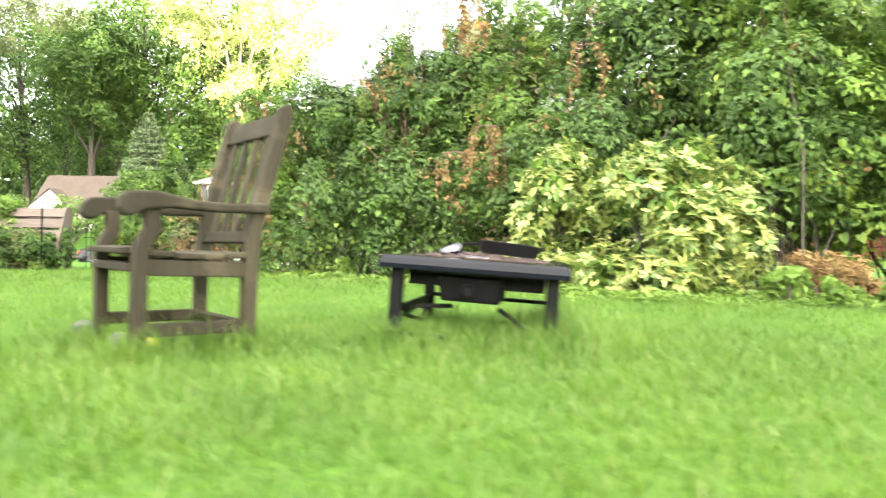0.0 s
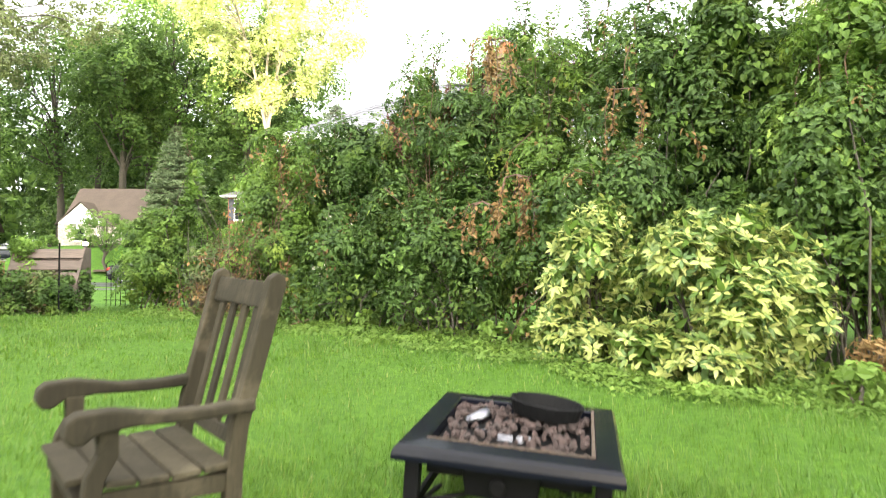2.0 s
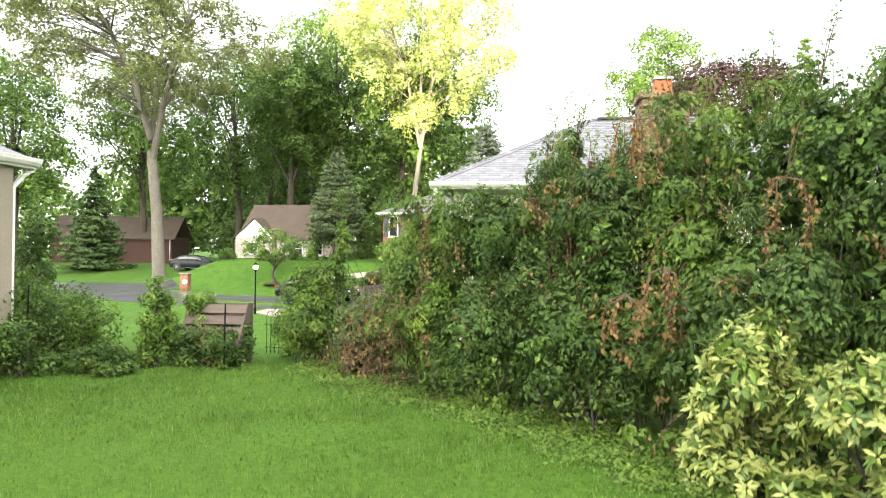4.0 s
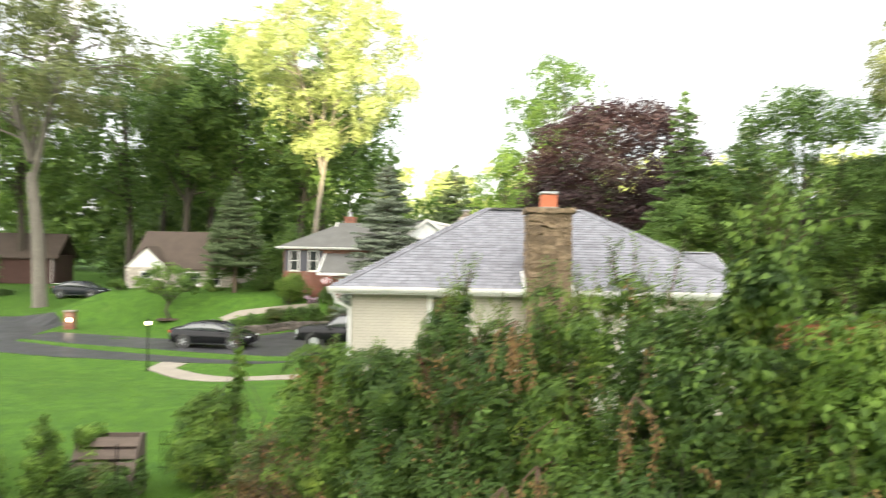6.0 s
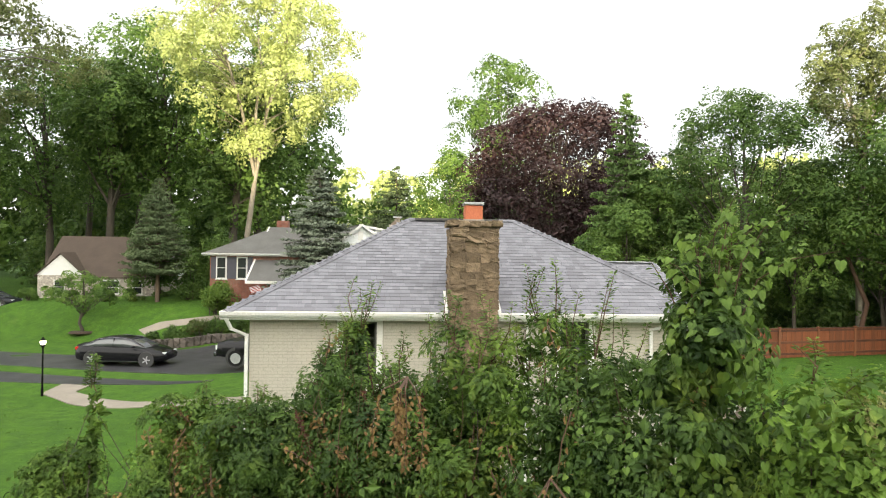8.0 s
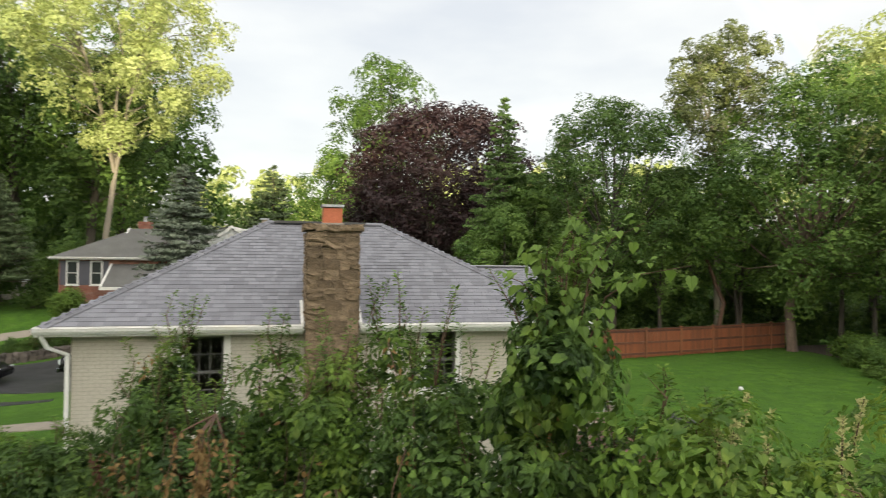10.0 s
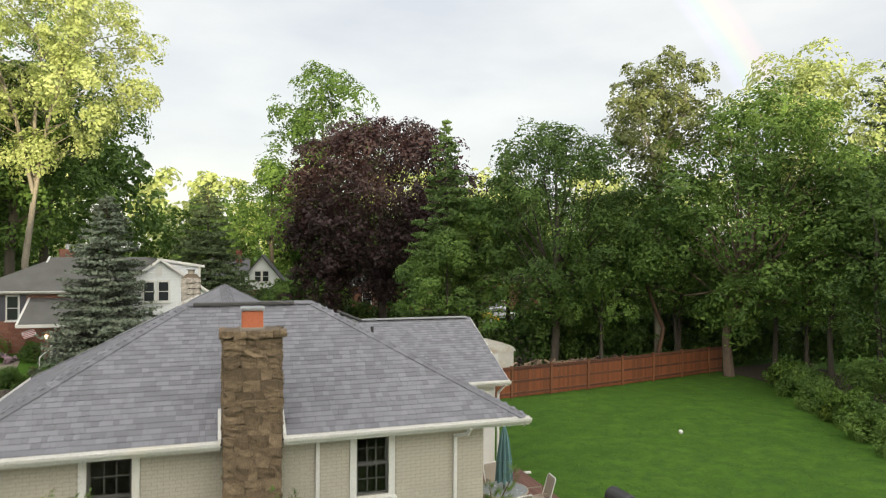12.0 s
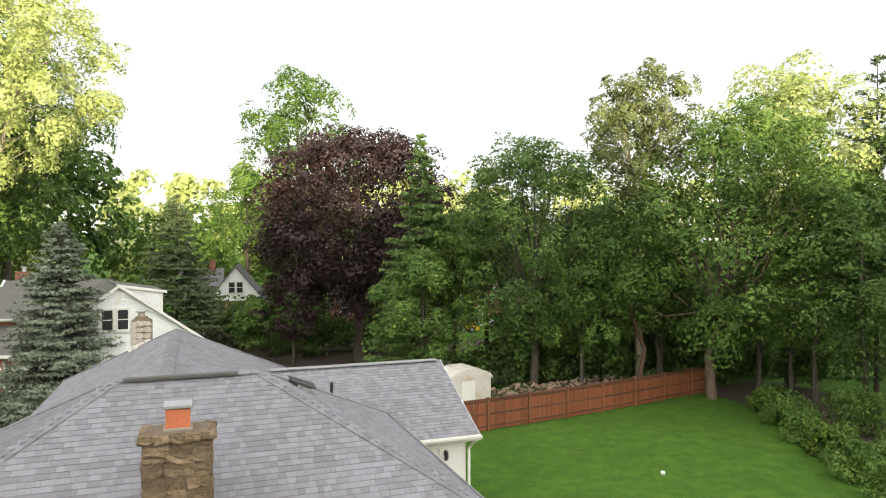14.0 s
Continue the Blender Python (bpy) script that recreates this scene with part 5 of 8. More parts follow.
def patio_chair(m):
    c = thing("patio_chair", m, "beige sling patio chair with a metal tube frame", "chair", "chairs round the patio table")
    for s in (-0.26, 0.26):
        part("side_frame", tube_bm([(s, 0.28, 0), (s, 0.26, 0.4), (s, 0.24, 0.62), (s, -0.15, 0.64), (s, -0.22, 0.42), (s, -0.3, 0.0)], 0.013, 7), M_BEIGE, c)
    part("seat", box_bm((0, 0.03, 0.41), (0.5, 0.46, 0.015), Matrix.Rotation(radians(4), 3, "X"), 0.006), M_BEIGE, c)
    part("backrest", box_bm((0, -0.30, 0.70), (0.5, 0.015, 0.58), Matrix.Rotation(radians(14), 3, "X"), 0.006), M_BEIGE, c)
    part("back_frame", tube_bm([(-0.26, -0.2, 0.42), (-0.26, -0.36, 0.95), (-0.2, -0.38, 1.0), (0.2, -0.38, 1.0), (0.26, -0.36, 0.95), (0.26, -0.2, 0.42)], 0.014, 7), M_WHITE, c, "pale tube back frame")
    return c


pc = patio_chair(at(11.4, 20.15, 0.285, 85))
copy_thing(pc, at(10.35, 19.35, 0.285, 10))
copy_thing(pc, at(10.7, 21.3, 0.285, 190))

grill = thing("barrel_grill", pose(7.45, 21.95, gz(7.45, 21.95), 0, 0, -72), "black barrel charcoal grill on legs", "grill")
part("barrel", tube_bm([(-0.40, 0, 0.84), (-0.38, 0, 0.84), (0.38, 0, 0.84), (0.40, 0, 0.84)], [0.22, 0.255, 0.255, 0.22], 20), M_PLASTIC, grill)
for sx in (-0.32, 0.32):
    for sy in (-0.2, 0.2):
        part("leg", tube_bm([(sx * 0.8, sy * 0.5, 0.74), (sx, sy * 1.2, 0.0)], 0.015, 6), M_PLASTIC, grill)
part("side_shelf", box_bm((0.60, 0, 0.66), (0.34, 0.42, 0.025), bevel=0.005), M_PLASTIC, grill)
part("handle", tube_bm([(-0.2, -0.25, 0.88), (-0.2, -0.31, 0.90), (0.2, -0.31, 0.90), (0.2, -0.25, 0.88)], 0.012, 6), M_PLASTIC, grill)

# cedar fence
fence = thing("fence", pose(0, 0, 0), "reddish stained cedar board fence along the lawn", "fence", kind="structure")
FL = [(-1.3, 34.4), (6.2, 37.4), (9.2, 38.8), (12.6, 40.4), (16.0, 42.2), (20.9, 44.9)]
seg = np.concatenate([[0], np.cumsum([math.dist(a, b) for a, b in zip(FL, FL[1:])])])
rng = np.random.default_rng(5)


def fence_at(s):
    x, y = float(np.interp(s, seg, [p[0] for p in FL])), float(np.interp(s, seg, [p[1] for p in FL]))
    i = min(int(np.searchsorted(seg, s, "right")) - 1, len(FL) - 2)
    return x, y, gz(x, y), math.atan2(FL[i + 1][1] - FL[i][1], FL[i + 1][0] - FL[i][0])


BOARD = bpy.data.meshes.new("board")
_bm = box_bm((0, 0.03, 0.76), (0.137, 0.018, 1.46), bevel=0.004); _bm.to_mesh(BOARD); _bm.free(); BOARD.materials.append(M_FENCE)
s = 0.0
while s < seg[-1]:
    x, y, z, w = fence_at(s)
    b = new("board", BOARD); b.parent = fence
    b.matrix_basis = Matrix.Translation((x, y, z + rng.normal(0, 0.008))) @ Matrix.Rotation(w, 4, "Z") @ Matrix.Rotation(rng.normal(0, 0.006), 4, "Y")
    s += 0.141
s = 1.7
while s < seg[-1] - 0.3:
    x, y, z, w = fence_at(s); x2, y2, z2, _ = fence_at(min(s + 2.4, seg[-1]))
    part("post", box_bm((x, y, z + 0.78), (0.12, 0.12, 1.62), Matrix.Rotation(w, 3, "Z"), 0.008), M_FENCE_POST, fence)
    d = Vector((x2 - x, y2 - y, z2 - z)); m = Vector((x + x2, y + y2, z + z2)) / 2
    for h in (0.22, 0.80, 1.40):
        part("rail", box_bm((m.x, m.y, m.z + h), (d.length, 0.045, 0.11), Matrix.Rotation(math.atan2(d.y, d.x), 3, "Z")), M_FENCE_RAIL_SHADED, fence)
    part("cap_rail", box_bm((m.x, m.y + 0.01, m.z + 1.51), (d.length, 0.14, 0.035), Matrix.Rotation(math.atan2(d.y, d.x), 3, "Z")), M_FENCE_RAIL_SHADED, fence)
    s += 2.4

ball = tagged(part("ball", bmesh.new(), M_WHITE), "small white ball lying on the lawn", "ball")
bm = bmesh.new(); bmesh.ops.create_icosphere(bm, subdivisions=3, radius=0.09); bm.to_mesh(ball.data); bm.free()
ball.data.polygons.foreach_set("use_smooth", np.ones(len(ball.data.polygons), bool))
ball.location = (12.76, 31.14, gz(12.76, 31.14) + 0.09)

shed = thing("garden_shed", pose(6.2, 42.4, gz(6.2, 42.4), 0, 0, 24), "small beige sheet-metal garden shed with a rounded roof", "shed")
part("wall", box_bm((0, 0, 0.85), (2.4, 1.9, 1.7), bevel=0.01), M_SHED, shed)
bm = bmesh.new()
arc = [(1.3 * math.cos(math.pi * k / 12), 1.68 + 0.5 * math.sin(math.pi * k / 12)) for k in range(13)]
fr = [bm.verts.new((a, -1.0, z)) for a, z in arc]; bk = [bm.verts.new((a, 1.0, z)) for a, z in arc]
for k in range(12):
    bm.faces.new((fr[k], bk[k], bk[k + 1], fr[k + 1]))
bm.faces.new(fr); bm.faces.new(bk[::-1])
bmesh.ops.recalc_face_normals(bm, faces=bm.faces)
part("roof", bm, M_SHED, shed)
for k in range(9):
    part("roof_rib", box_bm((0, -0.9 + 0.225 * k, 2.19), (1.1, 0.03, 0.02)), M_SHED, shed)
part("door", box_bm((-0.2, -0.96, 0.85), (0.8, 0.03, 1.5), bevel=0.005), M_WHITE, shed, "pale shed door")

logs = thing("log_pile", pose(0, 0, 0), "long heap of split brown logs behind the fence", "log pile")
LOG = bpy.data.meshes.new("log")
_bm = tube_bm([(-0.19, 0, 0), (0.19, 0, 0)], [0.072, 0.066], 8); _bm.to_mesh(LOG); _bm.free(); LOG.materials.append(M_LOG)
rng = np.random.default_rng(66)
for k in range(300):
    s = rng.uniform(0, 1); x, y = 7.8 + 8.6 * s + rng.normal(0, 0.4), 42.6 + 4.4 * s + rng.normal(0, 0.5)
    o = new("log", LOG); o.parent = logs
    o.matrix_basis = pose(x, y, gz(x, y) + rng.uniform(0.05, 0.75), rng.uniform(-40, 40), rng.uniform(-40, 40), rng.uniform(0, 360))
lt = thing("leaning_tree", pose(16.9, 44.9, gz(16.9, 44.9)), "thin reddish trunk leaning over the fence", "tree")
part("trunk", tube_bm([(0, 0, -0.2), (0.05, 0, 1.2), (0.35, 0, 2.6), (-0.1, 0.2, 3.8), (-0.7, 0.3, 5.6), (-1.2, 0.4, 7.6)], [0.16, 0.14, 0.13, 0.11, 0.09, 0.05], 9), M_TWIG, lt, shade=True)
v, f = leaf_arrays(rng, np.array([-1.2, 0.4, 7.6]) + rng.normal(0, 0.7, (900, 3)), np.tile([0, 0, 1.0], (900, 1)), 0.26, 0.16)
mesh_obj("crown", v, f, M_LEAF_B, lt)
for k, (z0, z1) in enumerate(((4.6, 5.4), (3.9, 4.6))):
    wire = thing("overhead_wire", pose(0, 0, 0), "thin black overhead wire sagging between the trees", "wire", "overhead wires behind the fence")
    part("cable", tube_bm([(2.0 + 24 * s, 52 + 4 * s, z0 + (z1 - z0) * s - 1.6 * s * (1 - s)) for s in np.linspace(0, 1, 13)], 0.02, 5), M_RUBBER, wire)


# ---- hedge ----
def hedge_shrub(x, y, w, d, h, label, leaves, seed, n=7000, size=0.085, vine=0, vine_mat=M_HEDGE_B, shoots=8, dead=0, turn=-25.0, vine_size=0.075, shoot_h=0.5, outline=DIAMOND, base_low=0.2, lean_top=0.0, taper=0.30):
    """One overgrown shrub of the hedge: woody stems, a body of small leaves in clumps, upright shoots, a climbing vine, dead twigs."""
    rng = np.random.default_rng(seed)
    t = thing("hedge_shrub", pose(x, y, gz(x, y), 0, 0, turn), label, "shrub", "overgrown hedge between the gardens")
    nb = 28
    c, r = [], []
    for k in range(nb):
        z = base_low + (1 - base_low) * ((k + 0.5) / nb) ** 0.9
        lim = 1 - taper * z ** 2
        rr = 0.56 * rng.uniform(0.6, 1.3) * min(1.0, w / 2.1)
        a = rng.uniform(0, 2 * math.pi)
        q = math.sqrt(rng.uniform(0.15, 1))
        c.append((math.cos(a) * q * (w / 2 - rr * 0.6) * lim, math.sin(a) * q * (d / 2 - rr * 0.6) * lim + lean_top * z, max(rr * 0.5, z * h - rr * 0.7))); r.append(rr)
    c, r = np.array(c), np.array(r)
    # leafy sprays stand out of the clumps and leave dark hollows between them
    p1, d1 = blob_points(rng, c, r * 0.78, n * 10 // 100, 0.92, 0.6)
    p2, d2, t2 = spray_points(rng, c, r * 1.05, 7, n - len(p1), 0.22, 0.46, 0.35, 0.6)
    p = np.concatenate([p1, p2]) + rng.normal(0, 0.015, (n, 3))
    p[:, 2] = np.maximum(p[:, 2], 0.03)
    m = len(p)
    face = np.concatenate([d1 * 0.7 + np.array([0, 0, 0.7]), d2]) + rng.normal(0, 0.26, (m, 3))
    tip = np.concatenate([d1 * 0.4 - np.array([0, 0, 0.35]), t2 * 0.8]) + rng.normal(0, 0.4, (m, 3))
    v, f = shape_leaves(p, face, tip, size * rng.uniform(0.6, 1.35, m), outline)
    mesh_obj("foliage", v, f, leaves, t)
    p, dn = blob_points(rng, c, r * 0.72, max(300, n // 7), 0.95, 0.0)
    p[:, 2] = np.maximum(p[:, 2], 0.05)
    p[:, :2] *= 0.9
    v, f = shape_leaves(p, dn + rng.normal(0, 0.4, p.shape), rng.normal(0, 1, p.shape), size * 1.8 * rng.uniform(0.7, 1.3, len(p)), DIAMOND)
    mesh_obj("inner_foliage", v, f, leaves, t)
    tubes = []
    for k in range(14):
        e = Vector(c[rng.integers(nb)])
        b = Vector((rng.normal(0, 0.16) * w, rng.normal(0, 0.12) * d, -0.08))
        mid = b.lerp(e, 0.5) + Vector((rng.normal(0, 0.22), rng.normal(0, 0.2), 0.08 * h))
        tubes.append(tube_arrays([b, mid, e], [rng.uniform(0.008, 0.018), 0.010, 0.004], 5))
    v, f = join_arrays(tubes)
    mesh_obj("stem", v, f, M_BARK, t, smooth_faces=True)
    if shoots:
        tubes, P, N, T = [], [], [], []
        top = np.argsort(-c[:, 2])[: max(8, nb // 3)]
        for k in range(shoots):
            b = Vector(c[rng.choice(top)]) + Vector((0, 0, 0.25))
            L = shoot_h * rng.uniform(0.5, 1.5)
            e = b + Vector((rng.normal(0, 0.22) * L, rng.normal(0, 0.22) * L, L))
            mid = b.lerp(e, 0.55) + Vector((rng.normal(0, 0.05), rng.normal(0, 0.05), 0))
            tubes.append(tube_arrays([b, mid, e], [0.008, 0.006, 0.002], 4))
            for s in np.linspace(0.05, 1, int(22 + 60 * L)):
                q = b.lerp(mid, s * 2) if s < 0.5 else mid.lerp(e, s * 2 - 1)
                a = rng.uniform(0, 6.283)
                o = np.array([math.cos(a), math.sin(a), 0.25])
                P.append(np.array(q) + o * rng.uniform(0.01, 0.09) * (1.2 - s)); T.append(o); N.append(np.array([-o[0] * 0.3, -o[1] * 0.3, 1.0]))
        v, f = join_arrays(tubes)
        sh = tagged(mesh_obj("shoot", v, f, M_TWIG, t), kind="stuff")
        v, f = shape_leaves(np.array(P), np.array(N) + rng.normal(0, 0.25, (len(N), 3)), np.array(T), size * rng.uniform(0.6, 1.1, len(P)), outline)
        mesh_obj("shoot_leaves", v, f, vine_mat, sh)
    if vine:
        p, dn = blob_points(rng, c, r * 1.08, vine, 0.95, 0.9)
        keep = (dn[:, 1] < 0.55) | (dn[:, 2] > 0.2)
        p, dn = p[keep], dn[keep]
        p[:, 2] = np.maximum(p[:, 2], 0.05)
        m = len(p)
        v, f = shape_leaves(p, dn + rng.normal(0, 0.3, (m, 3)) + np.array([0, 0, 0.5]), np.tile([0, 0, -1.0], (m, 1)) + rng.normal(0, 0.35, (m, 3)), vine_size * rng.uniform(0.55, 1.3, m), HEART)
        mesh_obj("vine", v, f, vine_mat, t, "heart-leaved climbing vine")
    if dead:
        tubes, P, N, T = [], [], [], []
        for k in range(dead):
            i = rng.integers(nb)
            b = Vector(c[i]) + Vector((rng.normal(0, 0.1), -r[i] * 0.9, rng.normal(0, 0.2)))
            e = b + Vector((rng.normal(0, 0.3), rng.normal(-0.12, 0.15), rng.uniform(-0.7, 0.3)))
            tubes.append(tube_arrays([b, b.lerp(e, 0.5) + Vector((0, -0.05, 0.08)), e], [0.008, 0.006, 0.003], 4))
            for s in rng.uniform(0, 1, 16):
                P.append(np.array(b.lerp(e, s)) + rng.normal(0, 0.05, 3)); N.append(rng.normal(0, 1, 3)); T.append(np.array([0, 0, -1.0]) + rng.normal(0, 0.5, 3))
        v, f = join_arrays(tubes)
        dt = tagged(mesh_obj("dead_twig", v, f, M_TWIG, t, "dry reddish-brown twigs"), kind="stuff")
        v, f = shape_leaves(np.array(P), np.array(N), np.array(T), 0.07 * rng.uniform(0.6, 1.4, len(P)), OVAL)
        mesh_obj("dead_leaves", v, f, M_DEAD, dt, "withered brown leaves")
    return t


HEDGE = [  # x, y, width, depth, height, leaves, vine leaves, shoots, dead, label
    (-6.95, 12.35, 1.5, 1.4, 1.82, M_HEDGE_B, 900, 4, 0, "bushy bright green young shrub at the hedge's end"),
    (-5.5, 12.0, 1.2, 1.5, 1.25, M_HEDGE_C, 300, 5, 12, "low hedge shrub with dry red-brown twigs and thin leaves"),
    (-4.25, 11.75, 1.5, 2.1, 3.0, M_HEDGE_B, 700, 9, 16, "vine-covered hedge shrub with dead brown patches"),
    (-3.45, 11.5, 1.9, 2.4, 3.02, M_HEDGE_B, 700, 9, 16, "vine-covered hedge shrub with dead brown patches"),
    (-2.7, 11.4, 1.8, 2.4, 3.3, M_HEDGE_A, 400, 8, 14, "vine-covered hedge shrub with dead brown patches"),
    (-1.6, 10.8, 1.8, 2.5, 3.7, M_HEDGE_A, 300, 16, 8, "tall dark green hedge shrub with upright shoots"),
    (-0.75, 10.4, 1.9, 2.5, 3.72, M_HEDGE_A, 300, 22, 14, "tall dark green hedge shrub with upright shoots"),
    (0.25, 10.2, 2.0, 2.6, 4.42, M_HEDGE_B, 800, 30, 10, "green hedge shrub with a hanging dead branch"),
    (1.2, 9.8, 1.9, 2.4, 4.2, M_HEDGE_A, 1100, 20, 8, "olive green hedge shrub overgrown with vine"),
    (2.42, 9.2, 1.25, 1.3, 5.05, M_HEDGE_A, 3600, 18, 2, "tall hedge shrub wrapped in heart-leaved vine"),
    (3.55, 8.75, 2.1, 2.4, 4.25, M_HEDGE_LIT, 2000, 8, 4, "hedge shrub covered in heart-leaved vine"),
    (4.9, 8.2, 2.4, 2.4, 4.28, M_HEDGE_LIT, 1800, 12, 8, "hedge shrub with pale seed-headed shoots"),
    (6.3, 7.6, 2.6, 2.4, 4.2, M_HEDGE_LIT, 900, 10, 6, "dark green hedge shrub"),
    (7.8, 7.0, 2.7, 2.4, 4.1, M_HEDGE_LIT, 700, 8, 0, "dark green hedge shrub"),
]
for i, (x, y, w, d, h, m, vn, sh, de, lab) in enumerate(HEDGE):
    hedge_shrub(x, y, w, d, h, lab, m, 400 + i, 12000 if i == 0 else 9500 if h < 3 else 16000, 0.066 if i < 5 else 0.072, int(vn * (0.5 if i < 9 else 0.8)), M_HEDGE_LIT if i > 9 else M_HEDGE_B, sh, de, -25, 0.07 if i < 9 else 0.088 if i == 9 else 0.085, 0.6 if i == 9 else 0.6 if 6 <= i <= 8 else 0.45 if i == 5 else 0.28, taper=0.35 if i == 9 else 0.3, lean_top=0.55 if 5 <= i <= 8 else 0.0)
hedge_shrub(-1.8, 11.95, 0.75, 0.75, 4.15, "narrow dark green shrub rising above the hedge", M_HEDGE_A, 441, 3600, 0.072, 150, M_HEDGE_B, 18, 4, -25, 0.07, 0.5, taper=0.8)
hedge_shrub(-2.35, 12.2, 0.9, 1.0, 3.75, "narrow dark green shrub rising above the hedge", M_HEDGE_A, 442, 5000, 0.072, 150, M_HEDGE_B, 8, 2, -25, 0.07, 0.3, taper=0.6)
hedge_shrub(3.1, 9.6, 1.5, 1.3, 3.9, "bushy shrub at the back of the hedge", M_HEDGE_A, 443, 6500, 0.08, 500, M_HEDGE_B, 8, 2)
hedge_shrub(3.1, 8.1, 1.8, 1.5, 2.9, "leafy shrub filling the front of the hedge", M_HEDGE_A, 431, 6000, 0.074, 400, M_HEDGE_B, 4, 0, base_low=0.42)
hedge_shrub(4.7, 7.4, 2.2, 1.6, 2.8, "leafy shrub filling the front of the hedge", M_HEDGE_A, 432, 6000, 0.075, 500, M_HEDGE_B, 4, 0, base_low=0.42)
hedge_shrub(4.1, 9.7, 2.2, 1.7, 3.7, "bushy shrub at the back of the hedge", M_HEDGE_B, 437, 7000, 0.085, 500, M_HEDGE_B, 8, 0)
hedge_shrub(5.6, 9.2, 2.2, 1.7, 3.6, "bushy shrub at the back of the hedge", M_HEDGE_A, 438, 7000, 0.085, 500, M_HEDGE_B, 8, 0)
hedge_shrub(1.85, 9.4, 1.6, 1.4, 3.8, "leafy shrub filling the middle of the hedge", M_HEDGE_A, 436, 6500, 0.08, 500, M_HEDGE_B, 4, 2)
hedge_shrub(0.9, 9.0, 2.0, 1.3, 2.3, "dark leafy shrub behind the laurel", M_HEDGE_A, 433, 4800, 0.08, 200, M_HEDGE_B, 4, 2, base_low=0.35)
hedge_shrub(-1.2, 9.8, 2.2, 1.2, 1.8, "dark leafy shrub at the hedge's foot", M_HEDGE_A, 434, 4600, 0.078, 120, M_HEDGE_B, 0, 0, base_low=0.34)
hedge_shrub(-2.6, 10.5, 1.9, 1.2, 1.5, "dark leafy shrub at the hedge's foot", M_HEDGE_A, 439, 4400, 0.075, 120, M_HEDGE_B, 0, 2, base_low=0.3)
shrub(3.05, 6.85, 1.1, 0.7, 0.5, "mound of dry orange-brown fern fronds under the hedge", M_DEAD, 1500, 0.085, 435, 14, name="dry_fern", category="fern", aspect=0.3, droop=0.3)


def dry_tangle(x, y, w, d, h, n, seed):
    """A thicket of bent dry stems with a few withered leaves, standing in the hedge's face."""
    rng = np.random.default_rng(seed)
    t = thing("dry_thicket", pose(x, y, 0, 0, 0, -25), "tangle of dry red-brown vine stems in the hedge", "dead vine", "dry thickets in the hedge")
    tubes, P = [], []
    for k in range(n):
        b = Vector((rng.uniform(-w, w) / 2, rng.uniform(-d, d) / 2, rng.uniform(0, 0.6) * h))
        e = b + Vector((rng.normal(0, 0.35), rng.normal(0, 0.2), rng.uniform(-0.1, 0.6) * h))
        e.z = max(0.05, min(e.z, h * 1.05))
        m1 = b.lerp(e, 0.4) + Vector(rng.normal(0, 0.12, 3)); m2 = b.lerp(e, 0.75) + Vector(rng.normal(0, 0.1, 3))
        tubes.append(tube_arrays([b, m1, m2, e], [rng.uniform(0.004, 0.009), 0.006, 0.005, 0.003], 4))
        for q in rng.uniform(0.2, 1, 5):
            P.append(np.array(m1.lerp(e, q)) + rng.normal(0, 0.04, 3))
    v, f = join_arrays(tubes); tagged(mesh_obj("stem", v, f, M_TWIG, t), kind="stuff")
    P = np.array(P)
    v, f = shape_leaves(P, rng.normal(0, 1, P.shape), np.tile([0, 0, -1.0], (len(P), 1)) + rng.normal(0, 0.5, P.shape), 0.06 * rng.uniform(0.6, 1.4, len(P)), OVAL)
    tagged(mesh_obj("withered_leaves", v, f, M_DEAD, t), kind="stuff")


for i, (x, y, w, d, h, n) in enumerate([(-5.3, 11.3, 1.0, 0.5, 0.8, 30), (-4.6, 10.75, 0.8, 0.3, 1.5, 30), (-4.3, 11.0, 1.2, 0.6, 2.3, 34), (-1.1, 10.5, 1.3, 0.9, 3.5, 70), (0.2, 10.0, 1.0, 0.7, 3.5, 26)]):
    dry_tangle(x, y, w, d, h, n, 440 + i)


# hanging dead branch in the hedge
rng = np.random.default_rng(9)
for k, (px, py, pz, w, drop, n) in enumerate(((-0.55, 9.0, 1.6, 0.26, 0.42, 5), (-0.12, 8.95, 1.92, 0.30, 0.75, 7), (-0.47, 9.35, 3.7, 0.30, 0.85, 6), (1.05, 8.9, 2.9, 0.34, 0.7, 4))):
    db = thing("dead_branch", pose(px, py, pz), "broken branch with withered orange-brown leaves hanging in the hedge", "branch")
    tw, P, T = [], [], []
    for j in range(n):
        x1 = rng.uniform(-w, w) * 0.9
        e = Vector((x1, rng.normal(-0.06, 0.05), -drop * rng.uniform(0.55, 1.1)))
        line = [Vector((0, 0.35, 0.12)), Vector((x1 * 0.7, 0.0, 0.05)), Vector((x1 * 1.1, -0.05, -0.35 * drop)), e]
        tw.append(tube_arrays(line, [0.010, 0.007, 0.005, 0.003], 4))
        for s_ in rng.uniform(0, 1, int(34 * drop / 0.6)):
            q = line[1].lerp(line[2], s_ * 2.2) if s_ < 0.45 else line[2].lerp(e, (s_ - 0.45) / 0.55)
            o = rng.normal(0, 1, 3)
            P.append(np.array(q) + o * 0.022); T.append(o * 0.55 + np.array([0, 0, -0.9]))
    v, f = join_arrays(tw); tagged(mesh_obj("twig", v, f, M_TWIG, db), kind="stuff")
    P, T = np.array(P), np.array(T)
    v, f = shape_leaves(P, rng.normal(0, 1, P.shape), T, 0.062 * rng.uniform(0.6, 1.4, len(P)), OVAL)
    mesh_obj("dead_leaves", v, f, M_DEAD, db)


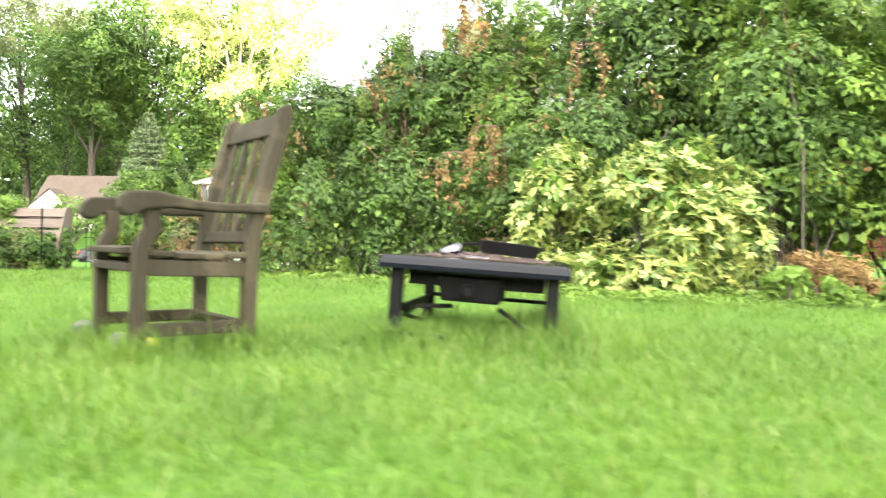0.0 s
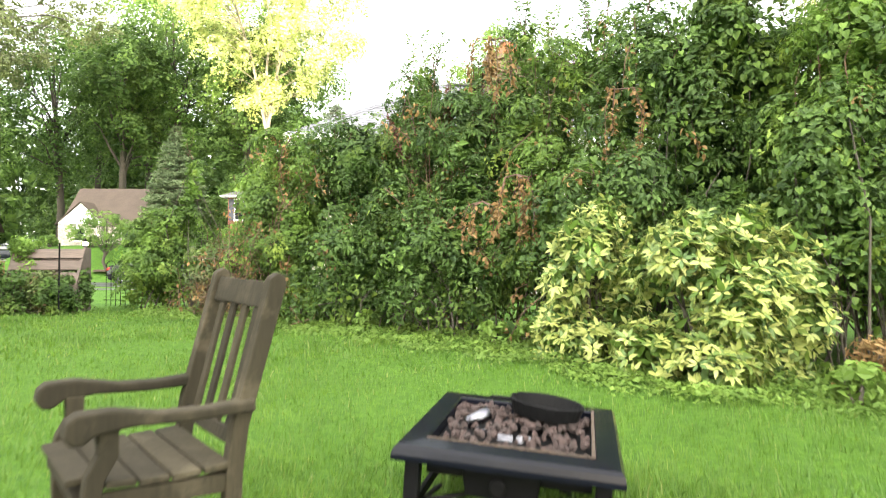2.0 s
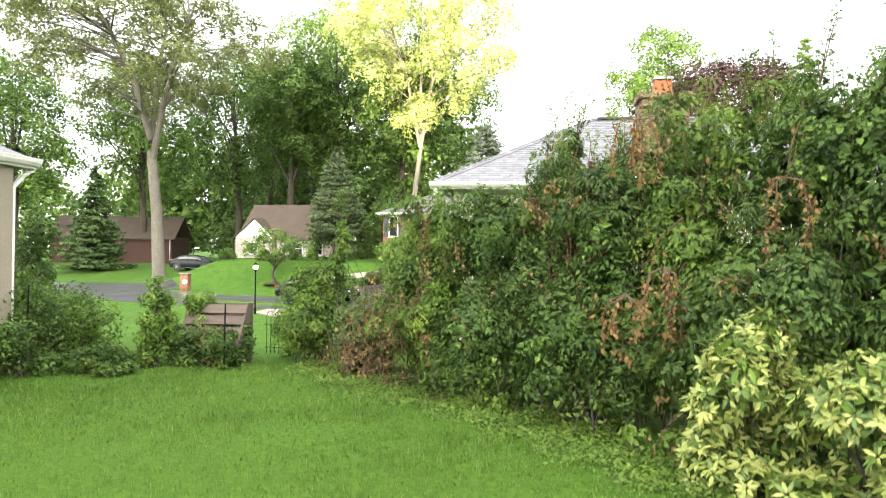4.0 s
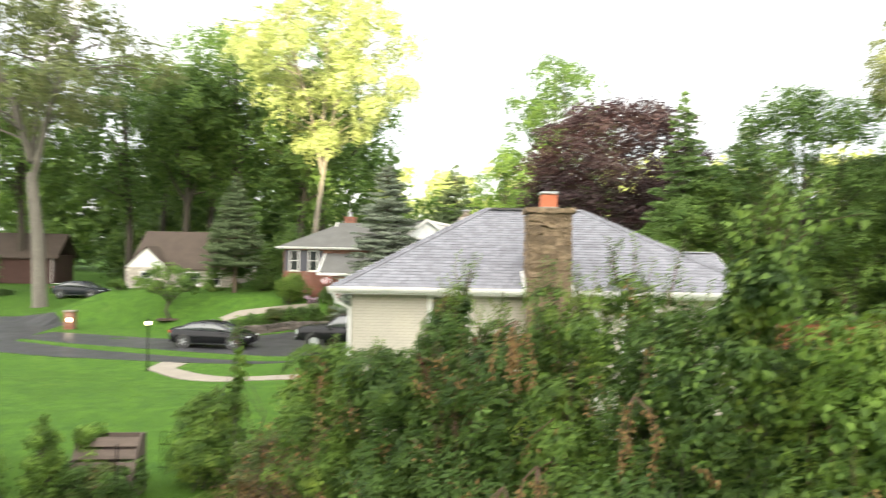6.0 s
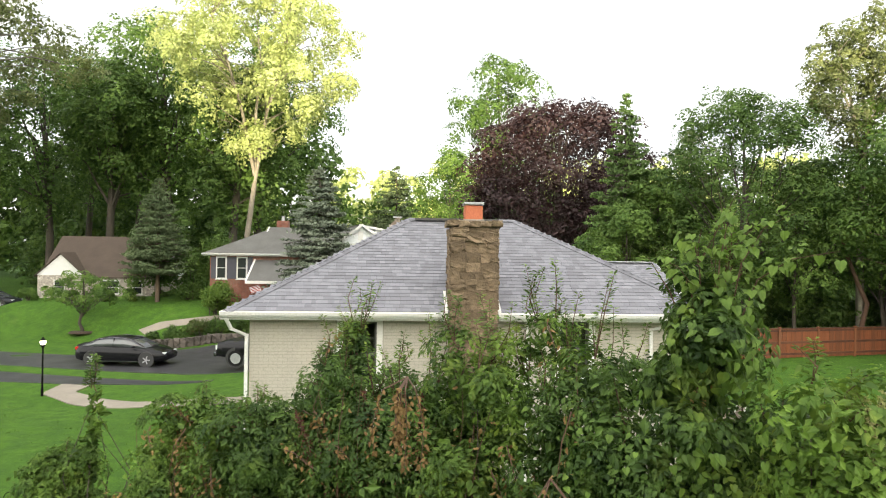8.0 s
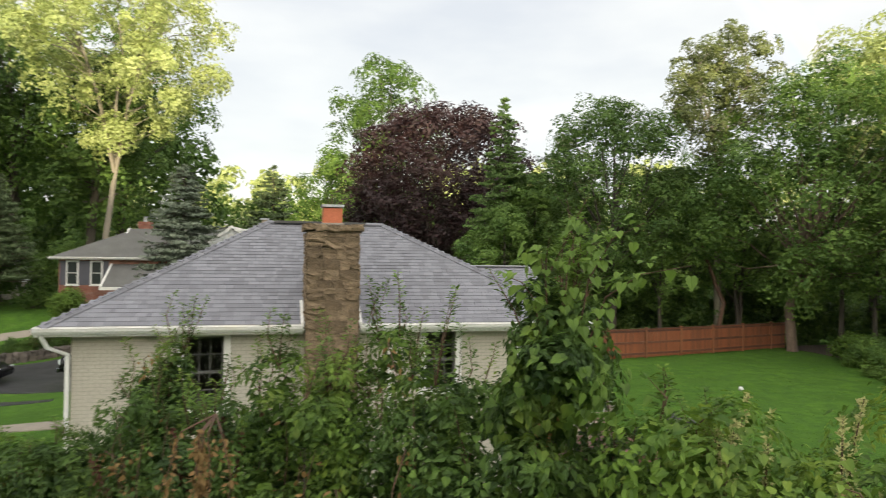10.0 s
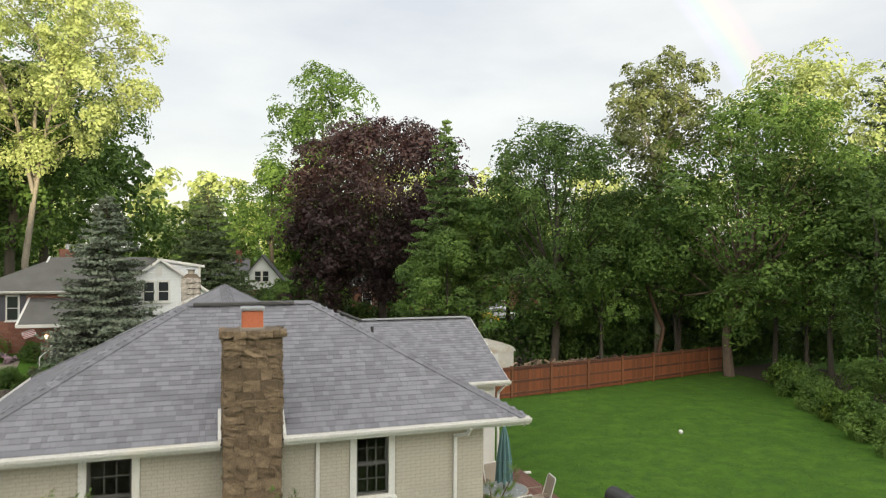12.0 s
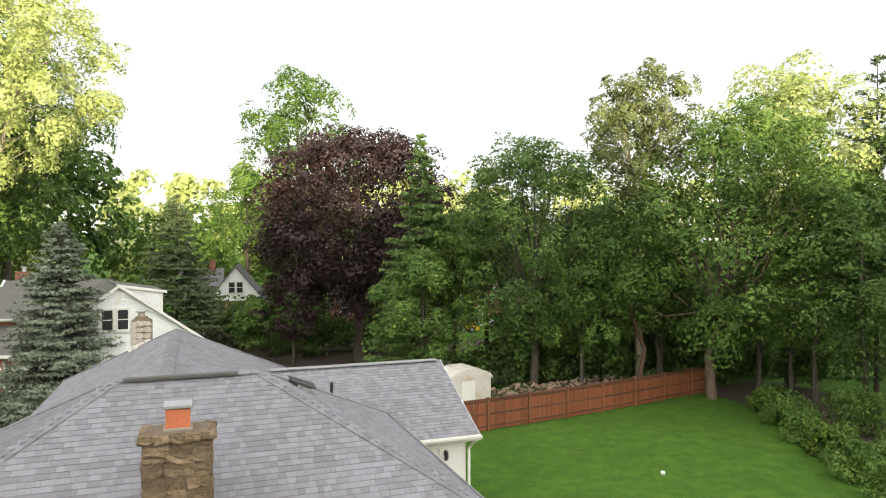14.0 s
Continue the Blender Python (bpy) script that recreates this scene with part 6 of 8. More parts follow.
# long vine shoots with broad leaves reaching out of the tall column
for k, (dx, dy, L) in enumerate(((0.42, -0.35, 0.75), (0.15, -0.1, 0.8), (-0.12, 0.1, 0.6), (0.62, -0.5, 0.45), (-0.3, -0.1, 0.35), (0.3, 0.1, 0.65))):
    vr = np.random.default_rng(520 + k)
    vs = thing("vine_shoot", pose(2.42 + dx * 0.35, 9.15 + dy * 0.35, 4.75), "young vine shoot with broad bright green leaves above the hedge", "vine", "vine shoots above the hedge")
    line = [Vector((0, 0, -0.2)), Vector((dx * 0.2, dy * 0.2, L * 0.45)), Vector((dx * 0.55, dy * 0.55, L * 0.85)), Vector((dx, dy, L))]
    part("stem", tube_bm(line, [0.007, 0.006, 0.004, 0.002], 5), M_TWIG, vs)
    q = vr.uniform(0, 3, 46)
    P = np.array([line[int(a)].lerp(line[int(a) + 1], a % 1) for a in q])
    o = vr.normal(0, 1, P.shape)
    v, f = shape_leaves(P + o * 0.045, o * 0.4 + np.array([0, -0.3, 0.8]), o * 0.8 + np.array([0, 0, -0.7]), 0.085 * vr.uniform(0.4, 1.25, len(P)), HEART)
    tagged(mesh_obj("leaves", v, f, M_IVY, vs), kind="stuff")


# rust-red seed spikes and pale seed heads standing out of the hedge
def seed_spike(x, y, z, top, mat, label, seed, lean=0.1, thick=0.03):
    rng = np.random.default_rng(seed)
    t = thing("seed_spike", pose(x, y, z), label, "plant", "seed spikes in the hedge")
    L = top - z
    line = [Vector((0, 0, 0)), Vector((lean * 0.3, 0.02, L * 0.5)), Vector((lean, 0, L))]
    part("stem", tube_bm(line, [0.012, 0.009, 0.003], 6), M_TWIG, t)
    s = rng.uniform(0.2, 1.0, 260)
    P = np.array([line[0].lerp(line[1], q * 2) if q < 0.5 else line[1].lerp(line[2], q * 2 - 1) for q in s]) + rng.normal(0, 1, (260, 3)) * (thick * (1.15 - s))[:, None]
    v, f = shape_leaves(P, rng.normal(0, 1, P.shape), np.tile([0, 0, 0.4], (260, 1)) + rng.normal(0, 0.7, P.shape), 0.035 * rng.uniform(0.6, 1.5, 260), DIAMOND)
    tagged(mesh_obj("seed_head", v, f, mat, t), kind="stuff")


for i, (x, y, z, top, ln) in enumerate([(-1.15, 10.6, 2.5, 3.45, -0.1), (-0.8, 10.5, 2.6, 3.65, 0.12), (-0.55, 10.4, 2.5, 3.5, 0.08), (-1.9, 10.7, 2.3, 3.1, -0.25)]):
    seed_spike(x, y, z, top, M_RUST, "upright stalk with a rust-red seed head", 450 + i, ln, 0.055)
for i in range(9):
    rr = np.random.default_rng(470 + i)
    x = 3.4 + 0.2 * i + rr.normal(0, 0.1)
    seed_spike(x, 8.9 - 0.45 * (x - 3.4) + rr.normal(0, 0.3), 3.3, 4.05 + rr.uniform(0, 0.2), M_SEED, "pale drooping seed-headed stalk", 480 + i, rr.normal(0, 0.2), 0.04)


# variegated laurel bushes
def laurel(x, y, w, d, h, seed, n=420, leaf=0.108):
    """Rosettes of long yellow and green leaves over a rounded body with woody stems."""
    rng = np.random.default_rng(seed)
    t = thing("laurel_bush", pose(x, y, 0), "dense yellow-and-green variegated laurel bush", "bush", "variegated laurels before the hedge")
    c, r = [], []
    for k in range(26):
        z = (k + 0.5) / 26
        a = rng.uniform(0, 6.283); q = math.sqrt(rng.uniform(0.1, 1))
        rr = 0.27 * rng.uniform(0.75, 1.2)
        lim = math.sqrt(max(0.1, 1 - (z * 0.92) ** 2.4))
        c.append((math.cos(a) * q * (w / 2 - rr) * lim, math.sin(a) * q * (d / 2 - rr) * lim, max(0.16, z * h - rr * 0.6))); r.append(rr)
    c, r = np.array(c), np.array(r)
    n = int(n * 1.7)
    p, dn = blob_points(rng, c, r, n, 0.95, 0.85)
    axis_ = dn + np.array([0, 0, 0.7]) + rng.normal(0, 0.2, dn.shape)
    axis_ /= np.linalg.norm(axis_, axis=1, keepdims=True)
    e1 = np.cross(axis_, rng.normal(0, 1, axis_.shape)); e1 /= np.linalg.norm(e1, axis=1, keepdims=True)
    e2 = np.cross(axis_, e1)
    V, N, T = [], [], []
    for j in range(8):
        a = j * 0.785 + rng.normal(0, 0.2, (n, 1))
        out = np.cos(a) * e1 + np.sin(a) * e2
        up = rng.uniform(0.05, 0.75, (n, 1))
        V.append(p + out * 0.012); T.append(out + axis_ * up); N.append(axis_ - out * up * 0.9)
    v, f = shape_leaves(np.concatenate(V), np.concatenate(N), np.concatenate(T), leaf * rng.uniform(0.6, 1.2, n * 8), LANCE)
    mesh_obj("foliage", v, f, M_VARIEG, t)
    p, dn = blob_points(rng, c, r * 0.86, n * 2, 0.95, 0.3)
    v, f = shape_leaves(p, dn + rng.normal(0, 0.5, p.shape), rng.normal(0, 1, p.shape), 0.15 * rng.uniform(0.7, 1.3, len(p)), LANCE)
    mesh_obj("inner_foliage", v, f, M_HEDGE_B, t, "plain green inner leaves")
    tubes = []
    for k in range(16):
        e = Vector(c[k + 8]); b = Vector((rng.normal(0, 0.1), rng.normal(0, 0.1), -0.05))
        tubes.append(tube_arrays([b, b.lerp(e, 0.5) + Vector((0, 0, 0.12)), e], [0.02, 0.014, 0.006], 5))
    v, f = join_arrays(tubes); mesh_obj("stem", v, f, M_BARK, t)
    return t


laurel(0.78, 8.25, 1.35, 1.3, 1.62, 501, 430)
laurel(1.75, 7.35, 1.75, 1.5, 1.46, 502, 560)
laurel(2.35, 7.6, 1.3, 1.2, 1.25, 503, 320)


# ground ivy along the hedge's foot
def scatter_cover(name, poly_fn, n, size, label, mat, seed, high=0.12, category="ground cover"):
    rng = np.random.default_rng(seed)
    pts = poly_fn(rng, n)
    z = ground_z(pts[:, 0], pts[:, 1]) + rng.uniform(0.02, high, len(pts)) * (0.5 + 0.5 * np.sin(pts[:, 0] * 5) * np.cos(pts[:, 1] * 4))
    p = np.column_stack([pts, np.maximum(z, 0.015)])
    m = len(p)
    v, f = shape_leaves(p, np.tile([0, 0, 1.0], (m, 1)) + rng.normal(0, 0.4, (m, 3)), rng.normal(0, 1, (m, 3)), size * rng.uniform(0.6, 1.3, m), PENTA)
    return tagged(mesh_obj(name, v, f, mat), label, category, kind="stuff")


for i, (x, y, h) in enumerate([(2.55, 6.35, 0.34), (2.95, 6.25, 0.26), (3.35, 6.2, 0.24), (0.05, 8.75, 0.36), (-0.35, 8.9, 0.3), (-2.2, 9.75, 0.34)]):
    shrub(x, y, 0.42, 0.36, h, "leafy green weed at the hedge's foot", M_IVY, 260, 0.10, 770 + i, 8, name="weed", category="weed")


def hedge_foot(rng, n):
    s = rng.uniform(0, 1, n)
    x = -6.8 + s * 10.2
    y0 = np.interp(x, [-6.8, -6.2, -4.6, -2.8, -1.5, 0.2, 1.0, 3.4], [11.5, 11.3, 10.5, 9.8, 9.0, 7.95, 6.75, 6.2])
    off = rng.uniform(0, 1, n) ** 1.3 * 1.5 + rng.normal(-0.28, 0.16, n)
    return np.column_stack([x, y0 + off + 0.12 * np.sin(x * 7)])


scatter_cover("ground_ivy", hedge_foot, 21000, 0.055, "low bright green ivy creeping along the hedge's foot", M_IVY, 601)

# ---- garden bed beyond the lawn ----
BED = [(-11.6, 9.0, 2.0, 1.7, 1.75, M_HEDGE_A), (-10.7, 9.5, 1.8, 1.6, 1.6, M_HEDGE_A), (-10.2, 9.9, 1.2, 1.2, 1.3, M_HEDGE_B), (-9.1, 10.5, 0.7, 0.8, 1.35, M_HEDGE_B), (-8.3, 11.0, 1.1, 0.9, 0.75, M_HEDGE_C), (-7.97, 11.35, 0.62, 0.7, 0.85, M_HEDGE_A), (-12.6, 9.9, 2.0, 2.0, 1.7, M_HEDGE_A), (-11.4, 10.6, 1.7, 1.5, 1.45, M_HEDGE_A), (-10.3, 8.7, 1.5, 1.2, 1.0, M_HEDGE_A), (-9.4, 9.5, 1.4, 1.1, 0.5, M_HEDGE_A), (-8.75, 10.85, 1.0, 0.7, 0.75, M_HEDGE_A), (-7.95, 11.0, 0.8, 0.7, 0.62, M_HEDGE_A)]
for i, (x, y, w, d, h, m) in enumerate(BED):
    shrub(x, y, w, d, h, "weedy green plants in the garden bed", m, 3400, 0.075, 700 + i, 18, name="garden_plant", category="plant")
for i, (x, y, w, h) in enumerate([(-12.75, 10.6, 1.1, 2.9), (-13.4, 11.0, 1.4, 2.2)]):
    shrub(x, y, w, w, h, "tall dark evergreen bush beside the tan house", M_HEDGE_A, 3600, 0.09, 760 + i, 20)
for i, (x, y, h) in enumerate([(-9.15, 10.45, 1.75), (-10.9, 9.3, 1.9), (-12.1, 9.2, 2.2)]):
    shrub(x, y, 0.5, 0.5, h, "tall thin weed stalk in the garden bed", M_HEDGE_B, 420, 0.09, 720 + i, 10, name="tall_weed", category="plant")
hedge_shrub(-6.45, 12.5, 0.35, 0.35, 2.75, "slender young sapling above the hedge's end", M_HEDGE_B, 741, 150, 0.09, 0, M_HEDGE_B, 5, 0, 0, 0.1, 0.35)
planter = thing("wooden_planter", pose(-8.45, 11.35, 0, 0, 0, 20), "weathered slatted wooden planter box overgrown with creeper", "planter")
for k in range(3):
    part("plank", box_bm((0, -0.28 + 0.12 * k, 0.62 + 0.2 * k), (1.15, 0.03, 0.18), Matrix.Rotation(radians(-32), 3, "X"), 0.006), M_PLANK, planter)
for sx in (-0.56, 0.56):
    part("side_board", prism([(-0.4, 0.0), (0.3, 0.0), (0.3, 1.12), (0.05, 1.14), (-0.4, 0.5)], sx - 0.02, sx + 0.02), M_PLANK, planter)
part("back_board", box_bm((0, 0.3, 0.56), (1.12, 0.03, 1.1)), M_PLANK, planter)
part("front_board", box_bm((0, -0.4, 0.25), (1.12, 0.03, 0.5)), M_PLANK, planter)
shrub(-8.75, 11.3, 0.9, 0.7, 1.35, "leafy creeper growing over the planter", M_HEDGE_B, 2200, 0.075, 731, 16, name="creeper", category="plant")

iron = thing("iron_fence", pose(-8.4, 12.75, 0, 0, 0, 4), "low black iron fence with arched bars", "fence")
for k in range(7):
    part("bar", tube_bm([(k * 0.1, 0, 0), (k * 0.1, 0, 0.78)], 0.007, 6), M_BLACKMETAL, iron)
for k in range(3):
    part("arch", tube_bm([(k * 0.2 + 0.1 - 0.1 * math.cos(a * math.pi / 8), 0, 0.78 + 0.1 * math.sin(a * math.pi / 8)) for a in range(9)], 0.007, 6), M_BLACKMETAL, iron)
for z in (0.12, 0.6):
    part("rail", tube_bm([(-0.05, 0, z), (0.65, 0, z)], 0.008, 6), M_BLACKMETAL, iron)
for i, (x, y, h) in enumerate([(-7.75, 10.75, 1.2), (-10.5, 9.0, 1.5), (-10.9, 9.6, 1.5)]):
    st = thing("garden_stake", pose(x, y, 0, rz=20 * i), "thin dark metal stake in the garden bed", "stake")
    part("rod", tube_bm([(0, 0, -0.1), (0.01, 0, h)], 0.014, 6), M_BLACKMETAL, st)


# ---- garden armchair ----
def bar(a, b, w, t, bevel=0.006):
    """A squared timber from a to b, w wide (across) and t thick."""
    A, B = Vector(a), Vector(b)
    return box_bm((A + B) / 2, (w, t, (B - A).length), (B - A).to_track_quat("Z", "Y").to_matrix(), bevel)


def outline_bm(pts, x0, x1, bevel=0.006):
    """A board cut to an outline in (y, z), from x0 to x1, with rounded edges."""
    bm = prism(pts, x0, x1)
    bmesh.ops.bevel(bm, geom=list(bm.edges), offset=bevel, segments=2, profile=0.5, affect="EDGES", clamp_overlap=True)
    return bm


chair = thing("garden_chair", pose(-0.885, 3.079, 0, 0.6, -0.5, 139), "weathered grey-brown wooden garden armchair on the lawn", "chair")
for sx in (-1, 1):
    x = 0.258 * sx
    back = [(-0.20, 0.0), (-0.252, 0.0), (-0.262, 0.38), (-0.278, 0.52), (-0.402, 0.985), (-0.398, 1.015), (-0.372, 1.027), (-0.345, 1.008), (-0.222, 0.52), (-0.205, 0.38)]
    part("rear_leg", outline_bm(back, x - 0.027, x + 0.027), M_TEAK, chair)
    front = [(0.16, 0.0), (0.21, 0.0), (0.213, 0.38), (0.205, 0.44), (0.172, 0.50), (0.178, 0.575), (0.118, 0.575), (0.117, 0.49), (0.155, 0.42), (0.16, 0.37)]
    part("front_leg", outline_bm(front, x - 0.027, x + 0.027), M_TEAK, chair)
    arm = [(-0.295, 0.572), (-0.10, 0.566), (0.08, 0.574), (0.185, 0.562), (0.215, 0.538), (0.248, 0.538), (0.268, 0.565), (0.262, 0.605), (0.235, 0.628), (0.14, 0.632), (0.0, 0.606), (-0.14, 0.602), (-0.29, 0.614)]
    part("arm", outline_bm(arm, x * 1.05 - 0.036, x * 1.05 + 0.036, 0.01), M_TEAK, chair)
    part("side_stretcher", bar((x, -0.23, 0.125), (x, 0.185, 0.125), 0.028, 0.05), M_TEAK, chair)
    part("side_rail", bar((x, -0.23, 0.345), (x, 0.185, 0.355), 0.03, 0.06), M_TEAK, chair)
part("front_rail", bar((-0.245, 0.192, 0.355), (0.245, 0.192, 0.355), 0.075, 0.03), M_TEAK, chair)
part("rear_rail", bar((-0.245, -0.23, 0.35), (0.245, -0.23, 0.35), 0.06, 0.03), M_TEAK, chair)
part("rear_stretcher", bar((-0.245, -0.23, 0.125), (0.245, -0.23, 0.125), 0.05, 0.028), M_TEAK, chair)
for k in range(5):
    z = 0.402 - 0.012 * math.sin(math.pi * k / 4) + 0.004 * k
    part("seat_slat", box_bm((0, -0.178 + 0.096 * k, z), (0.565 if k < 4 else 0.46, 0.086, 0.022), Matrix.Rotation(radians((-5, -3, 1, 3, -4)[k]), 3, "X"), 0.006), M_TEAK, chair)
part("top_rail", box_bm((0, -0.360, 0.945), (0.47, 0.03, 0.095), Matrix.Rotation(radians(15.5), 3, "X"), 0.007), M_TEAK, chair)
part("lower_back_rail", box_bm((0, -0.245, 0.475), (0.47, 0.028, 0.05), Matrix.Rotation(radians(15.5), 3, "X"), 0.006), M_TEAK, chair)
for k in range(4):
    x = -0.165 + 0.110 * k
    part("back_slat", bar((x, -0.248, 0.48), (x, -0.352, 0.91), 0.046, 0.014, 0.004), M_TEAK, chair)
for k, (x, y) in enumerate(((-1.42, 3.30), (-0.985, 2.93))):
    wl = thing("garden_light", pose(x, y, 0.05, 0, 0, 110 + 25 * k), "small grey round garden light lying in the grass", "garden light", "garden lights by the chair")
    part("housing", tube_bm([(-0.035, 0, 0), (-0.03, 0, 0), (0.03, 0, 0), (0.035, 0, 0)], [0.03, 0.046, 0.046, 0.034], 18), M_PLASTIC, wl)
    part("lens", tube_bm([(0.033, 0, 0), (0.04, 0, 0)], [0.032, 0.02], 14), M_GREYLID, wl)
    part("spike", tube_bm([(-0.03, 0, 0), (-0.09, 0, -0.03)], [0.012, 0.004], 8), M_PLASTIC, wl)
ap = thing("fallen_fruit", pose(-0.92, 3.03, 0.045), "small yellow fallen fruit by the chair leg", "fruit")
bm = bmesh.new(); bmesh.ops.create_icosphere(bm, subdivisions=3, radius=0.03)
for v in bm.verts:
    v.co.z *= 0.9 + 0.1 * v.co.x * 20
part("skin", bm, M_YELLOW, ap, shade=True)

# ---- fire pit table ----
pit = thing("fire_pit", pose(0.345 - 0.024, 3.831, 0.002, 0.3, 3.55, -1.0), "low square black fire pit table filled with lava rock", "fire pit")
WX, WY, ZT = 0.408, 0.468, 0.384
bm = bmesh.new()
outer = [(-WX, -WY), (WX, -WY), (WX, WY), (-WX, WY)]
levels = [(1.0, ZT - 0.055), (1.0, ZT - 0.035), (0.985, ZT - 0.012), (0.955, ZT), (0.76, ZT + 0.004), (0.74, ZT - 0.002), (0.74, ZT - 0.07)]
rings = []
for k, z in levels:
    rings.append([bm.verts.new((x * k if abs(k) > 0.8 else x * k + 0, y * k, z)) for x, y in outer])
for a, b in zip(rings, rings[1:]):
    for i in range(4):
        bm.faces.new((a[i], a[(i + 1) % 4], b[(i + 1) % 4], b[i]))
bmesh.ops.recalc_face_normals(bm, faces=bm.faces)
part("tabletop", bm, M_PITFRAME, pit, "glossy dark slate-look frame")
part("fire_bowl", box_bm((0, 0, ZT - 0.085), (WX * 1.47, WY * 1.47, 0.08)), M_BLACKMETAL, pit)
part("inner_trim", wall_bm((-WX * 0.75, -WY * 0.75), (WX * 0.75, -WY * 0.75), ZT - 0.03, ZT + 0.008, 0.012), M_MULCH, pit, "rusty inner trim")
part("inner_trim", wall_bm((WX * 0.75, -WY * 0.75), (WX * 0.75, WY * 0.75), ZT - 0.03, ZT + 0.008, 0.012), M_MULCH, pit, "rusty inner trim")
for sx in (-1, 1):
    for sy in (-1, 1):
        leg = part("leg", bar((sx * (WX - 0.07), sy * (WY - 0.07), -0.02), (sx * (WX - 0.07), sy * (WY - 0.07), ZT - 0.05), 0.055, 0.055, 0.008), M_BLACKMETAL, pit)
        part("foot", box_bm((sx * (WX - 0.07), sy * (WY - 0.07), 0.01), (0.075, 0.075, 0.03), bevel=0.008), M_BLACKMETAL, leg)
for sy in (-1, 1):
    part("stretcher", bar((-WX + 0.07, sy * (WY - 0.07), 0.10 + 0.06 * sy), (WX - 0.07, sy * (WY - 0.07), 0.10 + 0.06 * sy), 0.04, 0.02), M_BLACKMETAL, pit)
for sx in (-1, 1):
    part("stretcher", bar((sx * (WX - 0.07), -WY + 0.07, 0.14), (sx * (WX - 0.07), WY - 0.07, 0.14), 0.02, 0.04), M_BLACKMETAL, pit)
valve = part("burner_box", box_bm((-0.02, -0.22, 0.25), (0.26, 0.28, 0.11), bevel=0.012, taper=1.12), M_BLACKMETAL, pit)
part("control_knob", tube_bm([(-0.03, -0.35, 0.245), (-0.03, -0.385, 0.245), (-0.03, -0.39, 0.245)], [0.034, 0.032, 0.022], 18), M_BLACKMETAL, valve, "black control dial")
part("dial_ring", tube_bm([(-0.03 + 0.037 * math.cos(a * math.pi / 8), -0.352, 0.245 + 0.037 * math.sin(a * math.pi / 8)) for a in range(17)], 0.004, 6), M_CHROME, valve, "worn chrome ring round the dial")
part("gas_hose", tube_bm([(0.1, -0.2, 0.16), (0.22, -0.3, 0.10), (0.3, -0.1, 0.06), (0.25, 0.2, 0.05), (0.05, 0.35, 0.04)], 0.011, 7), M_RUBBER, pit, "black rubber gas hose")
part("gas_hose", tube_bm([(-0.12, -0.2, 0.16), (-0.26, -0.33, 0.16), (-0.34, -0.2, 0.10), (-0.33, 0.1, 0.05)], 0.011, 7), M_RUBBER, pit, "black rubber gas hose")
rng = np.random.default_rng(31)
ROCKS = []
for k in range(8):
    bm = bmesh.new(); bmesh.ops.create_icosphere(bm, subdivisions=1, radius=1.0)
    for v in bm.verts:
        v.co = Vector((v.co.x, v.co.y * rng.uniform(0.7, 1), v.co.z * 0.8)) * rng.uniform(0.7, 1.25)
    me = bpy.data.meshes.new("lava_rock"); bm.to_mesh(me); bm.free(); me.materials.append(M_LAVA); ROCKS.append(me)
for k in range(285):
    o = new("lava_rock", ROCKS[k % 8]); o.parent = pit
    x, y = rng.uniform(-0.28, 0.28), rng.uniform(-0.33, 0.33)
    o.matrix_basis = pose(x, y, ZT - 0.022 + 0.03 * (1 - (x * x + y * y) * 7) + rng.normal(0, 0.006), *rng.uniform(0, 360, 3)) @ Matrix.Scale(rng.uniform(0.011, 0.023), 4)
lid = thing("metal_pan", pose(0.45, 3.96, 0, 0, 0, -12), "shallow black metal pan lying tilted on the lava rock", "pan")
n = 28
bm = bmesh.new(); rr = []
for r_, z in ((0.0, 0.0), (0.135, 0.0), (0.150, 0.050), (0.155, 0.054), (0.159, 0.050), (0.142, -0.006), (0.0, -0.006)):
    rr.append([bm.verts.new((r_ * math.cos(6.2832 * k / n), r_ * math.sin(6.2832 * k / n), z)) for k in range(n)] if r_ else [bm.verts.new((0, 0, z))])
for a, b in zip(rr, rr[1:]):
    for k in range(n):
        q = [a[k % len(a)], a[(k + 1) % len(a)], b[(k + 1) % len(b)], b[k % len(b)]]
        q = [v for i, v in enumerate(q) if v not in q[:i]]
        bm.faces.new(q)
bmesh.ops.recalc_face_normals(bm, faces=bm.faces)
pan = part("pan", bm, M_BLACKMETAL, lid)
pan.matrix_basis = pose(0, 0, ZT + 0.022, -3, 7, 0)
part("handle", box_bm((-0.19, -0.02, 0.030), (0.11, 0.026, 0.012), Matrix.Rotation(radians(-6), 3, "Y"), 0.004), M_BLACKMETAL, pan)
ring = part("burner_ring", bmesh.new(), M_CHROME, pit, "bare stainless strips of the burner ring")
bm = bmesh.new()
for a0, a1 in ((200, 222), (228, 240), (252, 270), (274, 292)):
    arc = [(0.2 * math.cos(radians(a)), -0.02 + 0.21 * math.sin(radians(a))) for a in np.linspace(a0, a1, 5)]
    lo = [bm.verts.new((x, y, ZT - 0.01)) for x, y in arc]; hi = [bm.verts.new((x * 0.95, y * 0.95, ZT + 0.012)) for x, y in arc]
    for i in range(4):
        bm.faces.new((lo[i], lo[i + 1], hi[i + 1], hi[i]))
bmesh.ops.solidify(bm, geom=bm.faces[:], thickness=0.003)
bm.to_mesh(ring.data); bm.free()
sc = thing("metal_cup", pose(0.185, 3.76, ZT + 0.036, 0, 70, 30), "shiny dented metal cup lying on the lava rock", "cup")
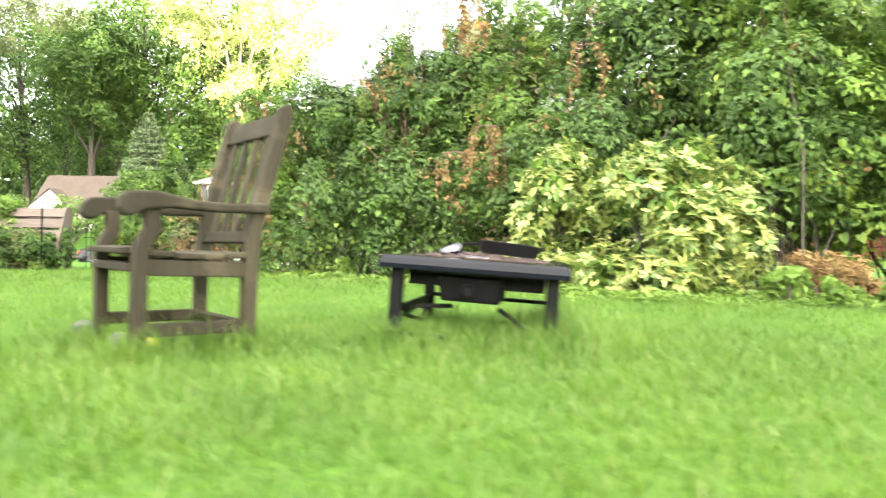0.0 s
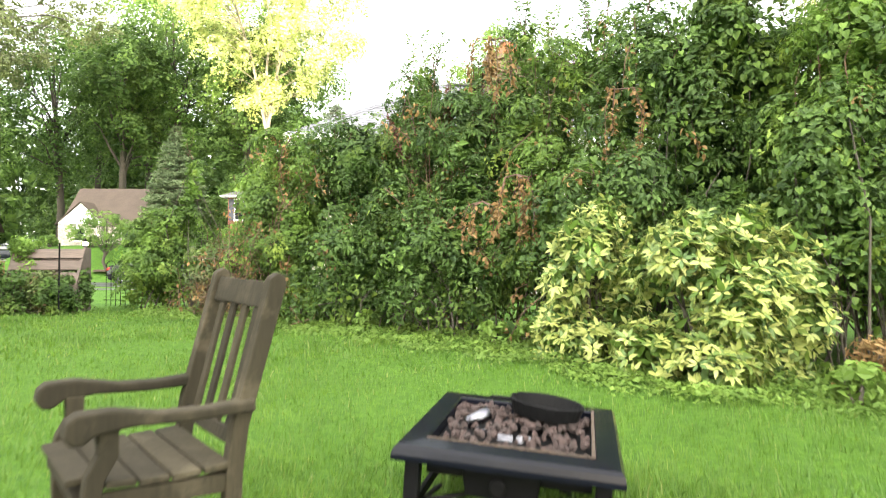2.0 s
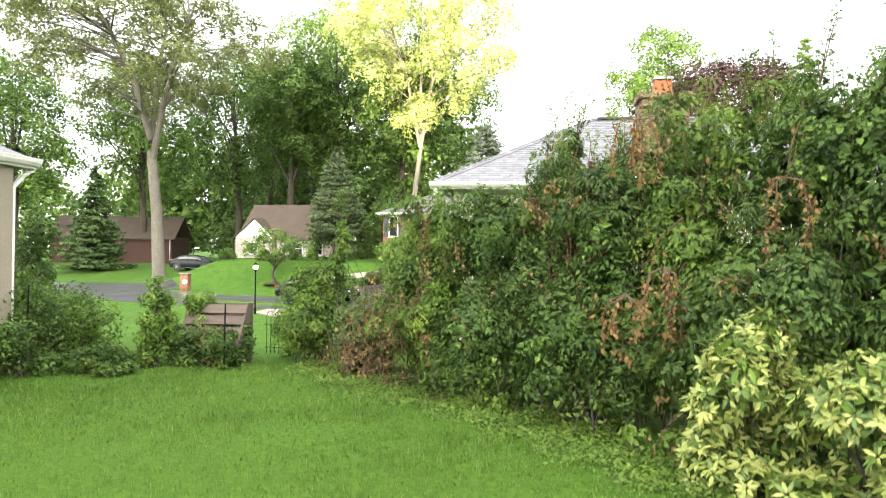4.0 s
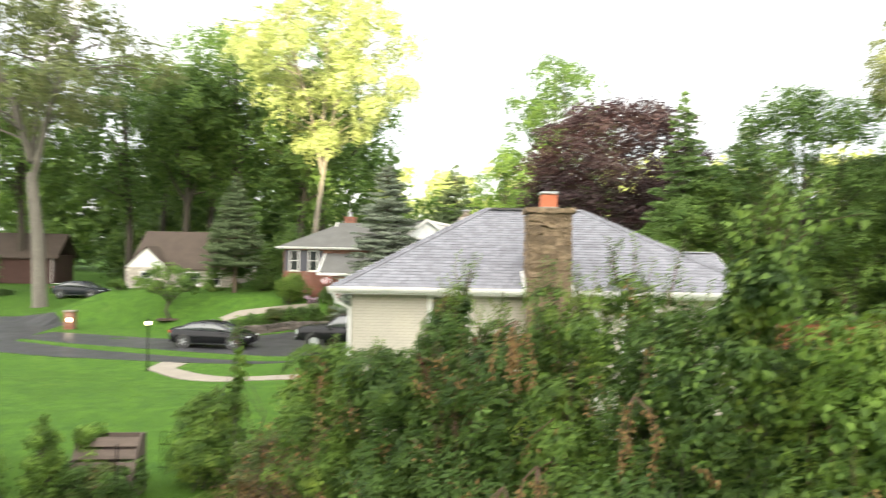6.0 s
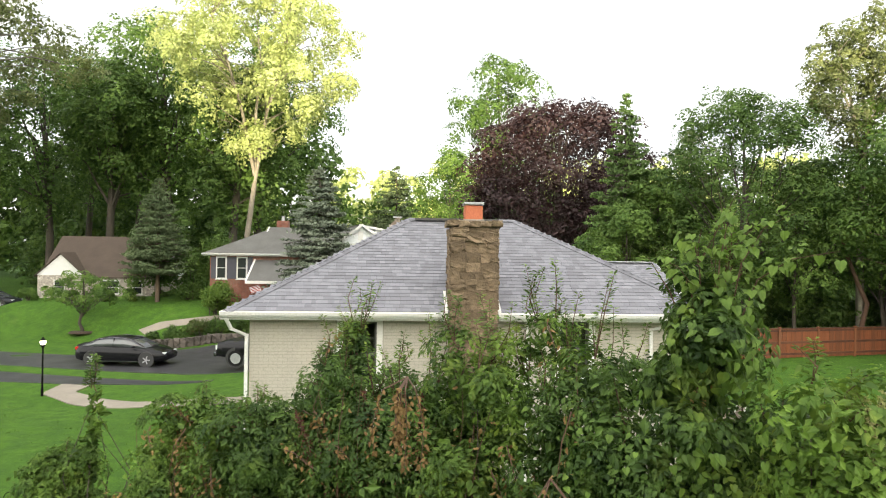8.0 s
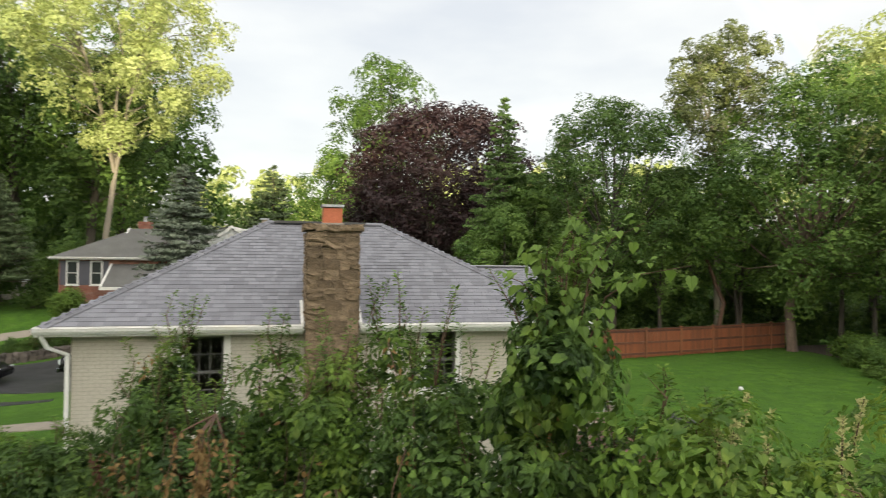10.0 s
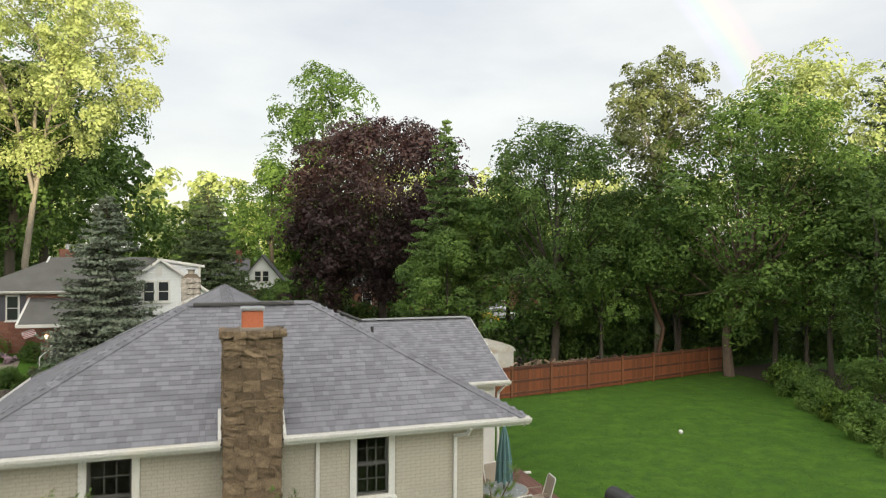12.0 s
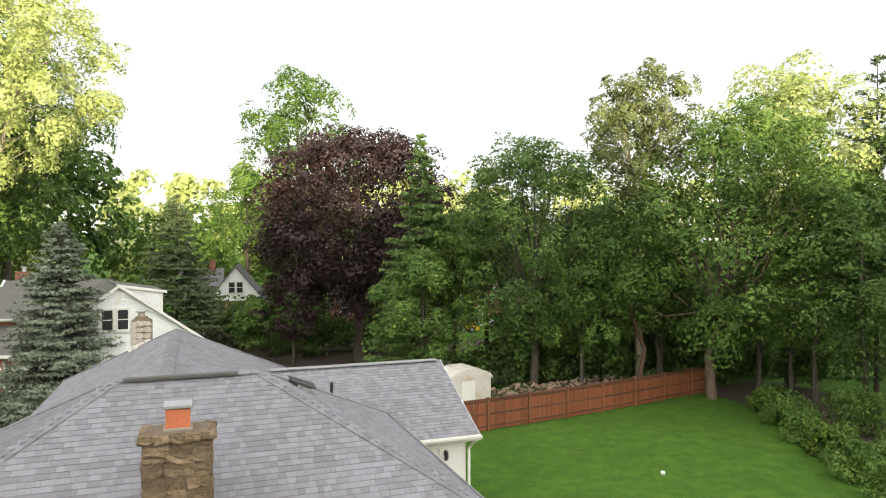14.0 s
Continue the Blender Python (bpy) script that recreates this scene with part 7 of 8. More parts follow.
part("wall", tube_bm([(0, 0, -0.05), (0, 0, 0.05), (0, 0, 0.052), (0, 0, -0.04)], [0.026, 0.029, 0.026, 0.023], 18), M_CHROME, sc, shade=True)


# ---- neighbouring houses ----
def flat_window(parent, x, y, z, w, h, shutters=False, axis="x", out=-1):
    """A framed window set on a wall face: frame, two sash panes, sill, shutters where the house has them."""
    def bx(c, s):
        return box_bm(c, s) if axis == "x" else box_bm(c, (s[1], s[0], s[2]))
    def P(a, b, c):
        return (x + a, y + b, z + c) if axis == "x" else (x + b, y + a, z + c)
    o = 0.03 * out
    win = part("window", bx(P(0, o, 0), (w + 0.16, 0.06, h + 0.16)), M_WHITE, parent, "white-framed sash window")
    for dz in (-h / 4, h / 4):
        part("pane", bx(P(0, o * 2.2, dz), (w - 0.04, 0.02, h / 2 - 0.05)), M_DARKGLASS, win)
    part("sill", bx(P(0, o * 2, -h / 2 - 0.09), (w + 0.26, 0.1, 0.06)), M_WHITE, win)
    if shutters:
        for s in (-1, 1):
            part("shutter", bx(P(s * (w / 2 + 0.28), o * 1.2, 0), (0.36, 0.05, h + 0.1)), M_SHUTTER, win, "dark shutter")
    return win


def hip_roof(parent, x0, x1, y0, y1, z0, z1, m, trim=True):
    r = (y1 - y0) / 2
    a, b = (x0 + r, (y0 + y1) / 2, z1), (x1 - r, (y0 + y1) / 2, z1)
    if a[0] > b[0]:
        a = b = ((x0 + x1) / 2, (y0 + y1) / 2, z1)
    for pts in ([(x0, y0, z0), (x1, y0, z0), b, a], [(x1, y0, z0), (x1, y1, z0), b], [(x1, y1, z0), (x0, y1, z0), a, b], [(x0, y1, z0), (x0, y0, z0), a]):
        q = []
        for p in pts:
            if not q or p != q[-1]:
                q.append(p)
        part("roof", slab(q, 0.14, 0.0), m, parent)
    if trim:
        for p, q in (((x0, y0), (x1, y0)), ((x1, y0), (x1, y1)), ((x0, y1), (x0, y0))):
            gutter(parent, p, q, z0 - 0.02)


# stone house with the white gable
stone_house = thing("stone_house", pose(-36.9, 44.7, 1.35, 0, 0, 12) @ Matrix.Scale(0.75, 4), "low stone house with brown roof and white front gable", "house")
part("wall", box_bm((5.6, 4.2, 1.0), (10.8, 7.6, 2.5)), M_OAKSTONE, stone_house)
part("wall", box_bm((2.2, 0.6, 1.0), (4.2, 1.6, 2.5)), M_OAKSTONE, stone_house)
part("gable", prism([(-2.3, 2.25), (2.3, 2.25), (0, 4.25)], 0, 0.25), M_WHITE, stone_house, "white boarded gable").matrix_basis = Matrix.Translation((2.25, -0.15, 0)) @ Matrix.Rotation(radians(90), 4, "Z")
part("roof", slab([(-0.2, -0.3, 2.2), (-0.2, 4, 2.2), (2.25, 4, 4.45), (2.25, -0.3, 4.45)], 0.12), M_SHINGLE_BROWN, stone_house)
part("roof", slab([(4.7, -0.3, 2.2), (2.25, -0.3, 4.45), (2.25, 4, 4.45), (4.7, 4, 2.2)], 0.12), M_SHINGLE_BROWN, stone_house)
part("roof", slab([(0.0, 0.2, 2.15), (11.3, 0.2, 2.15), (11.3, 4.2, 6.1), (0.0, 4.2, 6.1)], 0.14), M_SHINGLE_BROWN, stone_house)
part("roof", slab([(11.3, 8.2, 2.15), (0.0, 8.2, 2.15), (0.0, 4.2, 6.1), (11.3, 4.2, 6.1)], 0.14), M_SHINGLE_BROWN, stone_house)
part("gable_end", prism([(0.5, 2.1), (7.9, 2.1), (4.2, 5.85)], 0.2, 0.5), M_SIDING, stone_house)
part("gable_end", prism([(0.5, 2.1), (7.9, 2.1), (4.2, 5.85)], 10.8, 11.1), M_SIDING, stone_house)
for x, w in ((2.2, 0.9), (6.8, 1.5), (9.4, 0.8)):
    flat_window(stone_house, x, -0.2 if x < 4 else 0.4, 1.15, w, 1.2)

# brick house with the hip roof
brick_house = thing("brick_house", pose(-22.85, 43.0, 0.68, 0, 0, 12) @ Matrix.Scale(0.9, 4), "red brick split-level house with dark hip roof", "house")
part("wall", box_bm((3.9, 4.4, 1.7), (7.0, 8.0, 5.8)), M_RED_BRICK, brick_house)
hip_roof(brick_house, 0, 7.8, 0, 8.8, 4.62, 6.6, M_SHINGLE_AGED)
part("wall", box_bm((7.4, 2.9, 0.8), (4.8, 8.4, 4.0)), M_RED_BRICK, brick_house)
part("roof", slab([(3.7, -1.9, 2.75), (10.2, -1.9, 2.75), (10.2, 4.5, 6.72), (3.7, 4.5, 6.72)], 0.16), M_SHINGLE_AGED, brick_house)
part("roof", slab([(10.2, 9.4, 3.7), (3.7, 9.4, 3.7), (3.7, 4.5, 6.72), (10.2, 4.5, 6.72)], 0.16), M_SHINGLE_AGED, brick_house)
part("trim_board", box_bm((6.95, -1.93, 2.63), (6.5, 0.06, 0.2)), M_WHITE, brick_house)
part("trim_board", slab([(3.62, -1.95, 2.74), (3.74, -1.95, 2.74), (3.74, 4.5, 6.76), (3.62, 4.5, 6.76)], 0.2, 0.0), M_WHITE, brick_house)
part("front_door", box_bm((6.0, -1.36, 1.05), (1.0, 0.06, 2.1)), M_SHUTTER, brick_house, "dark purple front door")
for dx in (-0.58, 0.58):
    part("door_frame", box_bm((6.0 + dx, -1.36, 1.1), (0.14, 0.1, 2.3)), M_WHITE, brick_house)
for x in (1.25, 2.75):
    flat_window(brick_house, x, 0.4, 3.55, 0.62, 1.5, True)
for x in (7.5, 8.9):
    flat_window(brick_house, x, -1.3, 1.35, 0.95, 1.8)
part("porch_lamp", box_bm((5.15, -1.42, 1.9), (0.14, 0.1, 0.24), bevel=0.02), M_LAMPGLOBE, brick_house, "lit porch lamp")
flag = part("flag", box_bm((4.3, -1.7, 2.15), (0.72, 0.02, 0.42), Matrix.Rotation(radians(-18), 3, "Y")), M_SIDING, brick_house, "striped red and white flag with a blue canton")
for k in range(4):
    part("stripe", box_bm((4.3, -1.7, 1.99 + 0.107 * k), (0.72, 0.026, 0.05), Matrix.Rotation(radians(-18), 3, "Y")), M_REDLAMP, flag)
chim = part("brick_chimney", box_bm((4.6, 5.3, 6.4), (0.9, 0.7, 1.7), bevel=0.01), M_RED_BRICK, brick_house)
part("flue", tube_bm([(4.6, 5.3, 7.2), (4.6, 5.3, 7.6), (4.6, 5.3, 7.65)], [0.16, 0.13, 0.2], 10), M_GREYLID, chim)
part("step_rail", tube_bm([(5.3, -3.2, 0.3), (5.3, -3.2, 0.9), (5.35, -2.2, 1.1), (5.35, -1.5, 1.1)], 0.035, 6), M_WHITE, brick_house, "white step rail")

# white boarded house
white_house = thing("white_house", pose(-11.75, 42.2, 0.2, 0, 0, 27), "white clapboard house with steep gable and dormer", "house")
part("wall", prism([(-3.9, -0.8), (3.9, -0.8), (3.9, 3.7), (0, 6.42), (-3.9, 3.7)], 0, 0.3), M_SIDING, white_house, "white clapboard gable wall").matrix_basis = Matrix.Rotation(radians(90), 4, "Z")
for k in range(36):
    z = 0.1 + 0.175 * k
    half = 3.88 if z < 3.7 else 3.88 * (6.42 - z) / 2.72
    if half > 0.1:
        part("clapboard", box_bm((0, -0.012, z), (2 * half, 0.028, 0.158), Matrix.Rotation(radians(4), 3, "X")), M_SIDING, white_house)
part("wall", box_bm((0, 3.9, 1.4), (7.5, 7.0, 4.4)), M_SIDING, white_house)
for s_ in (-1, 1):
    pts = [(s_ * 4.15, -0.22, 3.55), (s_ * 4.15, 7.6, 3.55), (0, 7.6, 6.56), (0, -0.22, 6.56)]
    part("roof", slab(pts if s_ > 0 else pts[::-1], 0.12), M_SHINGLE_AGED, white_house)
    part("rake_board", slab([(s_ * 4.18, -0.30, 3.54), (s_ * 4.18, -0.23, 3.54), (0, -0.23, 6.58), (0, -0.30, 6.58)], 0.16, 0.0), M_WHITE, white_house)
dorm = part("dormer", prism([(-0.05, 4.4), (-2.2, 4.4), (-2.2, 6.1), (-0.05, 6.5)], 0.5, 5.2), M_SIDING, white_house, "white boarded shed dormer")
dorm.matrix_basis = Matrix.Rotation(radians(90), 4, "Z")
dorm = part("dormer_front", box_bm((2.14, 0.47, 5.5), (0.12, 0.06, 1.16)), M_WHITE, white_house, "white dormer corner board")
for k in range(9):
    z = 4.95 + 0.165 * k
    x0, x1 = (6.5 - z) / 0.725, min(2.1, (6.42 - z) / 0.18)
    if x1 - x0 > 0.08:
        part("clapboard", box_bm(((x0 + x1) / 2, 0.486, z), (x1 - x0, 0.028, 0.15), Matrix.Rotation(radians(4), 3, "X")), M_SIDING, dorm)
part("dormer_roof", slab([(-0.1, 0.38, 6.56), (2.36, 0.38, 6.14), (2.36, 5.3, 6.14), (-0.1, 5.3, 6.56)], 0.06, 0.0), M_SHINGLE_AGED, dorm)
part("fascia", slab([(-0.1, 0.33, 6.57), (2.4, 0.33, 6.15), (2.4, 0.38, 6.15), (-0.1, 0.38, 6.57)], 0.14, 0.0), M_WHITE, dorm)
for x in (-0.55, 0.18):
    flat_window(white_house, x, -0.03, 4.75, 0.52, 1.05)
for x in (-2.2, 1.8):
    flat_window(white_house, x, -0.03, 1.6, 0.9, 1.4)
part("louvre", box_bm((-0.05, -0.04, 5.85), (0.3, 0.05, 0.5)), M_WHITE, white_house)

# far houses between the trees
far_house = thing("far_house", pose(-15.6, 77.5, -1.0, 0, 0, 10), "distant red brick house with white gable and grey roof", "house")
part("wall", box_bm((0, 4, 2.0), (7.6, 8, 4.0)), M_RED_BRICK, far_house)
part("gable", prism([(-2.9, 3.9), (2.9, 3.9), (0, 7.4)], 0, 0.3), M_SIDING, far_house, "white gable").matrix_basis = Matrix.Translation((1.6, -0.1, 0)) @ Matrix.Rotation(radians(90), 4, "Z")
part("roof", slab([(-1.5, -0.4, 3.8), (-1.5, 8, 3.8), (1.6, 8, 7.6), (1.6, -0.4, 7.6)], 0.2), M_SHINGLE, far_house)
part("roof", slab([(4.7, -0.4, 3.8), (1.6, -0.4, 7.6), (1.6, 8, 7.6), (4.7, 8, 3.8)], 0.2), M_SHINGLE, far_house)
part("roof", slab([(-4.6, 0.6, 4.0), (0.2, 0.6, 4.0), (0.2, 4, 7.2), (-4.6, 4, 7.2)], 0.2), M_SHINGLE, far_house)
for x in (1.2, 2.0):
    flat_window(far_house, x, -0.12, 5.3, 0.6, 1.1)
for x in (-2.5, 0.5, 2.6):
    flat_window(far_house, x, -0.02, 2.0, 0.9, 1.4)
part("brick_chimney", box_bm((-1.0, 3.5, 7.4), (0.6, 0.6, 1.4)), M_RED_BRICK, far_house)
red_house = thing("far_house", pose(1.0, 88, -1.0, 0, 0, 8), "distant red brick house seen under the maple", "house")
part("wall", box_bm((0, 3, 2.0), (12, 6, 4.0)), M_RED_BRICK, red_house)
hip_roof(red_house, -6.5, 6.5, -0.5, 6.5, 4.0, 6.4, M_SHINGLE_DARK)
for x in (-4.5, -2, 2.5, 4.8):
    flat_window(red_house, x, -0.02, 2.2, 1.0, 1.5)
far2 = thing("far_house", pose(14.5, 98, -1.0, 0, 0, 5), "distant red brick house behind parked cars", "house")
part("wall", box_bm((0, 3, 1.9), (11, 6, 3.8)), M_RED_BRICK, far2)
hip_roof(far2, -6, 6, -0.5, 6.5, 3.8, 6.0, M_SHINGLE_BROWN)
for x in (-3.5, 0, 3.2):
    flat_window(far2, x, -0.02, 2.0, 1.1, 1.5)

# brown house with the basketball hoop on the street
brown_house = thing("brown_house", pose(-69.5, 55.5, gz(-66, 56), 0, 0, 30), "dark red-brown house with brick chimney in tree shade", "house")
part("wall", box_bm((3.8, 4, 1.5), (13.6, 7.5, 3.2)), M_BROWN_BRICK, brown_house)
part("roof", slab([(-3.4, -0.2, 2.9), (11, -0.2, 2.9), (11, 4, 5.6), (-3.4, 4, 5.6)], 0.15), M_SHINGLE_BROWN, brown_house)
part("roof", slab([(11, 8.2, 2.9), (-3.4, 8.2, 2.9), (-3.4, 4, 5.6), (11, 4, 5.6)], 0.15), M_SHINGLE_BROWN, brown_house)
part("brick_chimney", box_bm((0.6, 3.0, 5.6), (1.0, 0.8, 2.4), bevel=0.02), M_BROWN_BRICK, brown_house)
for x in (2.0,):
    flat_window(brown_house, x, 0.22, 1.6, 1.2, 1.2)
downspout(brown_house, [(10.4, 0.1, 2.8), (10.4, 0.1, 0.1), (11.4, -0.4, 0.05)])
hoop = thing("basketball_hoop", pose(-58.3, 42.3, gz(-58.3, 42.3), 0, 0, 35), "basketball hoop with white backboard on a pole", "basketball hoop")
part("pole", tube_bm([(0, 0.3, 0), (0, 0.3, 2.8), (0, 0, 3.2)], 0.05, 8), M_PLASTIC, hoop)
part("backboard", box_bm((0, -0.05, 3.25), (1.15, 0.04, 0.8)), M_SIDING, hoop)
part("border", wall_bm((-0.58, -0.09), (0.58, -0.09), 2.85, 3.65, 0.02, [(0.06, 1.10, 2.91, 3.59)]), M_REDLAMP, hoop, "red backboard border")
part("rim", tube_bm([(0.23 * math.cos(k * math.pi / 8), -0.33 + 0.23 * math.sin(k * math.pi / 8), 2.98) for k in range(17)], 0.015, 6), M_REDLAMP, hoop)

# tan brick house beside the garden
left_house = thing("side_house", pose(-10.9, 9.4, 0, 0, 0, 196), "tan brick house corner with white gutter and grey roof", "house")
part("wall", wall_bm((0.12, 0.4), (8.0, 0.4), -0.2, 3.6, 0.25), M_TAN_BRICK, left_house, "tan brick wall")
part("wall", wall_bm((0.12, 6.6), (0.12, 0.65), -0.2, 3.6, 0.25, [(4.05, 5.25, 0.9, 3.3)]), M_TAN_BRICK, left_house, "tan brick wall")
part("roof", slab([(0, 0, 3.72), (8.4, 0, 3.72), (5.0, 3.5, 5.6), (3.5, 3.5, 5.6)], 0.12), M_SHINGLE, left_house)
part("roof", slab([(0, 7, 3.72), (0, 0, 3.72), (3.5, 3.5, 5.6)], 0.12), M_SHINGLE, left_house)
part("roof", slab([(8.4, 0, 3.72), (8.4, 7, 3.72), (5.0, 3.5, 5.6)], 0.12), M_SHINGLE, left_house)
part("soffit", box_bm((4.2, 0.22, 3.6), (8.3, 0.4, 0.02)), M_WHITE, left_house)
part("soffit", box_bm((0.07, 3.5, 3.6), (0.10, 6.9, 0.02)), M_WHITE, left_house)
gutter(left_house, (0, 0), (8.4, 0), 3.70)
gutter(left_house, (0, 7), (0, 0), 3.70)
downspout(left_house, [(0.1, -0.05, 3.55), (0.2, 0.1, 3.4), (0.19, 0.33, 3.2), (0.19, 0.33, -0.05)])
window(left_house, 4.05, 5.25, 0.9, 3.3, 0.12, 0.14).matrix_basis = Matrix.Translation((0, 6.6, 0)) @ Matrix.Rotation(radians(-90), 4, "Z")

# ---- cars ----
def lathe_wheel(parent, x, y, r=0.33, w=0.2):
    s = 1 if y > 0 else -1
    tyre = part("wheel", tube_bm([(x, y - w / 2, r), (x, y - w / 2 + 0.03, r), (x, y + w / 2 - 0.03, r), (x, y + w / 2, r)], [r * 0.93, r, r, r * 0.93], 28), M_RUBBER, parent, "black tyre")
    bm = bmesh.new()
    add_tube(bm, [(x, y + s * (w / 2 + 0.004), r), (x, y + s * (w / 2 - 0.03), r)], [r * 0.62, r * 0.66], 24)
    for k in range(5):
        a = k * 1.2566
        add_box(bm, (x + math.cos(a) * r * 0.32, y + s * (w / 2 + 0.008), r + math.sin(a) * r * 0.32), (r * 0.6, 0.02, r * 0.16), Matrix.Rotation(-a, 3, "Y"))
    part("rim", bm, M_RIM, tyre, "alloy rim")


def loft(sections):
    """A closed skin through cross-sections (x, [(y, z), ...] for the left half, from the bottom to the middle of the top)."""
    bm = bmesh.new(); rings = []
    for x, half in sections:
        ring = [(x, y, z) for y, z in half] + [(x, -y, z) for y, z in half[::-1] if y > 0.001]
        rings.append([bm.verts.new(p) for p in ring])
    n = len(rings[0])
    for a, b in zip(rings, rings[1:]):
        for k in range(n):
            bm.faces.new((a[k], a[(k + 1) % n], b[(k + 1) % n], b[k]))
    bm.faces.new(rings[0][::-1]); bm.faces.new(rings[-1])
    bmesh.ops.recalc_face_normals(bm, faces=bm.faces)
    return bm


def car(m, paint, label, length=4.6, group="", category="car"):
    """A saloon, nose towards +x: lofted body, glazed cabin with roof and pillars, wheels, lamps, bumpers, mirrors."""
    c = thing("car", m, label, category, group)
    k = length / 4.6
    W = 0.9
    def sec(x, low, shoulder, top, w, tw):
        return (x * k, [(0.0, low), (w * 0.86, low), (w * 0.98, low + 0.12), (w, (low + shoulder) / 2), (w * 0.97, shoulder), (tw, top), (0.0, top + 0.015)])
    body = [sec(-2.3, 0.42, 0.70, 0.86, 0.66, 0.5), sec(-2.2, 0.30, 0.80, 1.0, 0.80, 0.62), sec(-1.9, 0.24, 0.86, 1.04, W, 0.68), sec(-1.3, 0.2, 0.88, 0.98, W, 0.74), sec(-0.4, 0.2, 0.87, 0.93, W, 0.8), sec(0.6, 0.2, 0.85, 0.92, W, 0.8), sec(1.2, 0.2, 0.82, 0.92, W, 0.72), sec(1.8, 0.22, 0.74, 0.82, W, 0.66), sec(2.15, 0.26, 0.64, 0.70, 0.8, 0.56), sec(2.3, 0.36, 0.54, 0.60, 0.62, 0.42)]
    b = part("body", loft(body), paint, c, shade=True)
    cab = [(-1.85, 0.98, 0.05, 0.62), (-1.2, 0.92, 0.38, 0.60), (-0.6, 0.9, 0.48, 0.58), (0.1, 0.88, 0.49, 0.58), (0.6, 0.88, 0.38, 0.60), (1.3, 0.88, 0.03, 0.66)]
    def cabin(grow, cut):
        return loft([(x * k, [(0.0, z0), (0.80 * grow, z0), (0.74 * grow, z0 + h * 0.55), (tw * grow, z0 + h * cut), (0.0, z0 + h * cut + 0.01)]) for x, z0, h, tw in cab])
    part("glass", cabin(1.0, 0.98), M_CARGLASS, c, "dark car windows", True)
    part("roof", loft([(x * k, [(0.0, z), (0.60, z - 0.02), (0.61, z + 0.008), (0.4, z + 0.035), (0.0, z + 0.045)]) for x, z in ((-1.25, 1.28), (-0.6, 1.37), (0.0, 1.365), (0.55, 1.27))]), paint, c, shade=True)
    for s in (-1, 1):
        for pts in ([(-1.75, 0.70, 1.02), (-1.22, 0.60, 1.28)], [(-0.35, 0.80, 0.92), (-0.35, 0.63, 1.36)], [(1.22, 0.72, 0.92), (0.55, 0.60, 1.27)]):
            part("pillar", tube_bm([(p[0] * k, p[1] * s, p[2]) for p in pts], 0.028, 6), paint, c)
        part("window_trim", tube_bm([(-1.6 * k, 0.745 * s, 1.06), (-1.15 * k, 0.63 * s, 1.30), (-0.4 * k, 0.635 * s, 1.385), (0.45 * k, 0.635 * s, 1.31), (1.1 * k, 0.74 * s, 0.96)], 0.014, 6), M_CHROME, c, "bright window trim")
        part("mirror", box_bm((0.75 * k, 0.98 * s, 0.97), (0.12, 0.16, 0.11), bevel=0.03), paint, c)
        part("tail_lamp", box_bm((-2.16 * k, 0.62 * s, 0.84), (0.16, 0.36, 0.15), bevel=0.03), M_REDLAMP, c, "red tail lamp")
        part("headlamp", box_bm((2.1 * k, 0.58 * s, 0.64), (0.24, 0.30, 0.10), bevel=0.03), M_HEADLAMP, c, "clear headlamp")
        part("sill", box_bm((0, 0.87 * s, 0.25), (2.4 * k, 0.06, 0.05)), M_CHROME, c)
        for x in (-1.37, 1.37):
            lathe_wheel(c, x * k, 0.80 * s)
            bm = bmesh.new()
            add_tube(bm, [(x * k, 0.88 * s, 0.34), (x * k, 0.905 * s, 0.34)], [0.40, 0.385], 24)
            part("wheel_arch", bm, M_PLASTIC, c)
    return c


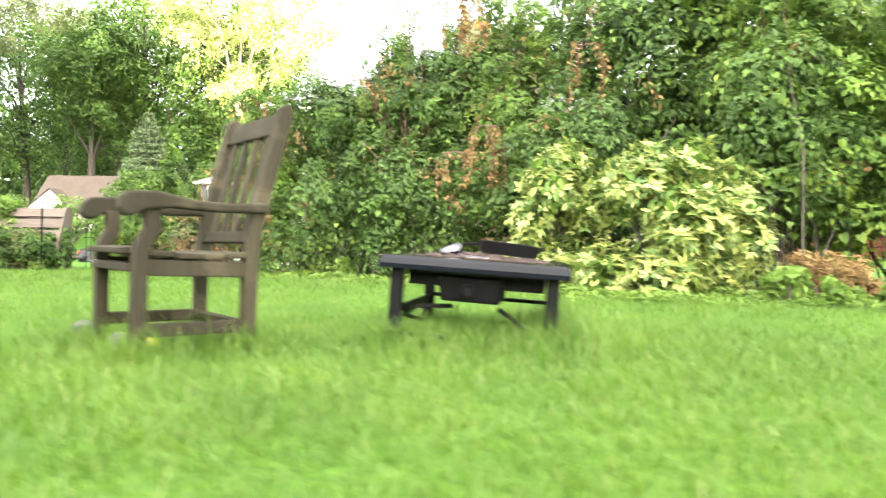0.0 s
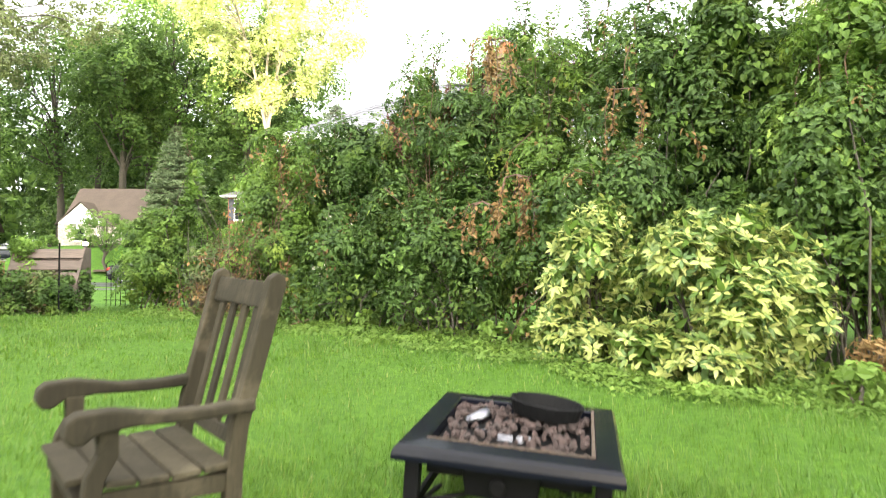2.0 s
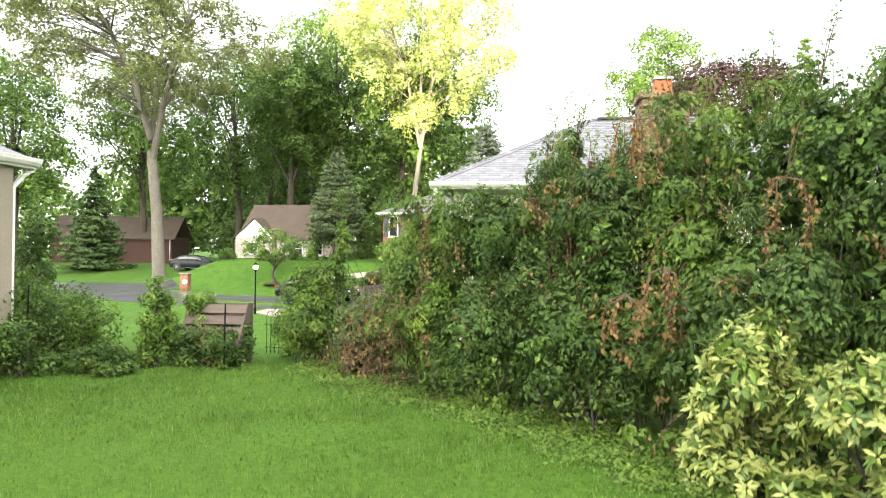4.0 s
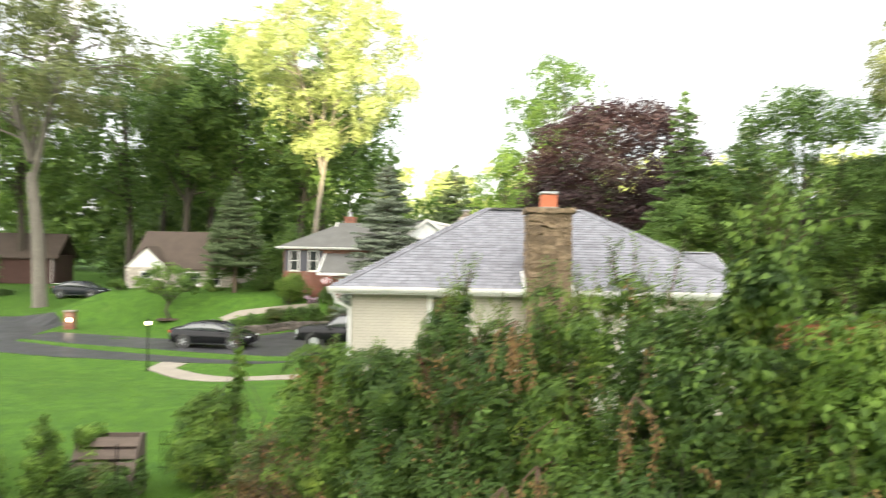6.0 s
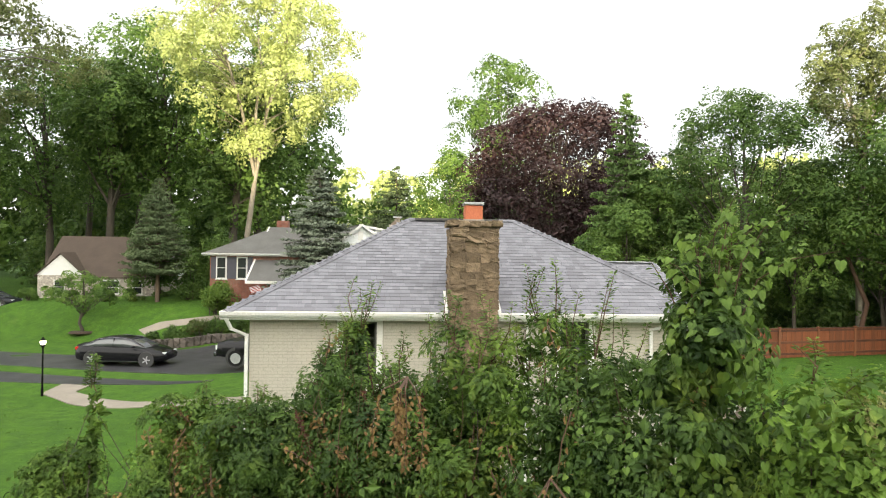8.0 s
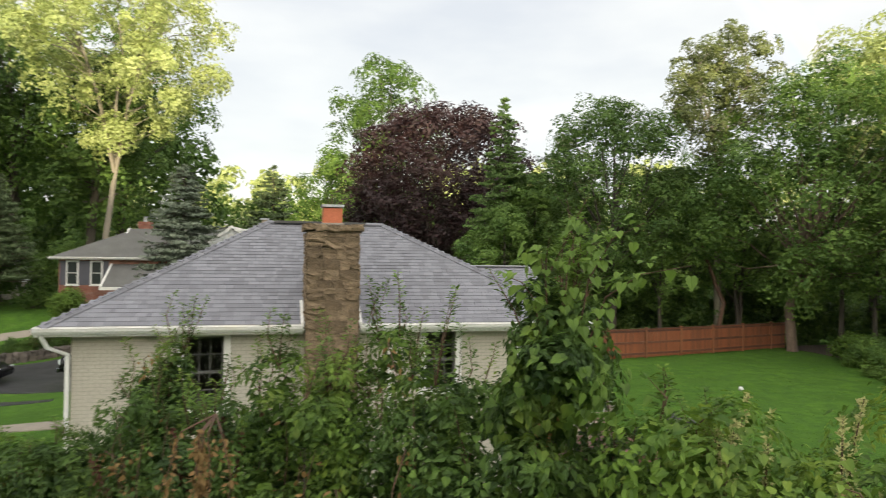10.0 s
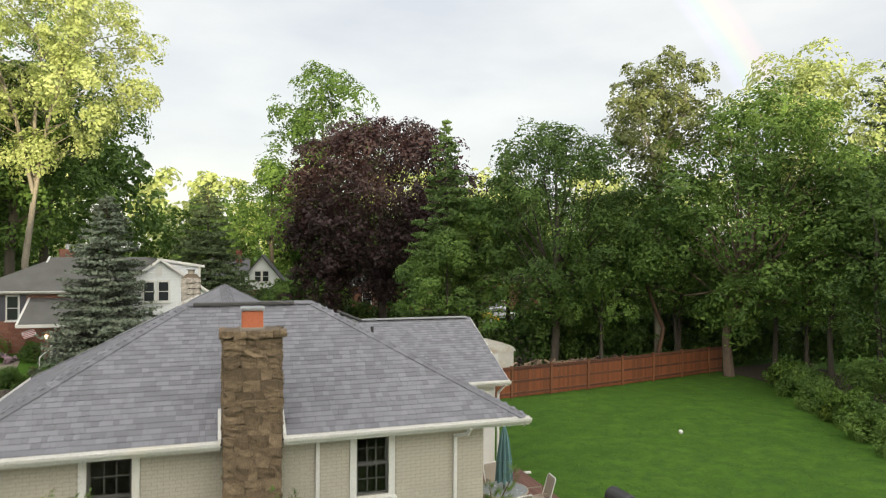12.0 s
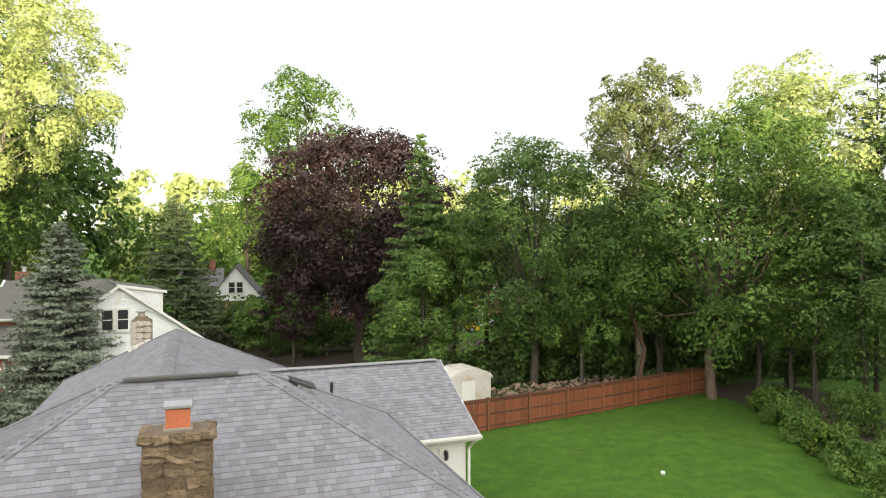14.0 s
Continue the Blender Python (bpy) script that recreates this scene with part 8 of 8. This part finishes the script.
def pickup(m, label):
    c = thing("pickup_truck", m, label, "pickup truck")
    def sec(x, low, shoulder, top, w, tw):
        return (x, [(0.0, low), (w * 0.9, low), (w, low + 0.15), (w, shoulder), (tw, top), (0.0, top + 0.01)])
    part("body", loft([sec(2.78, 0.62, 0.86, 0.98, 0.84, 0.70), sec(2.66, 0.46, 0.98, 1.10, 0.93, 0.80), sec(2.2, 0.43, 1.02, 1.17, 0.98, 0.84), sec(1.35, 0.42, 1.05, 1.20, 0.99, 0.86), sec(0.4, 0.42, 1.06, 1.16, 0.99, 0.90), sec(-1.0, 0.42, 1.06, 1.15, 0.99, 0.92), sec(-2.55, 0.44, 1.06, 1.15, 0.98, 0.92), sec(-2.75, 0.52, 1.02, 1.10, 0.94, 0.88)]), M_CARBLACK, c, shade=True)
    part("cab_glass", loft([(x, [(0.0, 1.12), (w, 1.12), (w * 0.97, 1.12 + (z - 1.12) * 0.5), (w * 0.84, z), (0.0, z + 0.02)]) for x, z, w in ((1.42, 1.16, 0.84), (1.05, 1.42, 0.86), (0.6, 1.70, 0.87), (-0.2, 1.76, 0.87), (-0.95, 1.73, 0.87), (-1.2, 1.2, 0.87))]), M_CARGLASS, c, "dark cab windows", True)
    part("cab_roof", loft([(x, [(0.0, z), (0.70, z - 0.03), (0.72, z), (0.5, z + 0.045), (0.0, z + 0.06)]) for x, z in ((0.62, 1.70), (0.2, 1.75), (-0.5, 1.755), (-0.98, 1.72))]), M_CARBLACK, c, shade=True)
    part("bonnet_ridge", loft([(x, [(0.0, z), (0.5, z - 0.01), (0.46, z + 0.03), (0.0, z + 0.05)]) for x, z in ((1.4, 1.18), (2.2, 1.15), (2.6, 1.08))]), M_CARBLACK, c, shade=True)
    part("grille", box_bm((2.74, 0, 0.86), (0.08, 1.1, 0.34), bevel=0.02), M_CHROME, c, "chrome grille")
    part("bumper", box_bm((2.78, 0, 0.55), (0.14, 1.85, 0.2), bevel=0.03), M_CHROME, c, "chrome bumper")
    for s in (-1, 1):
        part("headlamp", box_bm((2.68, 0.75 * s, 0.88), (0.16, 0.34, 0.22), bevel=0.03), M_HEADLAMP, c)
        part("mirror", box_bm((0.95, 1.1 * s, 1.22), (0.12, 0.2, 0.2), bevel=0.03), M_PLASTIC, c)
        for pts in ([(1.3, 0.84, 1.12), (0.68, 0.72, 1.73)], [(-0.1, 0.87, 1.12), (-0.1, 0.73, 1.75)], [(-1.1, 0.86, 1.12), (-0.88, 0.73, 1.75)]):
            part("pillar", tube_bm([(p[0], p[1] * s, p[2]) for p in pts], 0.035, 6), M_CARBLACK, c)
        for x in (1.75, -1.7):
            lathe_wheel(c, x, 0.86 * s, 0.4, 0.26)
            part("wheel_arch", tube_bm([(x, 0.955 * s, 0.44), (x, 0.985 * s, 0.44)], [0.5, 0.47], 24), M_PLASTIC, c)
    return c


def on_ground(x, y, turn, lift=0.02):
    return pose(x, y, gz(x, y) + lift, 0, 0, turn)


car(on_ground(-21.0, 33.1, 10), M_CARBLACK, "black saloon car parked on the wet driveway")
pickup(on_ground(-12.75, 33.0, 186), "black pickup truck with chrome bumper on the driveway")
car(on_ground(-45.4, 49.2, 12), M_CARGREY, "dark grey saloon car parked beside the lawn")
car(pose(13.3, 92, -0.98, 0, 0, 95), M_CARWHITE, "silver car parked far behind the trees")
car(pose(12.2, 84, -0.98, 0, 0, 20), M_CARWHITE, "silver car parked far behind the trees")
loader = thing("yellow_loader", pose(10.4, 80.5, gz(10.4, 80.5), 0, 0, 10), "small yellow loader machine far behind the trees", "machine")
part("body", box_bm((0, 0, 0.75), (1.5, 1.0, 0.8), bevel=0.08), M_YELLOW, loader)
part("cab", box_bm((-0.2, 0, 1.4), (0.8, 0.9, 0.6), bevel=0.05), M_PLASTIC, loader)
part("bucket", box_bm((1.15, 0, 0.45), (0.5, 1.1, 0.5), bevel=0.05), M_YELLOW, loader)
for sx in (-0.45, 0.45):
    for sy in (-0.5, 0.5):
        lathe_wheel(loader, sx, sy, 0.34, 0.2)

# ---- street furniture ----
post = thing("lamp_post", on_ground(-19.3, 25.7, 0, 0), "black garden lamp post with a lit round globe", "lamp post")
part("pole", tube_bm([(0, 0, -0.1), (0, 0, 0.25), (0, 0, 0.3), (0, 0, 1.95)], [0.05, 0.05, 0.035, 0.03], 10), M_BLACKMETAL, post)
part("collar", tube_bm([(0, 0, 1.9), (0, 0, 1.98), (0, 0, 2.02)], [0.04, 0.09, 0.1], 12), M_BLACKMETAL, post)
bm = bmesh.new(); bmesh.ops.create_uvsphere(bm, u_segments=20, v_segments=12, radius=0.11); bmesh.ops.translate(bm, verts=bm.verts, vec=(0, 0, 2.10))
part("globe", bm, M_LAMPGLOBE, post, "glowing white glass globe", True)
part("finial", tube_bm([(0, 0, 2.17), (0, 0, 2.22), (0, 0, 2.32)], [0.12, 0.07, 0.01], 10), M_BLACKMETAL, post)
pillar = thing("brick_pillar", on_ground(-33.8, 36.2, 20, 0), "low red brick pillar with a lit lamp by the kerb", "pillar")
part("shaft", box_bm((0, 0, 0.55), (0.55, 0.55, 1.15), bevel=0.01), M_RED_BRICK, pillar)
part("cap", box_bm((0, 0, 1.16), (0.68, 0.68, 0.09), bevel=0.015), M_CONCRETE, pillar)
bm = bmesh.new(); bmesh.ops.create_uvsphere(bm, u_segments=16, v_segments=10, radius=0.13); bmesh.ops.translate(bm, verts=bm.verts, vec=(0.1, -0.34, 0.62))
part("lamp", bm, M_LAMPGLOBE, pillar, "small lit lamp", True)

# stone edging along the wide drive and the shrubs on it
rng = np.random.default_rng(8)
edging = thing("stone_edging", pose(0, 0, 0), "low wall of rough edging stones above the driveway", "stone wall", kind="structure")
EDGE = [(-24.6, 36.2), (-22.5, 38.3), (-20.0, 39.5), (-15.5, 39.9), (-11, 40.1)]
es = np.concatenate([[0], np.cumsum([math.dist(a, b) for a, b in zip(EDGE, EDGE[1:])])])
s = 0.0
while s < es[-1]:
    w = rng.uniform(0.25, 0.5)
    x, y = np.interp(s, es, [p[0] for p in EDGE]), np.interp(s, es, [p[1] for p in EDGE])
    for k in range(2):
        part("stone", stone_mesh(rng, (w, 0.35, 0.28)), M_ROCK, edging).location = (x, y, gz(x, y) + 0.12 + 0.26 * k)
    s += w * 0.95
for i, (x, y, w, h) in enumerate([(-24.0, 39.0, 1.3, 0.8), (-22.5, 39.6, 2.0, 1.0), (-21.2, 40.0, 2.0, 1.1), (-19.9, 40.3, 2.2, 1.15), (-18.5, 40.5, 2.2, 1.2), (-17.2, 40.6, 2.2, 1.1), (-15.8, 40.7, 2.2, 1.2)]):
    shrub(x, y, w, 1.5, h, "clipped low shrub above the stone edging", (M_HEDGE_A, M_LEAF_B, M_HEDGE_C)[i % 3], 2200, 0.11, 300 + i, 14)
shrub(-21.4, 42.3, 2.6, 2.2, 2.7, "rounded bright green shrub beside the brick house", M_IVY, 3800, 0.15, 310, 16)
shrub(-18.6, 42.6, 2.0, 1.2, 1.1, "clipped hedge beside the brick house", M_LEAF_B, 1500, 0.12, 311, 10)
shrub(-20.0, 42.5, 2.0, 1.2, 0.55, "low bed of pale pink flowers by the path", M_FLOWER, 1500, 0.09, 312, 12, name="flower_bed", category="flowers")
shrub(-25.6, 45.8, 3.4, 3.0, 3.8, "dark evergreen shrub beside the brick house", M_LEAF_B, 2600, 0.2, 313, 16)
shrub(-24.2, 47.0, 3.2, 3.0, 5.0, "dark evergreen shrub beside the brick house", M_LEAF_B, 2800, 0.2, 314, 16)
for i, (x, y) in enumerate([(-36.6, 43.6), (-33.0, 43.4), (-30.9, 44.2), (-29.3, 44.7)]):
    shrub(x, y, 1.7, 1.2, 0.9, "rounded shrub before the stone house", (M_LEAF_A, M_HEDGE_B)[i % 2], 1500, 0.13, 320 + i, 10)
for i, (x, y, r) in enumerate([(-29.3, 40.0, 0.8)]):
    mb = tagged(part("mulch_ring", tube_bm([(x, y, gz(x, y) - 0.05), (x, y, gz(x, y) + 0.05)], [r, r * 0.85], 20), M_MULCH), "ring of brown mulch round a tree", "mulch")


# ---- grass ----
def grass(name, boxes, label, seed, tall=0.058, wide=0.0042, mat=M_BLADE):
    """Bent tapering blades in tufts over the given patches (x0, x1, y0, y1, blades per square metre)."""
    rng = np.random.default_rng(seed)
    P = []
    for x0, x1, y0, y1, dens in boxes:
        n = int((x1 - x0) * (y1 - y0) * dens)
        tufts = np.column_stack([rng.uniform(x0, x1, n // 3), rng.uniform(y0, y1, n // 3)])
        tufts = tufts + rng.normal(0, 0.14 * min(x1 - x0, y1 - y0), tufts.shape)
        P.append(np.repeat(tufts, 3, 0) + rng.normal(0, 0.05, (len(tufts) * 3, 2)))
    p = np.concatenate(P)
    n = len(p)
    patch = 0.85 + 0.22 * np.sin(p[:, 0] * 1.9 + 1.3 * np.sin(p[:, 1] * 1.3)) * np.cos(p[:, 1] * 1.6)
    h = tall * rng.uniform(0.45, 1.35, n) * patch
    h = np.where(rng.uniform(0, 1, n) < 0.03, h * 1.5, h)
    a = rng.uniform(0, 6.283, n)
    d = np.column_stack([np.cos(a), np.sin(a), np.zeros(n)]); s = np.column_stack([-np.sin(a), np.cos(a), np.zeros(n)])
    lean = rng.uniform(0.1, 0.9, n)[:, None] * h[:, None]
    b = np.column_stack([p, ground_z(p[:, 0], p[:, 1]) - 0.005])
    up = np.array([0, 0, 1.0])
    w = wide * rng.uniform(0.7, 1.5, n)[:, None]
    v = np.empty((n, 5, 3))
    v[:, 0], v[:, 1] = b - s * w / 2, b + s * w / 2
    m = b + up * h[:, None] * 0.6 + d * lean * 0.35
    v[:, 2], v[:, 4] = m + s * w * 0.4, m - s * w * 0.4
    v[:, 3] = b + up * h[:, None] + d * lean
    return tagged(mesh_obj(name, v.reshape(-1, 3), (np.arange(n)[:, None, None] * 5 + np.array([[0, 1, 2], [0, 2, 4], [4, 2, 3]])).reshape(-1, 3), mat), label, "grass", kind="stuff")


grass("lawn_grass", [(-1.6, 2.2, 1.3, 4.2, 5000), (-3.2, 3.2, 4.2, 6.8, 1150), (-6, -1.6, 2.0, 6.8, 750), (2.2, 4.4, 1.6, 6.0, 650)], "fresh green lawn grass blades, longer in tufts", 801)
grass("lawn_grass.001", [(-10, -2.5, 7.0, 11.5, 700), (-2.5, 1.0, 7.0, 9.2, 800), (-10, -6, 2.0, 7.0, 300)], "fresh green lawn grass blades further off", 802, 0.06, 0.009)
grass("long_grass", [(-0.25, 0.9, 3.15, 4.4, 1700), (-0.2, 0.9, 3.05, 3.5, 1800), (-1.3, -0.5, 2.65, 3.5, 1500), (0.8, 3.0, 3.2, 4.6, 160), (-9.5, -6.5, 10.8, 12.4, 260), (-12, -9, 8.2, 9.6, 200)], "long unmown grass tufts round the furniture", 803, 0.10, 0.0045)
FEET = [(-0.885 + math.cos(radians(139)) * a - math.sin(radians(139)) * b, 3.079 + math.sin(radians(139)) * a + math.cos(radians(139)) * b) for a in (-0.258, 0.258) for b in (-0.226, 0.185)] + [(0.33 + a, 3.83 + b) for a in (-0.34, 0.34) for b in (-0.4, 0.4)]
grass("long_grass.001", [(x - 0.09, x + 0.09, y - 0.12, y + 0.07, 9000) for x, y in FEET], "long grass tufts round the furniture's feet", 805, 0.15, 0.0045)
grass("long_grass.002", [(-0.2, 0.95, 3.2, 3.5, 2600), (0.0, 0.7, 3.5, 4.2, 1200)], "long unmown grass under the fire pit", 806, 0.17, 0.0045)
grass("lawn_grass.002", [(4.5, 21.0, 18.0, 40.0, 42), (-30, -9, 16, 27, 24)], "mown lawn grass of the neighbouring garden", 804, 0.035, 0.022)


# ---- shingles and bricks, piece by piece ----
UNIT = bpy.data.meshes.new("shingle")
UNIT.from_pydata([(0, 0, 0.014), (1, 0, 0.014), (1, 1, 0.003), (0, 1, 0.003), (0, 0, -0.004), (1, 0, -0.004), (1, 1, -0.006), (0, 1, -0.006)], [], [(0, 1, 2, 3), (0, 4, 5, 1), (1, 5, 6, 2), (0, 3, 7, 4)])
UNIT.materials.append(M_SHINGLE)
SV = np.array([tuple(v.co) for v in UNIT.vertices]); SF = np.array([tuple(p.vertices) for p in UNIT.polygons])
EXPOSED = 0.147


def lay_shingles(q, seed, single=None, skip=None):
    """Courses of overlapping tabs over a roof slope; those for which single() holds become pieces of their own."""
    rng = np.random.default_rng(seed)
    A, B, C, D = (np.array(p, float) for p in q)
    e = (B - A) / np.linalg.norm(B - A)
    up = D - A - e * np.dot(D - A, e); L = np.linalg.norm(up); up /= L
    nrm = np.cross(e, up)
    V, F, o = [], [], 0
    for k in range(int(L / EXPOSED) + 1):
        s = k * EXPOSED
        g = min(s / L, 1.0)
        x0 = np.dot(D - A, e) * g
        x1 = np.dot(B - A, e) + np.dot(C - B, e) * g
        x = x0 - rng.uniform(0, 0.1)
        while x < x1:
            w = rng.choice([0.10, 0.13, 0.16, 0.19, 0.23])
            a, b = max(x, x0), min(x + w - 0.004, x1)
            x += w
            if b - a < 0.03:
                continue
            h = min(EXPOSED + 0.02, L - s)
            if h < 0.02:
                continue
            base = A + e * a + up * s + nrm * rng.uniform(0, 0.003)
            if skip and skip(base):
                continue
            if single and single(base):
                ob = new("shingle", UNIT); ob.parent = house
                m = np.eye(4); m[:3, 0], m[:3, 1], m[:3, 2], m[:3, 3] = e * (b - a), up * h, nrm, base
                ob.matrix_basis = Matrix(m.tolist())
            else:
                V.append(base + SV[:, :1] * e * (b - a) + SV[:, 1:2] * up * h + SV[:, 2:] * nrm); F.append(SF + o); o += 8
    ob = mesh_obj("shingles", np.concatenate(V), np.concatenate(F), M_SHINGLE, house, "grey blended asphalt shingles")
    return tagged(ob, kind="stuff")


def in_chimney(p):
    return CH[0] - 0.02 < p[0] < CH[1] - 0.08 and p[1] < CH[3] - 0.1


for i, q in enumerate(SLOPES):
    lay_shingles(q, 900 + i, (lambda p: 4.5 < p[0] < 6.2 and p[1] < 19.4) if i == 0 else None, in_chimney if i == 0 else None)

BRICK = bpy.data.meshes.new("brick")
BRICK.from_pydata([(0, -1, 0), (1, -1, 0), (1, -1, 1), (0, -1, 1), (0, 0, 0), (1, 0, 0), (1, 0, 1), (0, 0, 1)], [], [(0, 1, 2, 3), (0, 4, 5, 1), (3, 2, 6, 7), (1, 5, 6, 2), (0, 3, 7, 4)])
BRICK.materials.append(M_CREAM_BRICK)
BV_, BF_ = np.array([tuple(v.co) for v in BRICK.vertices]), np.array([tuple(p.vertices) for p in BRICK.polygons])


def lay_bricks(parent, a, b, z0, z1, seed, holes=(), single=None, mat=M_CREAM_BRICK, proud=0.0035, course=0.0715, long=0.205):
    """Running-bond bricks standing a little proud of a wall face from a to b; holes are (s0, s1, z0, z1)."""
    rng = np.random.default_rng(seed)
    A, B = np.array((*a, 0.0)), np.array((*b, 0.0))
    e = (B - A) / np.linalg.norm(B - A); Lw = np.linalg.norm(B - A)
    inn = np.array([-e[1], e[0], 0]); up = np.array([0, 0, 1.0])
    V, F, o = [], [], 0
    for k in range(int((z1 - z0) / course)):
        z = z0 + k * course
        x = -(k % 2) * long / 2
        while x < Lw:
            s, t = max(x, 0) + 0.005, min(x + long, Lw) - 0.005
            x += long
            for h in holes:
                if h[2] - course < z < h[3] and s < h[1] and t > h[0]:
                    if s < h[0] - 0.03:
                        t = h[0]
                    elif t > h[1] + 0.03:
                        s = h[1]
                    else:
                        t = s
            if t - s < 0.03:
                continue
            dp = proud * rng.uniform(0.5, 1.3)
            base = A + e * s + up * z
            if single and single(base):
                ob = new("brick", BRICK); ob.parent = parent
                m = np.eye(4); m[:3, 0], m[:3, 1], m[:3, 2], m[:3, 3] = e * (t - s), inn * dp, up * (course - 0.011), base
                ob.matrix_basis = Matrix(m.tolist())
            else:
                V.append(base + BV_[:, :1] * e * (t - s) + BV_[:, 1:2] * inn * dp + BV_[:, 2:] * up * (course - 0.011)); F.append(BF_ + o); o += 8
    ob = mesh_obj("bricks", np.concatenate(V), np.concatenate(F), mat, parent, "painted bricks")
    return tagged(ob, kind="stuff")


HOLES = [(x0 - WL - 0.15, x1 - WL + 0.15, z0 - 0.1, z1 + 0.12) for x0, x1, z0, z1 in WIN] + [(CH[0] - WL, CH[1] - WL, -1, 9)]
lay_bricks(house, (WL, WF), (WR, WF), 0.0, 3.72, 950, HOLES, lambda p: p[0] > 6.6 and p[2] > 2.5)
lay_bricks(house, (7.0, 23.9), (11.72, 23.9), 0.0, 3.08, 951, [(2.95, 3.95, -1, 2.85)], None, M_WHITE)
lay_bricks(left_house, (0.35, 6.6), (0.35, 0.65), 0.0, 3.58, 952, [(3.9, 5.4, 0.8, 3.45)], None, M_TAN_BRICK)
